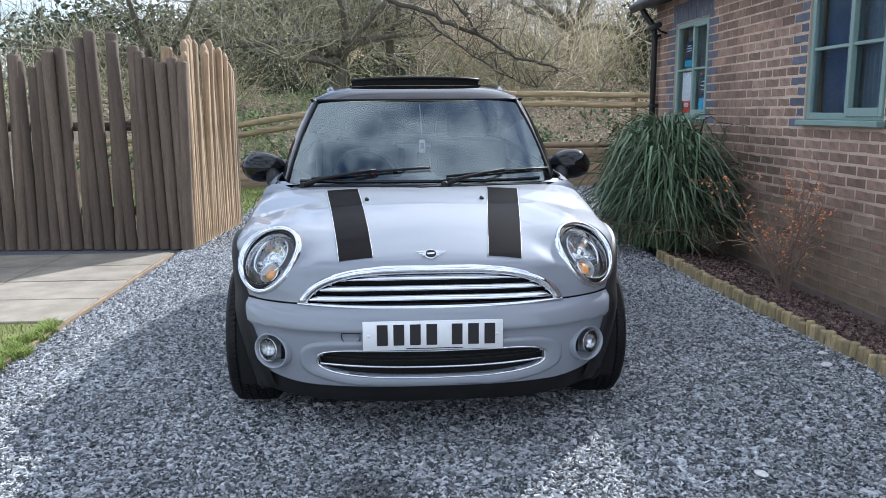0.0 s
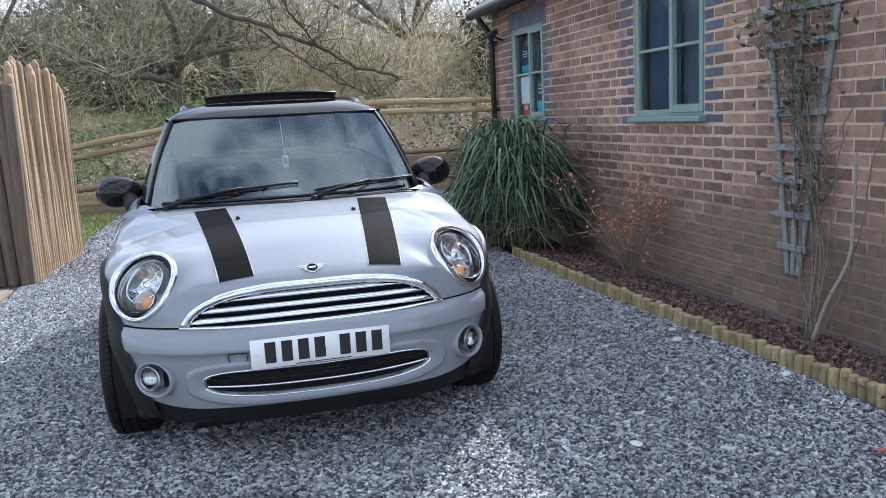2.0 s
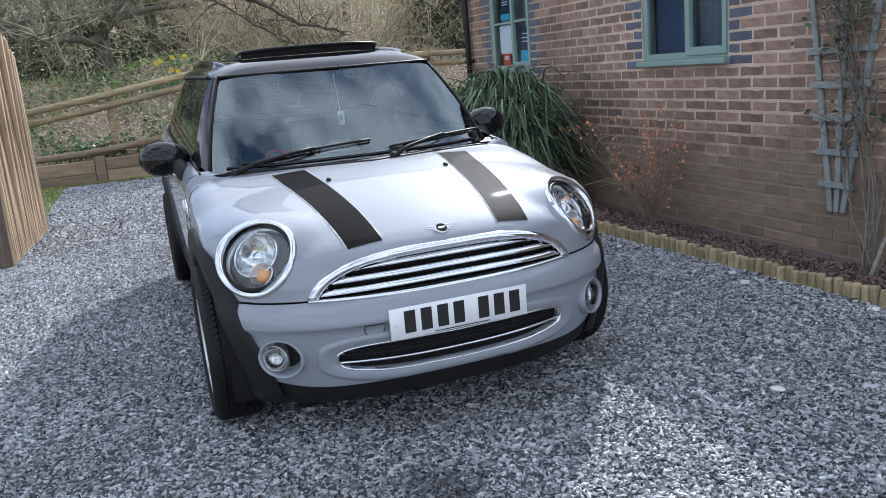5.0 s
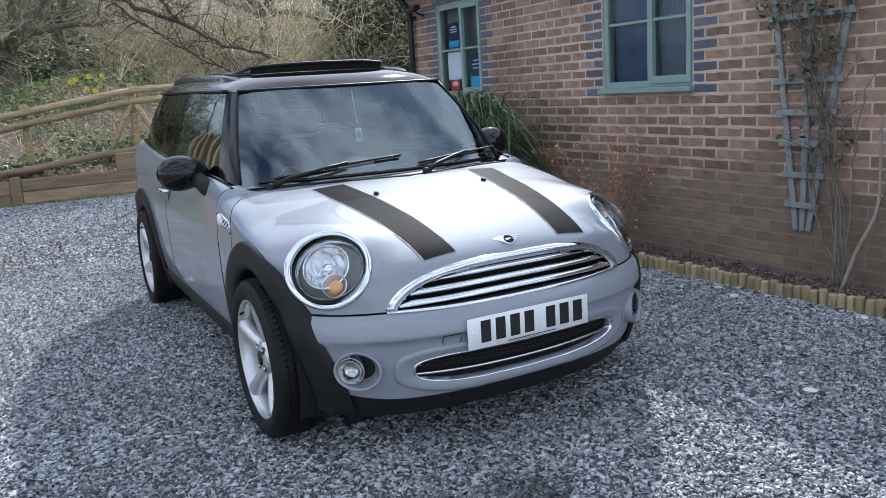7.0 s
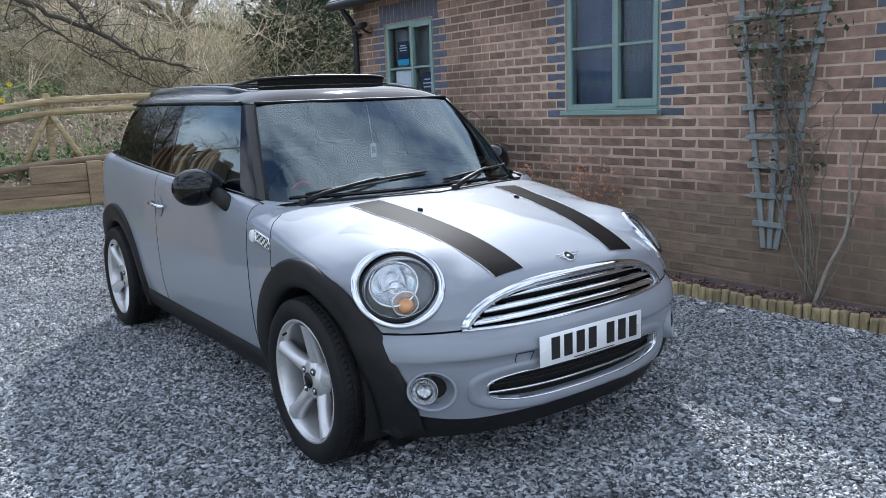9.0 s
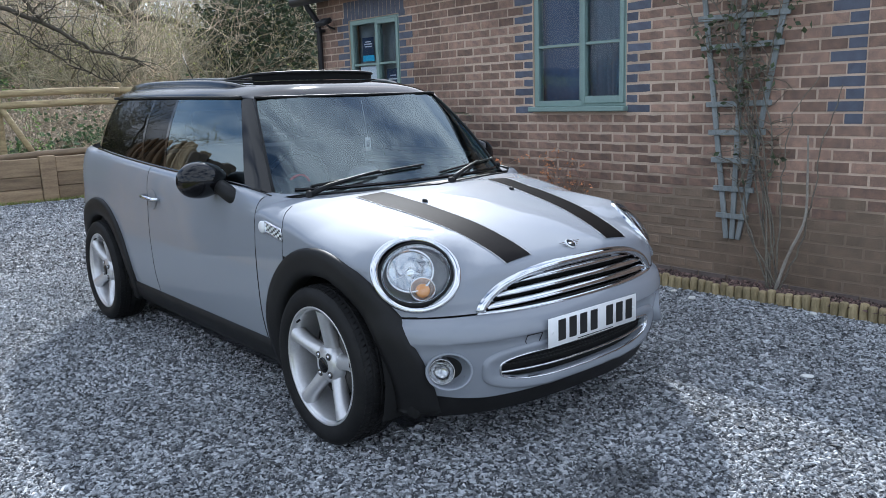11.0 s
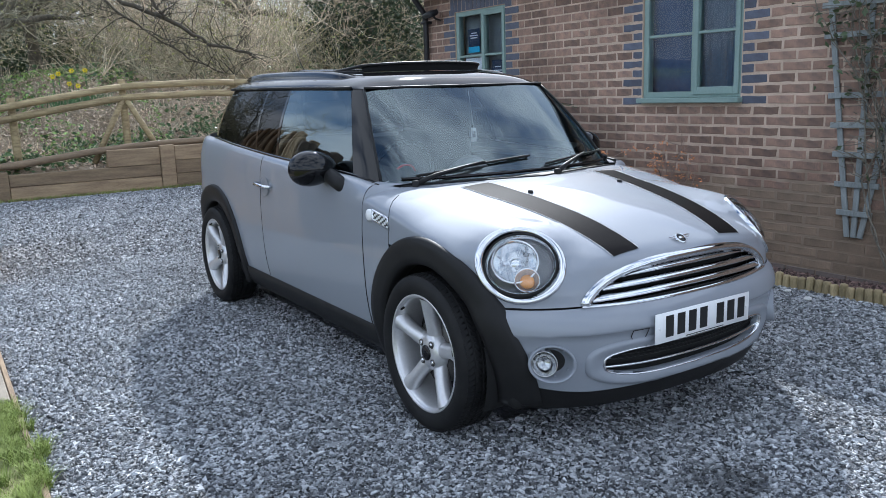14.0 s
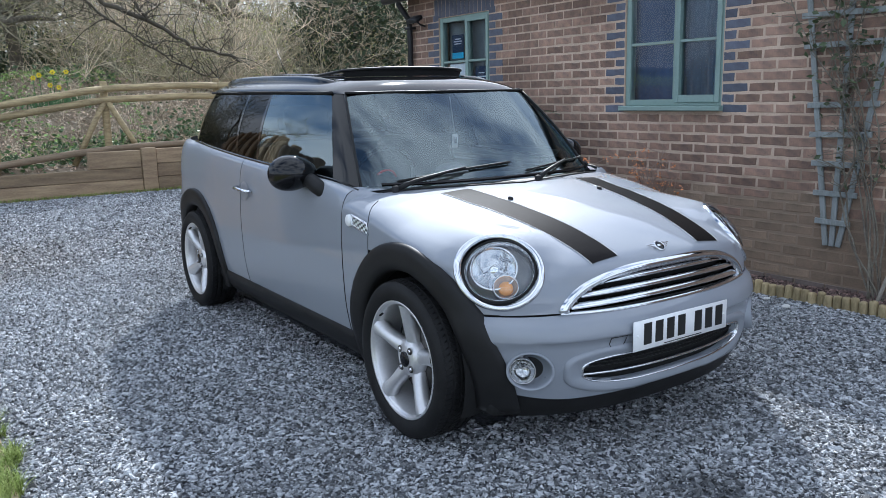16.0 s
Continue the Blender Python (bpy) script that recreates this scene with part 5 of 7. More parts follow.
part("mesh_panel", grid([[on_front(x, z, 0, BUMPER_SKIN) + Vector((0, 0.035, 0)) for z in span(0.27, 0.40, 5)] for x in span(-0.435, 0.435, 25)]), DARK, intake)
for zc in (0.352, 0.338):
    part("mesh_wire", tube([on_front(x, zc + 0.012 * (x / 0.43) ** 2, 0, BUMPER_SKIN) + Vector((0, 0.025, 0)) for x in span(-0.42, 0.42, 25)], 0.0025, 5), BLACK_PLASTIC, intake)
part("chrome_bar", grid([[on_front(x, zc + 0.012 * (x / 0.43) ** 2, 0, BUMPER_SKIN) + Vector((0, d, 0)) for zc, d in ((0.309, 0.03), (0.310, 0.010), (0.314, 0.006), (0.319, 0.010), (0.320, 0.03))] for x in span(-0.425, 0.425, 33)]), CHROME, intake)

# towing eye cover
for sign in (-1,):
    loop = [on_front(-0.305 + x, 0.442 + z, 0.0025, BUMPER_SKIN) for x, z in ((-0.034, 0.016), (-0.034, -0.010), (-0.026, -0.022), (0.026, -0.022), (0.034, -0.010), (0.034, 0.016))]
    part("towing_eye_cover", tube(loop + loop[:1], 0.0016, 5, caps=False), BLACK_PLASTIC, car)

# number plate with blank characters
plate = part("number_plate", box(-0.26, 0.26, 0.054, 0.059, 0.394, 0.505, 0.0015), PLATE_W, car, "white front number plate with black characters")
px = -0.213
for k in range(7):
    w = 0.050
    part("plate_character", box(px + 0.005, px + w - 0.005, 0.0522, 0.054, 0.413, 0.492), INK, plate, smooth=False)
    px += w + (0.011 if k != 3 else 0.044)
part("plate_small_print", box(-0.10, 0.11, 0.0526, 0.054, 0.3985, 0.4015), INK, plate, smooth=False)
for x in (-0.24, 0.24):
    part("plate_screw", lathe([(0.0515, 0.0), (0.0515, 0.005), (0.054, 0.006)], "y", 10, centre=(x, 0, 0.45)), PLATE_W, plate)

# badge: winged disc, no lettering
bc = on_front(0.0, 0.728, 0.004, SKIN)
bn = Vector((0, -0.62, 0.78)).normalized()
bu, bv = Vector((1, 0, 0)), bn.cross(Vector((1, 0, 0)))
bv = -bv if bv.z < 0 else bv
badge = part("badge", rings(*[ring_pts(bc, bu, bv, r, r, 28, bn * d) for r, d in ((0.024, -0.004), (0.024, 0.004), (0.021, 0.006), (0.020, 0.004))]), CHROME, car, "chrome winged badge")
part("badge_disc", rings(*[ring_pts(bc, bu, bv, r, r, 28, bn * d) for r, d in ((0.020, 0.004), (0.012, 0.0055), (0.001, 0.006))]), BLACK_GLOSS, badge)
part("badge_bar", box(-0.014, 0.014, -0.004, 0.004, 0.0, 0.001), CHROME, badge).matrix_basis = Matrix.Translation(bc + bn * 0.0058) @ Matrix((bu, bv, bn)).transposed().to_4x4()
for sign in (-1, 1):
    for k in range(3):
        z0, l = 0.010 - 0.009 * k, 0.056 - 0.012 * k
        rows = [[bc + bu * sign * x + bv * (z0 + dz * (1 - (x - 0.02) / (l + 0.03))) + bn * (0.001 + h) for dz, h in ((0, 0), (0.001, 0.003), (0.006, 0.003), (0.007, 0))] for x in span(0.020, l, 6)]
        part("badge_wing", grid(rows), CHROME, badge)

# bonnet stripes, edged in white
for sign in (-1, 1):
    rows, e1, e2 = [], [], []
    for y in span(0.178, 0.972, 60):
        f = (y - 0.178) / 0.80
        xi, xo = 0.219 + 0.088 * f, 0.348 + 0.104 * f
        rows.append([on_top(sign * x, y, 0.0022) for x in span(xi, xo, 8)])
        e1.append(on_top(sign * xi, y, 0.002))
        e2.append(on_top(sign * xo, y, 0.002))
    stripe = part("bonnet_stripe", grid(rows, flip=sign < 0), STRIPE, car, "black bonnet stripe with thin white edges")
    for e in (e1, e2):
        part("stripe_edge", tube(e, 0.0010, 4), PLATE_W, stripe)
    nz = on_top(sign * 0.256, 0.746, 0.006)
    part("washer_nozzle", rings(*[ring_pts(nz, Vector((1, 0, 0)), Vector((0, 0.98, 0.2)), a, b, 16, Vector((0, -0.1, 1)) * d) for a, b, d in ((0.010, 0.014, -0.008), (0.010, 0.014, 0.0), (0.007, 0.010, 0.005), (0.001, 0.001, 0.006))]), BLACK_PLASTIC, car)

# panel gaps: dark tubes laid along the seams as the shade in them
def shade_line(points, r=0.0014):
    part("panel_gap", tube(points, r, 5), DARK, car)


for sign in (-1, 1):
    def flank(y, z, out=0.0):
        if z <= 0.80:
            return (sign * (half_width(y, z) + out), y, z)
        k = (z - 0.80) / (belt_z(y) - 0.80)
        xw, xb = half_width(y, 0.80), belt_x(y)
        return (sign * (xb + (xw - xb) * max(0, 1 - k * k) ** 0.375 + out), y, z)

    shade_line([flank(1.219, z) for z in span(0.31, 0.915, 14)])
    shade_line([flank(2.443, z) for z in span(0.31, 0.978, 14)])
    shade_line([flank(SHUT_Y + 0.001, z) for z in span(0.70, 0.895, 10)])
    # side repeater in a chequered scuttle
    sc = flank(1.142, 0.802, 0.006)
    scut = part("side_repeater", rings(*[ring_pts(Vector(sc), Vector((0, 1, 0)), Vector((0, 0, 1)), r, r, 24, Vector((sign, 0, 0)) * d) for r, d in ((0.025, -0.01), (0.025, 0.004), (0.020, 0.008), (0.001, 0.010))]), PLATE_W, car, "white side repeater beside a chequered scuttle")
    quad = [flank(1.120, 0.826, 0.004), flank(0.990, 0.806, 0.004), flank(0.978, 0.762, 0.004), flank(1.112, 0.786, 0.004)]
    q = [Vector(p) for p in quad]
    part("scuttle_frame", tube(q + q[:1], 0.005, 6, caps=False), CHROME, scut)
    part("scuttle_back", grid([[q[0], q[1]], [q[3], q[2]]]), DARK, scut)
    for i in range(8):
        for j in range(4):
            if (i + j) % 2:
                continue
            cell = []
            for u, v in ((i, j), (i + 1, j), (i + 1, j + 1), (i, j + 1)):
                a = q[0].lerp(q[1], u / 8)
                b = q[3].lerp(q[2], u / 8)
                cell.append(a.lerp(b, v / 4) + Vector((sign * 0.003, 0, 0)))
            bm = bmesh.new()
            bm.faces.new([bm.verts.new(p) for p in cell])
            part("scuttle_cell", bm, PLATE_W, scut)
    # door handle over its dish
    hy = 2.37
    dish = Vector(flank(hy, 0.822, 0.0035))
    handle = part("door_handle", tube([flank(y, z, o) for y, z, o in ((2.472, 0.836, 0.004), (2.462, 0.836, 0.022), (2.44, 0.835, 0.034), (2.37, 0.832, 0.036), (2.30, 0.829, 0.034), (2.275, 0.828, 0.022), (2.265, 0.828, 0.004))], [0.009, 0.010, 0.010, 0.011, 0.010, 0.010, 0.009], 10), CHROME, car, "chrome bar door handle")
    part("handle_dish", rings(*[ring_pts(dish, Vector((0, 1, 0)), Vector((-sign * 0.05, 0, 1)).normalized(), a, b, 28, Vector((sign, 0, 0)) * d) for a, b, d in ((0.060, 0.052, 0.0), (0.055, 0.047, 0.0015), (0.03, 0.026, -0.001), (0.001, 0.001, -0.002))]), GREYCLOTH, handle)
    # mirror
    MC = Vector((sign * 0.842, 1.625, 0.972))
    rows = []
    for a in span(-90, 90, 17):
        ca, sa = math.cos(radians(a)), math.sin(radians(a))
        row = []
        for b in span(0, 360, 33)[:-1]:
            cb, sb = math.cos(radians(b)), math.sin(radians(b))
            yy = -0.095 * ca * max(0, cb) + -0.030 * ca * min(0, cb)
            row.append(MC + Vector((0.118 * sa, yy, 0.083 * ca * sb * (1 - 0.12 * sign * sa * -1))))
        rows.append(row)
    mirror = part("door_mirror", grid(rows, closed=True), BLACK_GLOSS, car, "gloss black door mirror")
    part("mirror_glass", rings(*[ring_pts(MC + Vector((0, 0.028, 0)), Vector((1, 0, 0)), Vector((0, 0, 1)), a, b, 28, Vector((0, 0.004, 0)) * d) for a, b, d in ((0.095, 0.062, 0), (0.05, 0.03, 1), (0.001, 0.001, 1))]), CHROME, mirror)
    part("mirror_arm", tube([(sign * 0.800, 1.60, 0.955), (sign * 0.785, 1.54, 0.935), (sign * 0.775, 1.48, 0.908), (sign * 0.752, 1.43, 0.878)], [0.034, 0.036, 0.036, 0.034], 14), BLACK_PLASTIC, mirror)
    # bright strip from scuttle to mirror
    part("belt_finisher", tube([(sign * (belt_x(y) + 0.006), y, belt_z(y) - 0.004) for y in span(1.21, 1.5, 8)], 0.006, 6), BLACK_PLASTIC, car)
    edge_p = [on_top(sign * x, DOME_Y + (1.216 - DOME_Y) * x / 0.80 - 0.007) for x in span(0.64, 0.797, 9)]
    edge_q = [Vector((sign * belt_x(1.2165), 1.2165, 0.919))] + [Vector(flank(1.2165, z)) for z in span(0.9165, 0.80, 8)]
    part("wing_top", face_out(grid([[p.lerp(q, t) for t in span(0, 1, 5)] for p, q in zip(edge_p, edge_q)]), (0, 1.1, 0.6)), SILVER, car)
    corner = [[(sign * 0.60, 1.156, 0.916), (sign * 0.66, 1.176, 0.912), (sign * 0.722, 1.205, 0.897)], [(sign * 0.62, 1.176, 0.917), (sign * 0.672, 1.215, 0.919), (sign * 0.722, 1.235, 0.906)], [(sign * 0.655, 1.225, 0.918), (sign * 0.682, 1.262, 0.924), (sign * 0.721, 1.285, 0.922)]]
    part("wing_corner", face_out(grid(corner), (0, 1.2, 0)), SILVER, car)

shade_line([Vector(bumper_point(a, 0.549, -0.006)) + Vector((0, 0.004, 0.004)) for a in span(-A_END, A_END, 61)], 0.004)
# dark line drawn as the shade in the bumper's crease
shade_line([bumper_point(a, 0.460, -0.006) for a in span(-A_END, A_END, 61)], 0.0022)

# cowl under the windscreen, and the bonnet's rear lip
cowl_rows = []
for x in span(-0.635, 0.635, 47):
    yb = DOME_Y + (1.216 - DOME_Y) * abs(x) / 0.80
    yw = 1.060 + 0.44 * abs(x) ** 2 + 0.05 * abs(x) ** 6 + (2.6 * (abs(x) - 0.66) if abs(x) > 0.66 else 0)
    z0 = on_top(x, yb - 0.012).z
    cowl_rows.append([(x, yb - 0.004, z0 - 0.004), (x, yb + 0.006, z0 - 0.016), (x, (yb + yw) / 2, z0 - 0.016), (x, yw - 0.004, 0.905), (x, yw + 0.06, 0.900)])
part("cowl", grid(cowl_rows), BLACK_PLASTIC, car, "black plastic cowl")
part("bonnet_lip", tube([on_top(x, DOME_Y + (1.216 - DOME_Y) * abs(x) / 0.80 - 0.006, 0.002) for x in span(-0.63, 0.63, 41)], 0.0045, 6), BLACK_PLASTIC, car)


def on_screen(x, z, lift=0.0):
    hit, normal, _, _ = WS_SKIN.ray_cast(Vector((x, -1, z)), Vector((0, 1, 0)))
    if not hit:
        return Vector((x, 1.2, z))
    return hit + (normal if normal.y < 0 else -normal) * lift


bm = bmesh.new()
bm.from_mesh(windscreen.data)
WS_SKIN = BVHTree.FromBMesh(bm)
bm.free()
for pivot, inner, tip, join in (((-0.58, 1.13, 0.912), (-0.535, 0.935), (0.044, 0.985), 0.45), ((0.106, 0.992, 0.918), (0.12, 0.945), (0.651, 0.968), 0.55)):
    blade_pts = [on_screen(inner[0] + (tip[0] - inner[0]) * t, inner[1] + (tip[1] - inner[1]) * t + 0.008 * math.sin(math.pi * t), 0.012) for t in span(0, 1, 12)]
    wiper = part("windscreen_wiper", tube(blade_pts, [0.0055] * 12, 6), BLACK_PLASTIC, car, "black wiper")
    j = blade_pts[6]
    p = Vector(pivot)
    part("wiper_arm", tube([p, p.lerp(j, 0.25) + Vector((0, -0.012, 0.016)), p.lerp(j, 0.7) + Vector((0, -0.014, 0.014)), j + Vector((0, -0.008, 0.008))], [0.013, 0.010, 0.007, 0.005], 8), BLACK_PLASTIC, wiper)
    part("wiper_pivot", lathe([(-0.02, 0.016), (0.012, 0.016), (0.018, 0.010), (0.019, 0.0)], "z", 14, centre=pivot), BLACK_PLASTIC, wiper)
    part("wiper_rubber", tube([on_screen(q.x, q.z - 0.004, 0.004) for q in blade_pts], 0.0035, 4), RUBBER, wiper)
part("screen_border", tube([on_screen(x, 0.93, 0.0005) for x in span(-0.60, 0.60, 25)], 0.010, 4), BLACK_GLOSS, car)
frit = []
for x in span(-0.645, 0.645, 61):
    e = (abs(x) / 0.66) ** 8
    high = min(0.943 + 0.07 * e, 0.911 + (0.672 - abs(x)) * 3.08)
    frit.append([on_screen(x, 0.921 + (high - 0.921) * t, -0.004) for t in span(0, 1, 4)])
part("screen_frit", grid(frit), DARK, car)
part("screen_header", tube([(x, 1.556 + 0.26 * x * x, 1.330) for x in span(-0.545, 0.545, 25)], 0.006, 6), BLACK_PLASTIC, car)
for sign in (-1, 1):
    part("screen_seal", tube([Vector((sign * 0.676, 1.264, 0.915)).lerp(Vector((sign * 0.543, 1.634, 1.322)), t) + Vector((sign * 0.010, -0.014, 0.006)) * math.sin(math.pi * t) for t in span(0, 1, 10)], 0.007, 6), BLACK_PLASTIC, car)

# sunroof, tilted open
def on_roof(x, y, lift=0.0):
    hit, _, _, _ = ROOF_SKIN.ray_cast(Vector((x, y, 3)), Vector((0, 0, -1)))
    return (hit or Vector((x, y, 1.4))) + Vector((0, 0, lift))


sunroof = part("sunroof", solid(grid([[on_roof(x, y, 0.010 + 0.016 * (y - 2.30) / 0.6) for x in span(-0.37, 0.37, 9)] for y in span(2.30, 2.92, 8)]), 0.006), BLACK_GLOSS, car, "black glass sunroof tilted open behind its deflector")
arch_pts = [on_roof(x, 1.868 + 0.10 * (x / 0.37) ** 4, 0.036 + 0.008 * (1 - (x / 0.37) ** 2)) for x in span(-0.372, 0.372, 25)]
part("wind_deflector", tube([on_roof(-0.372, 2.30, 0.006)] + arch_pts + [on_roof(0.372, 2.30, 0.006)], 0.008, 8), BLACK_PLASTIC, sunroof)
part("deflector_net", grid([[p, on_roof(p.x, p.y + 0.012, 0.002)] for p in arch_pts]), DARK, sunroof)
for sign in (-1, 1):
    part("sunroof_rail", tube([on_roof(sign * 0.378, y, 0.003) for y in span(1.95, 3.0, 12)], 0.006, 6), BLACK_PLASTIC, sunroof)
# low black rails along the roof's shoulders
rail_top = curve_of((1.80, 1.372), (1.90, 1.400), (2.05, 1.420), (2.4, 1.437), (3.0, 1.447), (3.30, 1.436), (3.48, 1.405), (3.58, 1.365))
for sign in (-1, 1):
    rows = []
    for y in span(1.80, 3.58, 40):
        x = 0.50 - 0.10 * max(0.0, (y - 3.2) / 0.38) ** 2 - 0.05 * max(0.0, (2.0 - y) / 0.2) ** 2
        zr, zt = on_roof(sign * x, y).z, rail_top(y)
        zt = max(zt, zr + 0.002)
        rows.append([(sign * (x - 0.030), y, zr - 0.004), (sign * (x - 0.022), y, zt - 0.010), (sign * (x - 0.010), y, zt - 0.001), (sign * (x + 0.006), y, zt - 0.002), (sign * (x + 0.018), y, zt - 0.012), (sign * (x + 0.026), y, min(zr, zt) - 0.020)])
    part("roof_rail", face_out(grid(rows), (0, 2.6, 1.0)), BLACK_GLOSS, car, "gloss black roof rail")
part("aerial", tube([on_roof(0, 3.50, 0), on_roof(0, 3.62, 0.14), on_roof(0, 3.70, 0.26) + Vector((0, 0.02, 0))], [0.006, 0.003, 0.002], 6), BLACK_PLASTIC, car)

# interior
part("floor_pan", box(-0.68, 0.68, 0.95, 3.6, 0.24, 0.30), DARK, car)
part("dashboard", grid([[(x, y, z + 0.02 * math.cos(x * 4)) for y, z in ((1.10, 0.885), (1.22, 0.895), (1.45, 0.905), (1.56, 0.885), (1.60, 0.80), (1.58, 0.5))] for x in span(-0.66, 0.66, 21)]), material("grey_dashboard", (0.10, 0.105, 0.11), 0.6, vary=0.08, fine=300), car)
part("instrument_dial", lathe([(1.50, 0.0), (1.50, 0.10), (1.53, 0.115), (1.58, 0.11)], "y", 32, centre=(0.0, 0, 0.86)), GREYCLOTH, car)
part("firewall", box(-0.64, 0.64, 0.92, 0.97, 0.25, 0.82), DARK, car)
sw_c = Vector((-0.300, 1.735, 0.880))
SU, SV = Vector((1, 0, 0)), Vector((0, -0.30, 0.954))
steer = part("steering_wheel", tube(ring_pts(sw_c, SU, SV, 0.185, 0.185, 40) + [sw_c + SU * 0.185], 0.015, 8, caps=False), BLACK_GLOSS, car, "black three-spoke steering wheel with a red hub ring")
SN = SU.cross(SV)
part("steering_hub", rings(*[ring_pts(sw_c, SU, SV, r, r, 28, Vector((0, -1, -0.3)).normalized() * d) for r, d in ((0.070, -0.02), (0.070, 0.02), (0.055, 0.035), (0.001, 0.04))]), BLACK_PLASTIC, steer)
part("hub_ring", tube(ring_pts(sw_c + Vector((0, -0.03, 0.0)), SU, SV, 0.066, 0.066, 28)[2:13], 0.006, 6), RED, steer)
for a in (200, 340, 270):
    part("steering_spoke", tube([sw_c + (SU * math.cos(radians(a)) + SV * math.sin(radians(a))) * r for r in (0.06, 0.178)], 0.012, 6), ALLOY, steer)


def seat(x, y, w, back):
    s = part("seat", box(x - w / 2, x + w / 2, y - 0.46, y + 0.05, 0.42, 0.58, 0.05, segs=3), FABRIC, car, "dark cloth seat")
    b = box(-w / 2, w / 2, -0.06, 0.06, 0, back, 0.05, segs=3)
    part("backrest", b, FABRIC, s).matrix_basis = pose(x, y, 0.50, -18, 0, 0)
    h = box(-0.13, 0.13, -0.05, 0.05, 0, 0.17, 0.045, segs=3)
    part("headrest", h, FABRIC, s).matrix_basis = pose(x, y + 0.21, 0.50 + back * 0.95 + 0.03, -10, 0, 0)


seat(-0.35, 2.28, 0.50, 0.60)
seat(0.35, 2.28, 0.50, 0.60)
seat(-0.32, 3.10, 0.56, 0.52)
seat(0.32, 3.10, 0.56, 0.52)
for sign in (-1, 1):
    part("door_lining", grid([[(sign * (half_width(y, z) - 0.06), y, z) for z in span(0.3, 0.90, 4)] for y in span(1.26, 3.5, 9)]), FABRIC, car)
part("headlining", grid([[on_roof(x, y, -0.03) for x in span(-0.44, 0.44, 9)] for y in span(1.85, 3.40, 9)]), material("pale_headlining", (0.42, 0.42, 0.41), 0.9, vary=0.05, fine=200), car)
part("door_ledge", box(0.645, 0.69, 1.62, 2.52, 0.925, 0.945, 0.008), GREYCLOTH, car)
tag = part("windscreen_tag", box(0.005, 0.037, 1.535, 1.538, 1.045, 1.115, 0.003), PLATE_W, car, "white paper tag hanging behind the windscreen")
part("tag_photo", box(0.011, 0.031, 1.533, 1.535, 1.068, 1.100), GREYCLOTH, tag)
part("tag_string", tube([(0.021, 1.537, 1.115), (0.010, 1.56, 1.30)], 0.0012, 4), PLATE_W, tag)

# ---- fences and sleepers ----
def pole_mesh(r, h, pointed=True, sides=10):
    rows = []
    for z, k in ((0, 1), (h * 0.5, 1), (h - (0.05 if pointed else 0.02), 1.0), (h, 0.35 if pointed else 0.8)):
        rows.append([(r * k * math.cos(2 * math.pi * i / sides), r * k * math.sin(2 * math.pi * i / sides), z) for i in range(sides)])
    bm = grid(rows, closed=True)
    bm.verts.ensure_lookup_table()
    bm.faces.new(bm.verts[-sides:])
    return bm


fence = thing("palisade_fence", "weathered brown palisade fence of upright round poles with a zigzag top", "fence")
for i in range(26):
    up = abs((i - 1) % 12 - 6)
    h = 1.70 + 0.054 * (6 - up) + rng.normal(0, 0.012)
    ob = part("pole", pole_mesh(0.055 + rng.normal(0, 0.002), h, False), TIMBER_SHADED, fence)
    ob.matrix_basis = pose(-2.085 - i * 0.104, 4.79 + 0.008 * i + rng.normal(0, 0.008), 0, rng.normal(0, 0.4), 1.4 + rng.normal(0, 0.35), rng.uniform(0, 360))
for z in (0.35, 1.15):
    part("back_rail", tube([(-4.6, 5.08, z), (-2.06, 4.89, z)], 0.045, 8), TIMBER_SHADED, fence)
# tan kept lighter to carry the sunlight on the fence's return
PALE_SUNLIT = material("pale_cut_timber", (0.46, 0.33, 0.195), 0.8, colour2=(0.24, 0.165, 0.10), scale=5, fine=40, stretch=(6, 6, 0.6), bump=0.4, depth=0.003, per_object=0.2)
for x, h in ((-2.10, 1.79), (-2.21, 1.87), (-3.20, 1.85)):
    part("square_post", box(x - 0.045, x + 0.045, 4.91, 5.0, 0, h, 0.006), PALE_SUNLIT, fence, smooth=False)
gate = thing("palisade_return", "paler half-round palisade panel running back beside the gravel", "fence")
return_top = curve_of((0, 1.74), (0.12, 1.98), (0.32, 1.88), (0.50, 2.00), (0.70, 1.95), (1.0, 1.78))
for i in range(26):
    f = i / 25
    part("pale", pole_mesh(0.036, return_top(f) + rng.normal(0, 0.018), True, 8), PALE_SUNLIT, gate).matrix_basis = pose(-2.045 + 0.115 * f, 4.81 + 1.68 * f, 0, rng.normal(0, 0.4), 0.8 + rng.normal(0, 0.4), rng.uniform(0, 360))
part("corner_post", pole_mesh(0.05, 1.73, False), TIMBER_SHADED, gate).matrix_basis = pose(-2.06, 4.75, 0, 0, 1.2, 0)
part("end_post", pole_mesh(0.05, 1.64, False), TIMBER_SHADED, gate).matrix_basis = pose(-1.945, 6.55, 0)
for z in (0.35, 1.2):
    part("back_rail", tube([(-2.11, 4.84, z), (-2.01, 6.5, z)], 0.04, 8), TIMBER_SHADED, gate)

# retaining wall of sleepers
sleepers = thing("sleeper_wall", "low retaining wall of new timber sleepers behind the gravel", "retaining wall", kind="structure")


def sleeper(x0, x1, z0, z1, y=10.62, d=0.10):
    part("sleeper", box(x0, x1, y, y + d, z0, z1, 0.008), SLEEPER, sleepers, smooth=False)


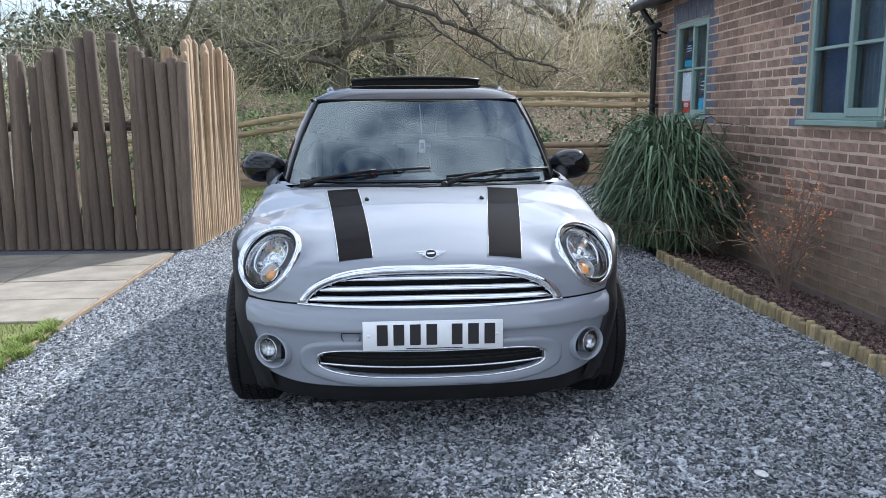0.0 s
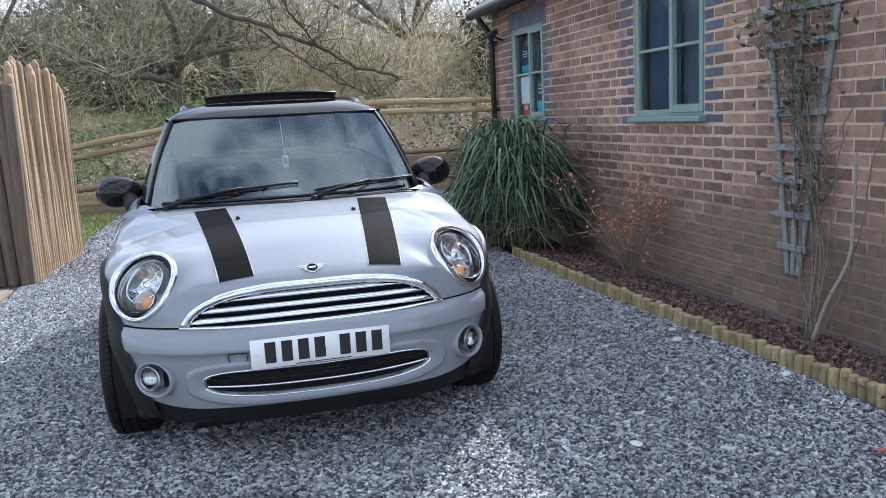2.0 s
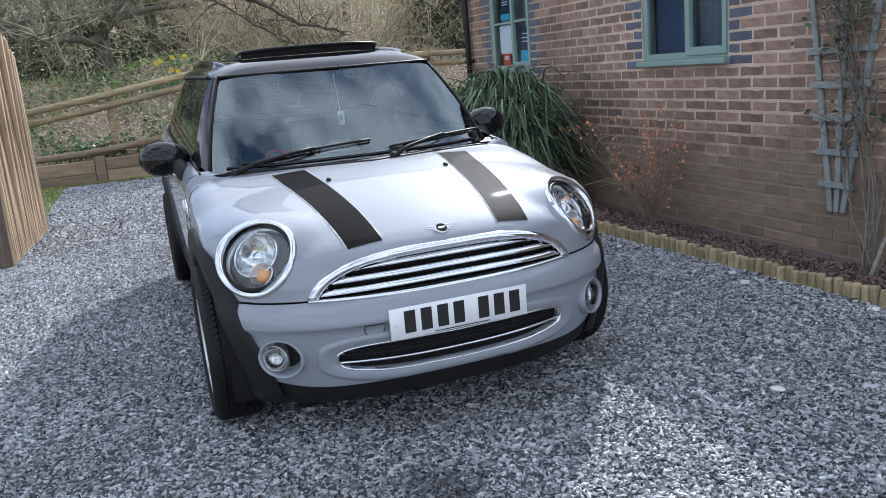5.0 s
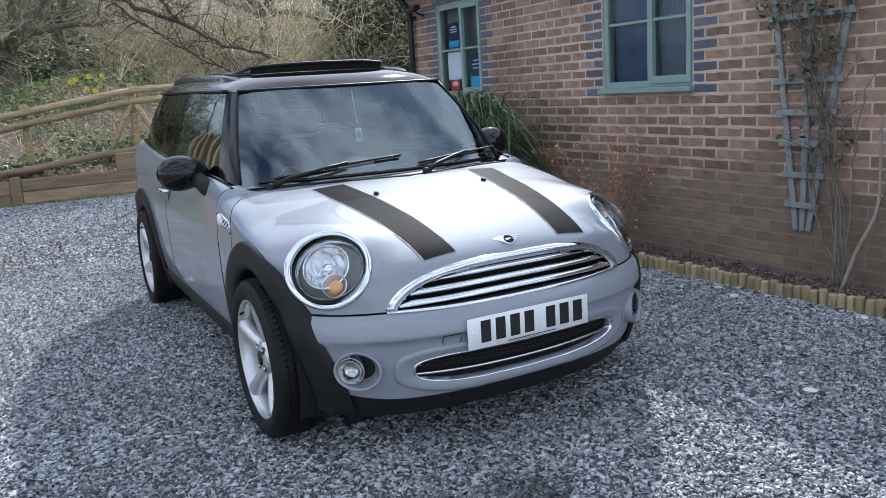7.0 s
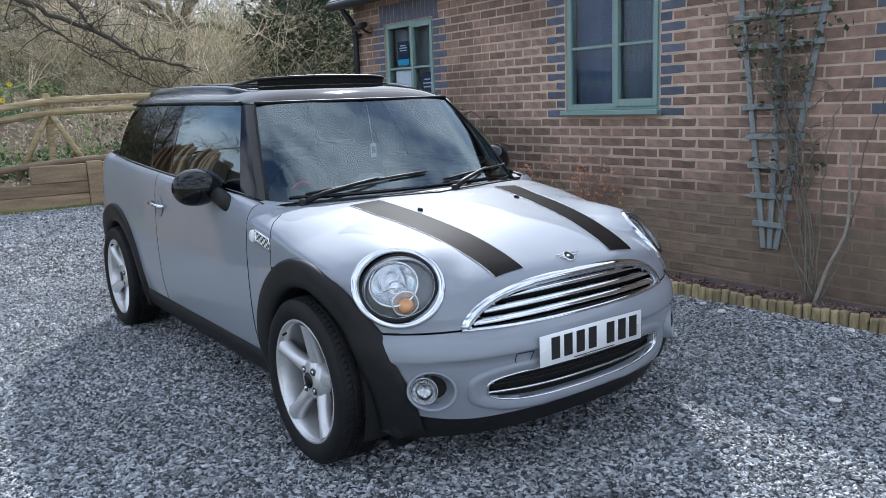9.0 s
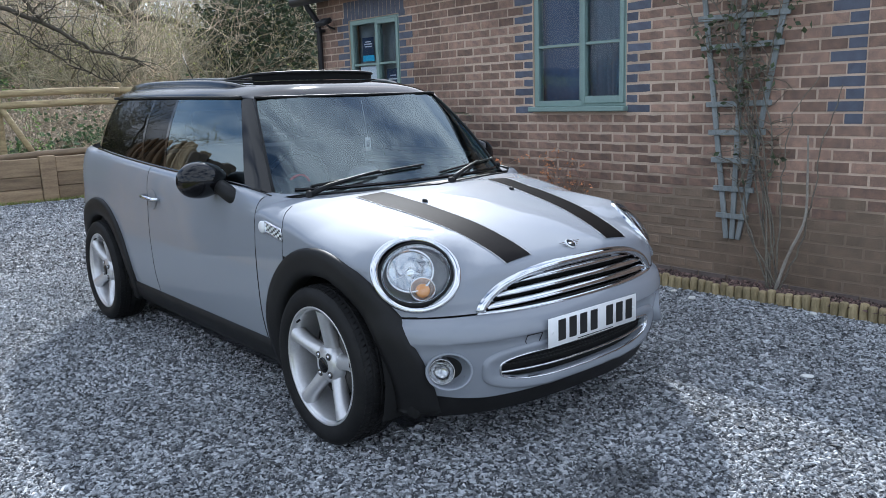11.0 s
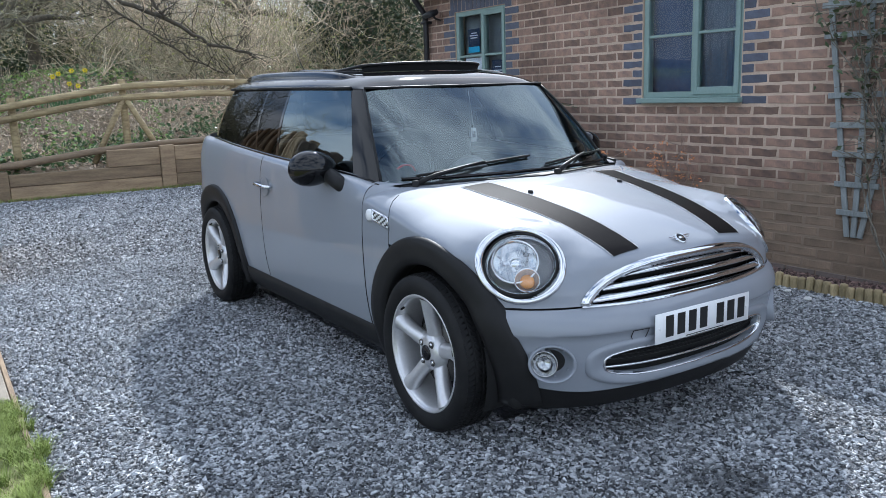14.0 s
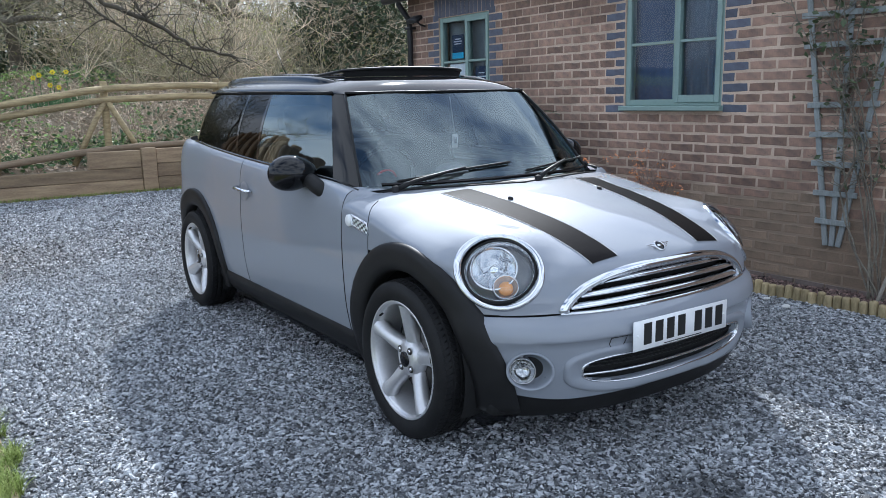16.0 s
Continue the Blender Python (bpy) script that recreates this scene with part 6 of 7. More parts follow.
for x0, x1 in ((-5.9, -3.71), (-3.70, -1.54)):
    sleeper(x0, x1, -0.05, 0.155)
    sleeper(x0, x1, 0.160, 0.345)
sleeper(-1.39, 0.655, -0.05, 0.185)
sleeper(-1.39, 0.655, 0.190, 0.360)
sleeper(-0.09, 0.655, 0.365, 0.615)
for x0, x1 in ((0.875, 2.4), (2.41, 4.4), (4.41, 6.5)):
    sleeper(x0, x1, -0.05, 0.20)
    sleeper(x0, x1, 0.205, 0.40)
    sleeper(x0, x1, 0.405, 0.625)
for x0, x1, h in ((0.66, 0.87, 0.645), (-1.535, -1.395, 0.40), (-3.75, -3.6, 0.36)):
    part("sleeper_post", box(x0, x1, 10.595, 10.70, -0.1, h, 0.008), SLEEPER, sleepers, smooth=False)
v, f = blades(2600, -3.6, 3.0, 10.50, 10.60, 0.04, 0.003, 0.0, 0.7)
tagged(from_arrays("verge_grass", v, f, GRASS), "thin fringe of grass along the sleepers", "grass", kind="stuff")

rail_fence = thing("rail_fence", "post and rail fence of round treated timber", "fence")
top_rail = curve_of((-5.5, 0.72), (-3.6, 0.93), (-2.38, 1.11), (-1.2, 1.29), (0.31, 1.52), (2.0, 1.555), (4.2, 1.51), (6.5, 1.50))
for x0, x1 in ((-5.5, -3.0), (-3.05, -1.15), (-1.25, 0.33), (0.27, 2.05), (2.0, 4.1), (4.05, 6.5)):
    for d in (0.0, -0.165):
        part("rail", tube([(x, 10.98 + 0.01 * math.sin(3 * x), top_rail(x) + d + 0.006 * math.sin(5 * x)) for x in span(x0, x1, 7)], [0.050, 0.052, 0.050, 0.053, 0.051, 0.052, 0.049], 10), RAIL, rail_fence)
for x in (-3.02, -1.20, 0.31, 2.02, 4.08):
    z0 = bank_height(x, 11.05)
    part("post", pole_mesh(0.055, top_rail(x) + 0.12 - z0 + 0.1, False), RAIL, rail_fence).matrix_basis = pose(x, 11.07, z0 - 0.1)
for s in (-1, 1):
    z0 = bank_height(0.31, 11.0)
    part("brace", tube([(0.31 + s * 0.03, 10.99, 1.33), (0.31 + s * 0.52, 10.97, bank_height(0.31 + s * 0.5, 10.97) + 0.02)], 0.043, 8), RAIL, rail_fence)
OLDLOG = material("old_brown_log", (0.28, 0.21, 0.14), 0.9, colour2=(0.17, 0.125, 0.08), scale=5, fine=40, stretch=(0.7, 6, 6), bump=0.5)
tagged(part("ground_log", tube([(x, 10.83, curve_of((-5, 0.36), (-1.6, 0.45), (0, 0.62), (1.5, 0.675), (6, 0.69))(x)) for x in span(-5, 6, 24)], 0.052, 9), OLDLOG), "long brown log lying along the foot of the bank", "log")

# ---- trellis and climbing rose ----
GREYWOOD = material("grey_weathered_trellis", (0.33, 0.36, 0.355), 0.85, colour2=(0.19, 0.205, 0.20), scale=6, fine=60, stretch=(5, 5, 0.8), bump=0.4, depth=0.002)
trellis = thing("trellis", "grey weathered fan trellis fixed to the brick wall", "trellis")
TX = WALL_X - 0.024
for i, f in enumerate((-1, 0, 1)):
    y0, y1 = 1.195 + 0.045 * f, 1.155 + 0.375 * f
    dy, dz = y1 - y0, 2.15
    m = box(-0.008, 0.008, -0.019, 0.019, 0, math.hypot(dy, dz), 0.002)
    part("upright", m, GREYWOOD, trellis, smooth=False).matrix_basis = pose(TX + 0.012, y0, 0.215, math.degrees(-math.atan2(dy, dz)), 0, 0)
for z in (0.385, 0.583, 0.786, 0.989, 1.19, 1.59, 1.79, 2.0):
    f = (z - 0.215) / 2.15
    c = 1.195 - 0.04 * f
    hw = 0.045 + 0.33 * f + 0.055
    part("rung", box(TX - 0.012, TX + 0.003, c - hw, c + hw, z - 0.019, z + 0.019, 0.002), GREYWOOD, trellis, smooth=False).matrix_basis = Matrix.Translation((0, c, z)) @ Matrix.Rotation(radians(rng.normal(0, 0.8)), 4, "X") @ Matrix.Translation((0, -c, -z))


def wander(p, d, n, step, bend, pull=Vector((0, 0, 0))):
    """A wandering line of n points from p in the direction d."""
    pts, d = [Vector(p)], Vector(d).normalized()
    for _ in range(n - 1):
        d = (d + Vector(rng.normal(0, bend, 3)) + pull).normalized()
        pts.append(pts[-1] + d * step)
    return pts


def sticks(paths, radii, sides=3):
    """Many thin tapering twigs as one set of arrays; paths N x K x 3."""
    P = np.asarray(paths, float)
    n, k, _ = P.shape
    R = np.asarray(radii, float)
    d = np.gradient(P, axis=1)
    d /= np.linalg.norm(d, axis=2, keepdims=True) + 1e-9
    ref = np.where(np.abs(d[..., 2:3]) > 0.9, [1.0, 0, 0], [0, 0, 1.0])
    u = np.cross(d, ref)
    u /= np.linalg.norm(u, axis=2, keepdims=True) + 1e-9
    w = np.cross(d, u)
    rows = [P + (u * math.cos(2 * math.pi * s / sides) + w * math.sin(2 * math.pi * s / sides)) * R[..., None] for s in range(sides)]
    v = np.stack(rows, 2).reshape(-1, 3)
    quads = []
    for a in range(k - 1):
        for s in range(sides):
            t = (s + 1) % sides
            quads.append((a * sides + s, a * sides + t, (a + 1) * sides + t, (a + 1) * sides + s))
    f = (np.array(quads)[None] + (k * sides) * np.arange(n)[:, None, None]).reshape(-1, 4)
    return v, f


def leaves(centres, size, flat=0.5, seed=3, shape=1.0):
    """Diamond leaves folded on the midrib, at given centres."""
    r = np.random.default_rng(seed)
    c = np.asarray(centres, float)
    n = len(c)
    s = size * r.uniform(0.6, 1.3, n)
    d = r.normal(0, 1, (n, 3))
    d[:, 2] *= flat
    d /= np.linalg.norm(d, axis=1, keepdims=True)
    q = np.cross(d, r.normal(0, 1, (n, 3)))
    q /= np.linalg.norm(q, axis=1, keepdims=True) + 1e-9
    up = np.cross(d, q)
    s = s[:, None]
    pts = [c - d * s * 0.5 * shape, c + q * s * 0.32 + up * s * 0.10, c + d * s * 0.55 * shape, c - q * s * 0.32 + up * s * 0.10]
    v = np.stack(pts, 1).reshape(-1, 3)
    f = (np.array([(0, 1, 2), (0, 2, 3)])[None] + 4 * np.arange(n)[:, None, None]).reshape(-1, 3)
    return v, f


CANE = material("rose_cane", (0.095, 0.078, 0.060), 0.8, colour2=(0.24, 0.22, 0.17), scale=9, fine=70, bump=0.4)
PALECANE = material("pale_cane", (0.36, 0.34, 0.29), 0.85, colour2=(0.22, 0.19, 0.15), scale=9, fine=70, bump=0.4)
ROSELEAF = material("rose_leaf", (0.045, 0.075, 0.03), 0.6, colour2=(0.09, 0.11, 0.05), scale=30, fine=60, island=0.4)
rose = thing("climbing_rose", "half-bare climbing rose with a few dull green leaves on the trellis", "climbing rose")
canes = [((2.75, 0.74, -0.07), (2.93, 0.93, 0.42), (2.95, 0.90, 0.92), (2.93, 1.02, 1.40), (2.94, 1.28, 1.75), (2.95, 1.50, 2.2)),
         ((2.75, 0.76, -0.07), (2.92, 1.02, 0.30), (2.94, 1.12, 0.80), (2.93, 1.15, 1.30), (2.93, 1.05, 1.80), (2.94, 1.0, 2.3)),
         ((2.76, 0.72, -0.07), (2.90, 0.86, 0.35), (2.92, 0.99, 0.80), (2.92, 1.20, 1.30), (2.92, 1.42, 1.62), (2.93, 1.64, 2.05)),
         ((2.76, 0.75, -0.07), (2.93, 0.97, 0.50), (2.94, 1.06, 1.00), (2.93, 0.95, 1.45), (2.94, 0.86, 1.90), (2.94, 0.80, 2.3)),
         ((2.74, 0.70, -0.07), (2.86, 0.62, 0.30), (2.92, 0.58, 0.62), (2.95, 0.55, 0.95), (2.96, 0.50, 1.15), (2.96, 0.44, 1.30)),
         ((2.75, 0.73, -0.07), (2.88, 0.78, 0.40), (2.93, 0.80, 0.85), (2.95, 0.74, 1.15), (2.95, 0.66, 1.28), (2.96, 0.60, 1.36))]
for i in range(3):
    top = rng.uniform(0.90, 1.52)
    y1, y2 = 0.97 + rng.normal(0, 0.10), 1.10 + rng.normal(0, 0.14)
    canes.append(((2.75, 0.74 + rng.normal(0, 0.03), -0.07), (2.92, y1, rng.uniform(0.35, 0.6)), (2.93, y2, rng.uniform(0.9, 1.15)), (2.92, (y2 + top) / 2 + rng.normal(0, 0.08), rng.uniform(1.45, 1.65)), (2.93, top, rng.uniform(2.0, 2.35))))
for i, c in enumerate(canes):
    pts = blend(c, 22)
    pts = [p + Vector((rng.normal(0, 0.004), rng.normal(0, 0.008), 0)) for p in pts]
    part("cane", tube(pts, [0.0068 - 0.004 * t / 21 for t in range(22)], 6), CANE, rose)
part("pale_stem", tube(blend(((2.745, 0.735, -0.08), (2.80, 0.68, 0.18), (2.87, 0.61, 0.42), (2.90, 0.62, 0.70), (2.92, 0.64, 0.98)), 14), [0.014, 0.013, 0.012, 0.0115, 0.011, 0.0105, 0.010, 0.0095, 0.009, 0.0085, 0.008, 0.0075, 0.007, 0.006], 8), PALECANE, rose, "pale bare stem")
tw, rr, lc = [], [], []
for i in range(190):
    c = (canes[:4] + canes[6:])[i % 7]
    p = blend(c, 22)[int(rng.integers(7, 21))]
    path = wander(p, (rng.normal(-0.2, 0.3), rng.normal(0, 1), rng.uniform(0.1, 1)), 6, 0.05, 0.3)
    for q in path:
        q.x = min(q.x, 2.985)
    tw.append([tuple(q) for q in path])
    rr.append([0.004, 0.0035, 0.003, 0.0025, 0.002, 0.0012])
    for q in path[2:]:
        if rng.uniform() < 0.10 + 0.22 * (q.z > 1.25) + 0.12 * (q.z > 1.7):
            lc.append((min(2.97, q.x + rng.normal(0, 0.02)), q.y + rng.normal(0, 0.02), q.z + rng.normal(0, 0.02)))
v, f = sticks(tw, rr)
tagged(from_arrays("twig_tangle", v, f, CANE, rose), kind="stuff")
v, f = leaves(lc + [(2.94 + rng.normal(0, 0.02), 1.18 + rng.normal(0, 0.13), rng.uniform(1.15, 1.75)) for _ in range(24)] + [(2.93 + rng.normal(0, 0.025), 0.98 + rng.normal(0, 0.16), rng.uniform(1.55, 2.3)) for _ in range(70)], 0.050)
tagged(from_arrays("rose_leaves", v, f, ROSELEAF, rose), kind="stuff")

# ---- dry orange-leaved shrub ----
DRYLEAF = material("dry_orange_leaf", (0.78, 0.33, 0.13), 0.8, colour2=(0.58, 0.23, 0.10), scale=30, fine=60, island=0.4)
TWIG = material("shrub_twig", (0.20, 0.145, 0.12), 0.85, colour2=(0.30, 0.22, 0.17), scale=9, fine=60)
shrub = thing("dry_shrub", "small bare shrub with clusters of dry orange leaves in the bed", "shrub")
tw, rr, lc = [], [], []
for i in range(16):
    a = rng.uniform(0, 2 * math.pi)
    main = wander((2.68 + 0.02 * math.cos(a), 2.66 + 0.02 * math.sin(a), -0.06), (0.30 * math.cos(a) - 0.02, 0.42 * math.sin(a), 1), 8, rng.uniform(0.07, 0.13), 0.10)
    tw.append([tuple(q) for q in main])
    rr.append([0.008 - 0.0008 * k for k in range(8)])
    for j in range(10):
        q = main[int(rng.integers(2, 8))]
        path = wander(q, (rng.normal(0, 0.5), rng.normal(0, 0.7), rng.uniform(0.3, 1)), 8, 0.035, 0.2)
        tw.append([tuple(k) for k in path])
        rr.append([0.003 - 0.00025 * k for k in range(8)])
        for k in path[3:]:
            if rng.uniform() < (0.70 if k.y > 2.72 and 0.3 < k.z < 0.8 else 0.10):
                lc.append(k + Vector(rng.normal(0, 0.012, 3)))
v, f = sticks([[(min(x, 2.985), y, z) for x, y, z in s] for s in tw], rr)
tagged(from_arrays("branch_tangle", v, f, TWIG, shrub), kind="stuff")
v, f = leaves([(min(p[0] + rng.normal(0, 0.012), 2.98), p[1] + rng.normal(0, 0.012), p[2] + rng.normal(0, 0.012)) for p in lc for _ in range(4)], 0.022)
tagged(from_arrays("shrub_leaves", v, f, DRYLEAF, shrub), kind="stuff")

# ---- clump of strap leaves ----
STRAP = material("dark_strap_leaf", (0.065, 0.11, 0.055), 0.34, colour2=(0.155, 0.22, 0.12), scale=12, fine=60, island=0.7)
clump = thing("strap_leaf_clump", "large clump of dark green arching strap leaves beside the wall", "plant")
vv, ff, o = [], [], 0
for i in range(2700):
    a = rng.uniform(0, 2 * math.pi)
    r0 = abs(rng.normal(0, 0.15))
    wide = rng.uniform(0, 1)
    if i % 3:
        H = 1.22 * (1 - 0.45 * wide**1.4) * rng.uniform(0.68, 1.02)
        reach, drop = rng.uniform(0.08, 0.30) + 0.36 * wide, rng.uniform(-0.15, 1.4)
    else:
        H = rng.uniform(0.30, 0.75)
        reach, drop = rng.uniform(0.25, 0.62), rng.uniform(0.5, 1.9)
    curl = rng.normal(0, 0.24)
    px, py = 2.36 + r0 * math.cos(a) * 0.9, 4.42 + r0 * 1.5 * math.sin(a)
    b = a + rng.normal(0, 0.9)
    dx, dy = math.cos(b), math.sin(b)
    wdt = rng.uniform(0.007, 0.013)
    pts = []
    for t in np.linspace(0, 1, 7):
        out = reach * (0.45 * t + 0.55 * t * t)
        hz = 0.03 + H * (1 - ((t - 0.60) / 0.60) ** 2 * (1 if t < 0.60 else drop * 1.1))
        pts.append((px + dx * out - dy * curl * t * t, py + dy * out + dx * curl * t * t, max(0.03, hz)))
    for k, (x, y, z) in enumerate(pts):
        ww = wdt * (0.7, 1, 1, 0.95, 0.8, 0.55, 0.08)[k]
        x = min(x, 2.985)
        vv += [(x - dy * ww, y + dx * ww, z + 0.003), (x, y, z - 0.002), (x + dy * ww, y - dx * ww, z + 0.003)]
    for k in range(6):
        for s in range(2):
            ff.append((o + 3 * k + s, o + 3 * k + s + 1, o + 3 * k + s + 4, o + 3 * k + s + 3))
    o += 21
tagged(from_arrays("strap_leaves", np.array(vv), np.array(ff), STRAP, clump, smooth=True), kind="stuff")
dry = material("dry_strap_leaf", (0.24, 0.19, 0.11), 0.8, colour2=(0.16, 0.12, 0.07), scale=12, fine=50, island=0.3)
tw = [[tuple(q) for q in wander((2.36 + rng.normal(0, 0.25), 4.3 + rng.normal(0, 0.45), 0.25), (rng.normal(0, 1), rng.normal(-0.6, 1), 0.5), 7, 0.11, 0.12, Vector((0, 0, -0.14)))] for _ in range(90)]
v, f = sticks([[(min(x, 2.985), y, max(0.03, z)) for x, y, z in s] for s in tw], [[0.004, 0.004, 0.004, 0.0035, 0.003, 0.0025, 0.001]] * 90)
tagged(from_arrays("dead_foliage", v, f, dry, clump), kind="stuff")
# ---- trees, thicket and undergrowth behind ----
BARKM = material("tree_bark", (0.20, 0.178, 0.135), 0.9, colour2=(0.075, 0.066, 0.05), scale=5, fine=35, stretch=(3, 3, 0.7), bump=0.8, depth=0.01)
BRANCH = material("bare_branch", (0.42, 0.39, 0.27), 0.85, colour2=(0.13, 0.12, 0.08), scale=5, fine=40, island=0.7)
PALETWIG = material("pale_dead_stems", (0.86, 0.76, 0.58), 0.9, colour2=(0.46, 0.36, 0.25), scale=5, fine=40, island=0.5)
OLIVETWIG = material("olive_twigs", (0.58, 0.53, 0.36), 0.9, colour2=(0.20, 0.18, 0.12), scale=5, fine=40, island=0.6)
MOSSLEAF = material("yellow_green_buds", (0.60, 0.60, 0.20), 0.8, colour2=(0.28, 0.32, 0.10), scale=9, fine=50, island=0.4)
IVY = material("ivy_leaf", (0.06, 0.12, 0.045), 0.35, colour2=(0.14, 0.22, 0.09), scale=12, fine=60, island=0.45)
LITTER = material("dead_leaf", (0.55, 0.43, 0.32), 0.9, colour2=(0.80, 0.68, 0.55), scale=9, fine=60, island=0.45)
EVERGREEN = material("evergreen_leaf", (0.035, 0.055, 0.028), 0.6, colour2=(0.06, 0.09, 0.04), scale=8, fine=40, island=0.4)


def twigs_from(bases, n, step, k, spread, bend, r0, pull=(0, 0, 0.03)):
    """n wandering twigs from each base point; arrays of paths and radii."""
    B = np.repeat(np.asarray(bases, float), n, 0)
    N = len(B)
    d = rng.normal(0, spread, (N, 3)) + np.array([0, 0, 0.55])
    d /= np.linalg.norm(d, axis=1, keepdims=True)
    P = [B]
    st = step * rng.uniform(0.6, 1.4, (N, 1))
    for _ in range(k - 1):
        d = d + rng.normal(0, bend, (N, 3)) + np.array(pull)
        d /= np.linalg.norm(d, axis=1, keepdims=True)
        P.append(P[-1] + d * st)
    P = np.stack(P, 1)
    R = r0 * rng.uniform(0.6, 1.3, (N, 1)) * np.linspace(1, 0.25, k)[None]
    return P, R


def bare_tree(name, label, x, y, r, h, limbs, reach, seed_dirs=None, bud=0):
    z0 = bank_height(x, y)
    tree = thing(name, label, "tree")
    lean = rng.normal(0, 0.05, 2)
    trunk = [Vector((x + lean[0] * t * h, y + lean[1] * t * h, z0 - 0.1 + h * t)) for t in span(0, 1, 7)]
    part("trunk", tube(trunk, [r * 1.35, r * 1.08, r, r * 0.95, r * 0.92, r * 0.9, r * 0.8], 14), BARKM, tree)
    starts = []
    for i in range(limbs):
        a = 2 * math.pi * i / limbs + rng.normal(0, 0.3)
        t = rng.uniform(0.82, 1.0)
        p = trunk[0].lerp(trunk[-1], t)
        pts = wander(p, (math.cos(a), math.sin(a), rng.uniform(0.15, 1.0)), 12, reach / 11, 0.16, Vector((0, 0, -0.02)))
        part("limb", tube(pts, [max(0.012, r * 0.55 * (1 - 0.085 * k)) for k in range(12)], 8), BARKM, tree)
        starts += [tuple(q) for q in pts[2:]]
    p1, r1 = twigs_from(starts, 4, 0.20, 7, 0.8, 0.25, 0.014, (0, 0, 0.0))
    s2 = p1[:, 2:, :].reshape(-1, 3)
    s2 = s2[rng.permutation(len(s2))[: min(len(s2), 680)]]
    p2, r2 = twigs_from(s2, 3, 0.12, 6, 0.9, 0.34, 0.0065, (0, 0, 0.0))
    v, f = sticks(p1, r1)
    v2, f2 = sticks(p2, r2)
    v, f = np.concatenate([v, v2]), np.concatenate([f, f2 + len(v)])
    tagged(from_arrays("crown", v, f, BRANCH, tree), kind="stuff")
    if bud:
        c = p2[:, 3:, :].reshape(-1, 3)
        c = c[rng.permutation(len(c))[:bud]]
        v, f = leaves(c, 0.042)
        tagged(from_arrays("bud_scatter", v, f, MOSSLEAF, tree), kind="stuff")
    return tree


bare_tree("bare_tree", "old bare tree with a stout forked trunk on the bank", -1.24, 14.4, 0.18, 0.95, 9, 3.4, bud=2400)
bare_tree("bare_tree", "slim bare tree behind the rail fence", -0.08, 17.0, 0.13, 1.6, 7, 3.2, bud=1500)
bare_tree("bare_tree", "spreading bare tree with long low branches", 4.2, 16.5, 0.15, 1.5, 8, 4.0, bud=1800)
bare_tree("bare_tree", "bare tree behind the palisade fence", -5.2, 15.0, 0.15, 1.3, 8, 3.6, bud=2200)
bare_tree("bare_tree", "bare tree deep in the thicket", 1.9, 19.5, 0.14, 1.7, 7, 3.4, bud=1300)
# long bough reaching across
DARKBARK = material("dark_bark", (0.11, 0.095, 0.07), 0.9, colour2=(0.05, 0.045, 0.035), scale=6, fine=50, bump=0.7, depth=0.006)
bough = thing("fallen_bough", "long dark bough arching across the thicket", "branch")
pts = blend(((-0.9, 13.2, 3.75), (0.28, 13.0, 3.22), (0.93, 13.0, 2.98), (1.73, 13.0, 2.61), (2.48, 13.0, 2.24), (3.15, 13.0, 2.06)), 26)
pts = [q + Vector((0.03 * math.sin(2.1 * i), 0.05 * math.sin(1.3 * i), 0.03 * math.sin(0.9 * i) + 0.022 * math.sin(2.7 * i))) for i, q in enumerate(pts)]
part("bough", tube(pts, [0.056 - 0.0014 * i for i in range(26)], 8), DARKBARK, bough)
low = blend(((0.5, 13.1, 3.05), (0.85, 13.0, 2.76), (1.56, 13.0, 2.26), (2.27, 12.95, 1.85), (2.7, 12.9, 1.72)), 16)
part("side_branch", tube([q + Vector((0.02 * math.sin(2.3 * i), 0, 0.02 * math.sin(1.7 * i))) for i, q in enumerate(low)], [0.022 - 0.0009 * i for i in range(16)], 7), DARKBARK, bough)
up = blend(((1.55, 13.0, 2.70), (1.38, 13.05, 3.0), (1.10, 13.1, 3.35), (0.95, 13.1, 3.8)), 12)
part("side_branch", tube([q + Vector((0.02 * math.sin(2.3 * i), 0, 0)) for i, q in enumerate(up)], [0.028 - 0.0012 * i for i in range(12)], 7), DARKBARK, bough)
p, r = twigs_from([tuple(q) for q in pts[3:] + low + up], 3, 0.13, 8, 0.8, 0.25, 0.010, (0, 0, -0.02))
v, f = sticks(p, r)
tagged(from_arrays("twig_tangle", v, f, DARKBARK, bough), kind="stuff")


def thicket(name, label, mat, count, x0, x1, y0, y1, per, step, k, r0, spread=0.55, zlift=0.0, bend=0.2):
    bx, by = rng.uniform(x0, x1, count), rng.uniform(y0, y1, count)
    base = [(x, y, bank_height(x, y) + zlift * rng.uniform(0, 1)) for x, y in zip(bx, by)]
    p, r = twigs_from(base, per, step, k, spread, bend, r0, (0, 0, 0.02))
    v, f = sticks(p, r)
    return tagged(from_arrays(name, v, f, mat), label, "thicket", kind="stuff"), p


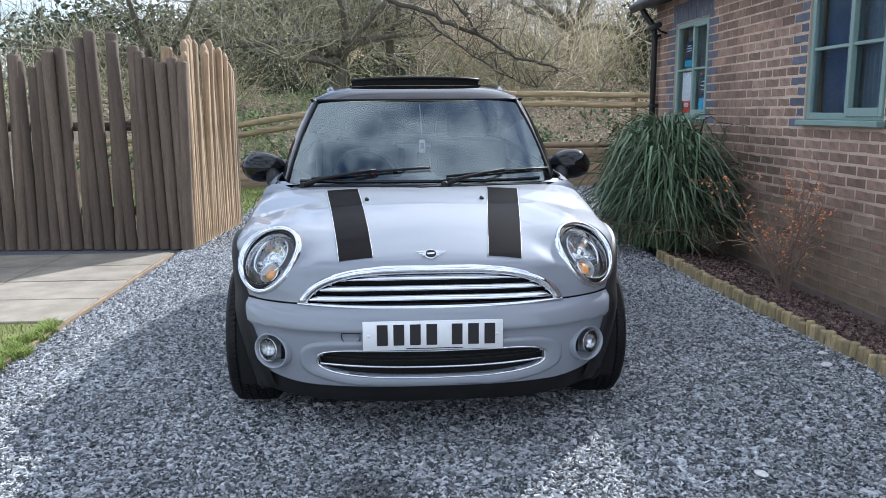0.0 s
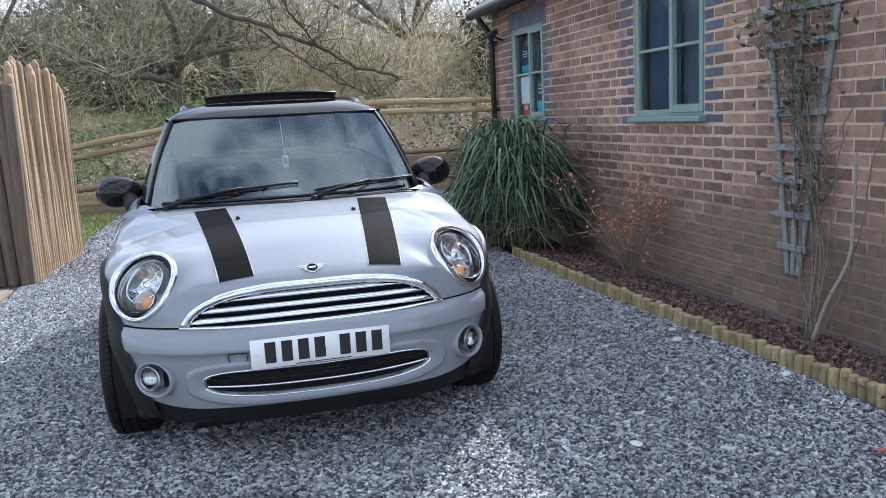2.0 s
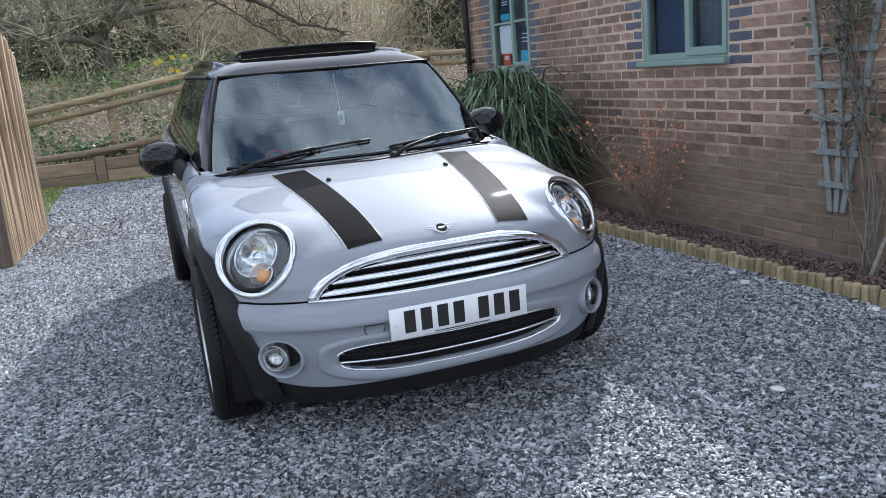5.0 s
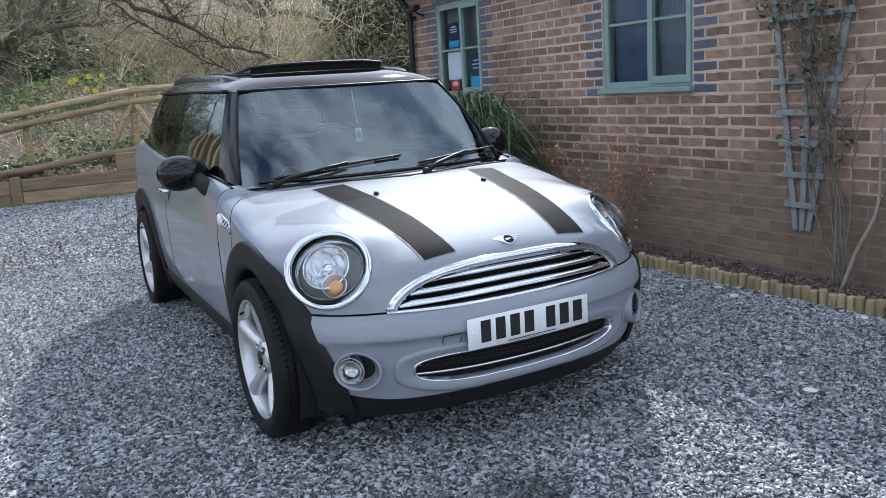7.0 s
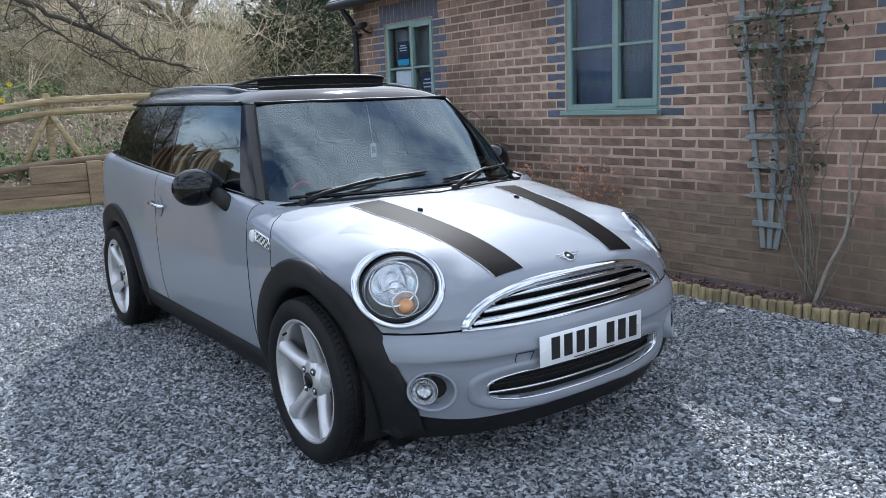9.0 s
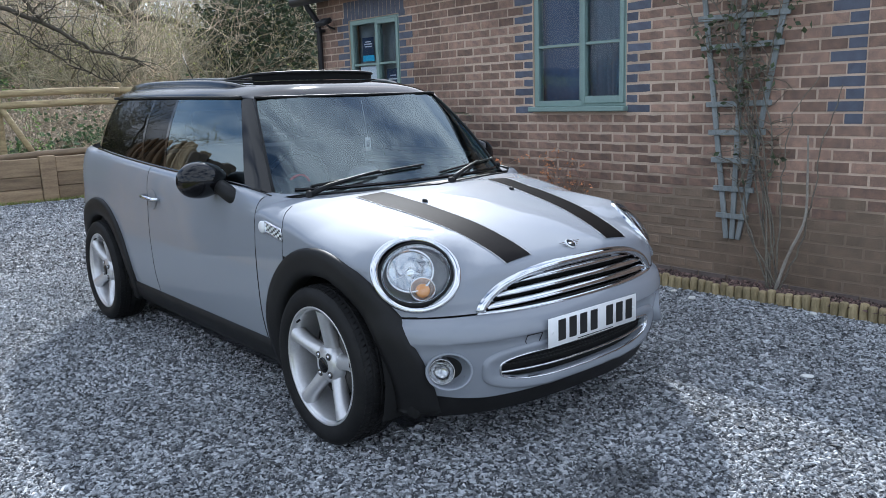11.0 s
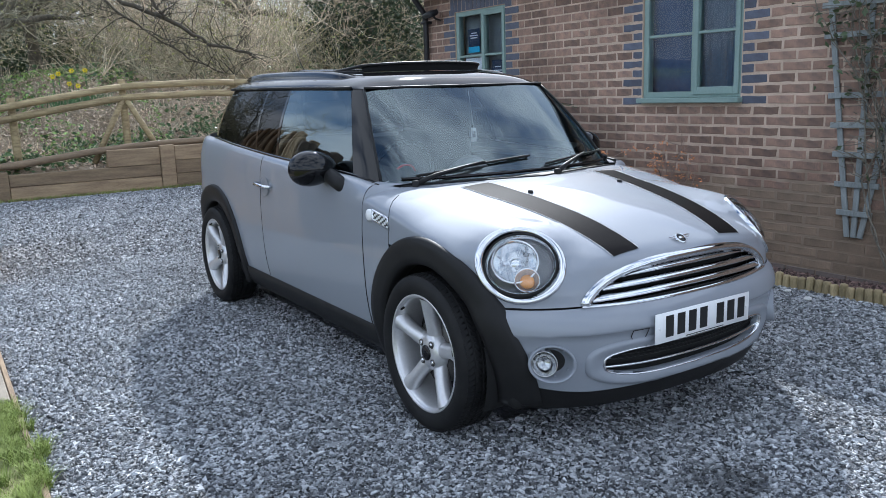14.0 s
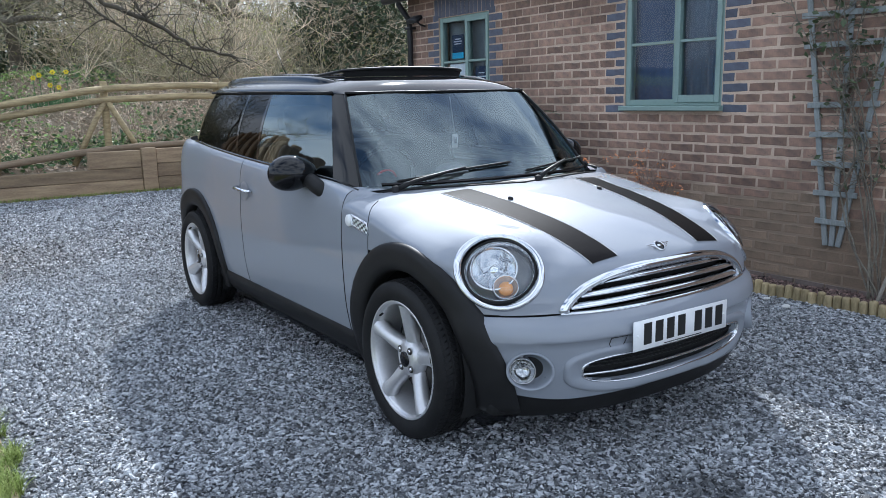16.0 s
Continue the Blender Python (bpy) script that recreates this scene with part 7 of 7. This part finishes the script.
_, p = thicket("thicket_near", "tangle of bare bramble and hawthorn stems on the bank", OLIVETWIG, 130, 0.6, 8, 13.2, 17.5, 14, 0.25, 7, 0.008, 0.6, 0.4)
c = p[:, 3:, :].reshape(-1, 3)
v, f = leaves(c[rng.permutation(len(c))[:9000]], 0.045)
tagged(from_arrays("thicket_leaves", v, f, MOSSLEAF), "sparse yellow-green young leaves in the thicket", "leaves", kind="stuff")
thicket("thicket_pale", "pale dead stems and old man's beard through the hedge", PALETWIG, 210, 0.4, 9, 13.0, 18.5, 13, 0.24, 7, 0.0060, 0.7, 1.6, 0.34)
thicket("thicket_far", "dense bare hedge behind the trees", BRANCH, 130, 0.5, 14, 21.5, 27, 14, 0.46, 7, 0.014, 0.6, 1.4, 0.25)
thicket("thicket_far_pale", "pale hedge stems behind the trees", PALETWIG, 90, -2, 14, 20, 26, 12, 0.44, 7, 0.010, 0.6, 1.4, 0.3)
thicket("dry_stalks", "dry pale stalks and grass on the bank", PALETWIG, 1300, -5, 6, 11.2, 15.0, 5, 0.085, 5, 0.0045, 0.8, 0.02, 0.25)

thicket("thicket_left", "bramble stems behind the palisade fence", OLIVETWIG, 70, -8, -3.4, 13.0, 17, 12, 0.19, 9, 0.009, 0.6, 0.6, 0.22)

thicket("hedge_far_left", "far bare hedge beyond the meadow", BRANCH, 90, -14, 0.5, 26, 31, 14, 0.5, 7, 0.018, 0.6, 1.5, 0.25)

# evergreen mass beside the building and over the far hedge
def evergreen(label, cx, cy, cz, rx, ry, rz, n, size):
    e = thing("evergreen_bush", label, "bush")
    d = rng.normal(0, 1, (n, 3))
    d /= np.linalg.norm(d, axis=1, keepdims=True)
    rad = rng.uniform(0.55, 1.0, (n, 1)) * (1 + 0.25 * np.sin(d[:, :1] * 5 + d[:, 1:2] * 7) * np.cos(d[:, 2:] * 6))
    pts = np.array([cx, cy, cz]) + d * rad * np.array([rx, ry, rz])
    z0 = bank_height(cx, cy)
    part("trunk", tube([(cx, cy, z0 - 0.1), (cx + 0.05, cy, cz), (cx, cy, cz + rz * 0.6)], [0.14, 0.10, 0.04], 8), BARKM, e)
    v, f = leaves(pts, size)
    tagged(from_arrays("foliage", v, f, EVERGREEN, e), kind="stuff")
    p, r = twigs_from(pts[:160], 2, 0.14, 7, 0.8, 0.3, 0.008)
    v, f = sticks(p, r)
    tagged(from_arrays("twig_tangle", v, f, BRANCH, e), kind="stuff")


evergreen("dark evergreen bush behind the brick building", 6.2, 14.2, 2.6, 1.35, 1.4, 2.0, 8000, 0.12)
evergreen("dark evergreen bush in the hedge", 11.0, 22.0, 3.0, 2.6, 2.0, 2.8, 7000, 0.18)
evergreen("dark evergreen bush behind the palisade fence", -7.6, 19.5, 2.4, 3.2, 2.0, 2.0, 9000, 0.16)
evergreen("dark ivy-clad tree beyond the bare trees", -3.4, 25.0, 3.4, 3.4, 1.4, 2.6, 9000, 0.19)
evergreen("ivy-clad bush beyond the meadow", -3.5, 33.0, 4.0, 7.0, 2.0, 2.4, 9000, 0.26)

evergreen("dark ivy-clad hedge behind the thicket", 2.4, 20.4, 2.0, 4.2, 1.0, 1.3, 7000, 0.15)

# ivy and dead leaves on the bank
def scatter(name, label, mat, n, x0, x1, y0, y1, size, lift, clumps=None):
    x, y = rng.uniform(x0, x1, n), rng.uniform(y0, y1, n)
    if clumps:
        keep = np.array([math.sin(a * 1.9 + 1) * math.sin(b * 2.3 + a) + rng.normal(0, 0.35) > clumps for a, b in zip(x, y)])
        x, y = x[keep], y[keep]
    z = np.array([bank_height(a, b) for a, b in zip(x, y)]) + 0.012 + rng.uniform(0, lift, len(x))
    v, f = leaves(np.stack([x, y, z], -1), size, 0.5)
    tagged(from_arrays(name, v, f, mat), label, "leaves", kind="stuff")


scatter("ivy_cover", "glossy dark ivy spreading over the bank", IVY, 9000, -6, 7, 10.9, 12.1, 0.085, 0.20, 0.12)
scatter("ivy_cover", "glossy dark ivy spreading under the trees", IVY, 7000, -7, 7, 12.0, 16, 0.09, 0.25, 0.3)
scatter("leaf_litter", "brown dead leaves over the bank", LITTER, 22000, -6, 7, 10.9, 15, 0.06, 0.03)

FRESH = material("fresh_ground_cover", (0.22, 0.37, 0.09), 0.5, colour2=(0.38, 0.52, 0.18), scale=8, fine=50, island=0.5)
scatter("ground_cover", "fresh green weeds and ivy on the bank", FRESH, 10500, -5, 1.2, 11.3, 15.5, 0.065, 0.16, -0.1)

# daffodils by the rail fence
DAFF = material("daffodil_yellow", (0.90, 0.72, 0.04), 0.6, vary=0.1)
DAFFLEAF = material("daffodil_leaf", (0.10, 0.20, 0.08), 0.6, island=0.3, vary=0.1)


def daffodil(x, y, h):
    z0 = bank_height(x, y)
    d = thing("daffodil", "yellow daffodil in flower behind the rail fence", "flower", group="daffodils")
    part("stem", tube([(x, y, z0), (x + 0.01, y, z0 + h * 0.6), (x, y - 0.03, z0 + h)], 0.006, 5), DAFFLEAF, d)
    c = Vector((x, y - 0.04, z0 + h))
    bm = bmesh.new()
    for i in range(6):
        a = radians(60 * i)
        u, w = Vector((math.cos(a), 0, math.sin(a))), Vector((-math.sin(a), 0, math.cos(a)))
        q = [bm.verts.new(c + p) for p in (u * 0.007, u * 0.026 + w * 0.018, u * 0.050, u * 0.026 - w * 0.018)]
        bm.faces.new(q)
    part("petals", bm, DAFF, d)
    part("trumpet", lathe([(0.0, 0.012), (-0.025, 0.016), (-0.035, 0.024)], "y", 10, centre=c), DAFF, d)


for x, y, z in ((-0.36, 13.1, 1.75), (-0.28, 13.0, 1.79), (-0.06, 13.1, 1.84), (0.15, 13.1, 1.85), (0.00, 13.0, 1.59), (-0.10, 13.2, 1.63)):
    daffodil(x, y, z - bank_height(x, y))
lf = [[tuple(q) for q in wander((0.0 + rng.normal(0, 0.28), 13.1 + rng.normal(0, 0.12), bank_height(0.0, 13.1)), (rng.normal(0, 0.2), rng.normal(0, 0.2), 1), 6, 0.05, 0.06)] for _ in range(150)]
v, f = sticks(lf, [[0.008, 0.009, 0.008, 0.007, 0.005, 0.001]] * 150)
tagged(from_arrays("daffodil_leaves", v, f, DAFFLEAF), "green strap leaves of daffodils", "leaves", kind="stuff")

# ---- bricks of the building wall, last ----
def brick_mesh(l, h, mat, cache={}):
    """A brick with worn, uneven arrises; five shapes of each size."""
    key = (round(l, 3), h, mat.name, int(rng.integers(0, 5)))
    if key not in cache:
        w = lambda: abs(rng.normal(0, 0.0034))
        ring = [(w(), w()), (l * 0.3, w()), (l * 0.68, w()), (l - w(), w()), (l - w(), h - w()), (l * 0.7, h - w()), (l * 0.33, h - w()), (w(), h - w())]
        bm = bmesh.new()
        c = Vector((l / 2, h / 2))
        loops = []
        for x, k in ((0.030, 0.0), (0.0025, 0.0), (0.0, 0.0035)):
            loops.append([bm.verts.new((x + (rng.uniform(0, 0.0012) if k else 0), y - math.copysign(k, y - c.x), z - math.copysign(k, z - c.y))) for y, z in ring])
        for p, q in zip(loops, loops[1:]):
            for i in range(8):
                bm.faces.new((p[i], p[(i + 1) % 8], q[(i + 1) % 8], q[i]))
        bm.faces.new(loops[-1])
        bmesh.ops.recalc_face_normals(bm, faces=bm.faces)
        cache[key] = mesh_of("brick", bm, mat, False)
    return cache[key]


rest = {}
placed = 0
for y0, y1, z0, kind in brick_list:
    near = 1.25 < y0 < 4.05 and -0.06 < z0 < 1.85 and placed < 330
    h = 0.0635 if kind != "soldier" else 0.205
    mat = {"red": BRICK, "blue": BLUE_BRICK, "soldier": BLUE_BRICK}[kind]
    if kind == "red" and z0 < -0.06:
        mat = PLINTH
    elif kind == "red" and z0 < 0.46 + rng.normal(0, 0.07):
        mat = DIRTY
    dx = min(0.0012, rng.normal(0, 0.0012))
    out = 0.010 if mat is PLINTH else 0.0
    l = round((y1 - y0) / 0.012) * 0.012 if y1 - y0 < 0.2185 else 0.2210
    if near or kind != "red" and 1.25 < y0 < 4.05:
        ob = new("brick", brick_mesh(l, h, mat))
        ob.parent = wall
        ob.matrix_basis = pose(WALL_X + dx - out, y0, z0, rng.normal(0, 0.25), 0, max(-0.4, min(0.4, rng.normal(0, 0.2))))
        placed += 1
    else:
        rest.setdefault(mat, []).append((WALL_X + dx - out, y0, z0, y1 - y0, h))
CUBE_F = np.array([(0, 4, 6, 2), (0, 2, 3, 1), (4, 5, 7, 6), (0, 1, 5, 4), (2, 6, 7, 3), (1, 3, 7, 5)])
for mat, rows in rest.items():
    V = np.array([[(x + 0.03 * a, y + l * b, z + h * c) for a in (0, 1) for b in (0, 1) for c in (0, 1)] for x, y, z, l, h in rows]).reshape(-1, 3)
    F = (CUBE_F[None] + 8 * np.arange(len(rows))[:, None, None]).reshape(-1, 4)
    m2 = {"red_brick": BRICK_REST}.get(mat.name, mat)
    tagged(from_arrays("bricks", V, F, m2, wall), kind="stuff")
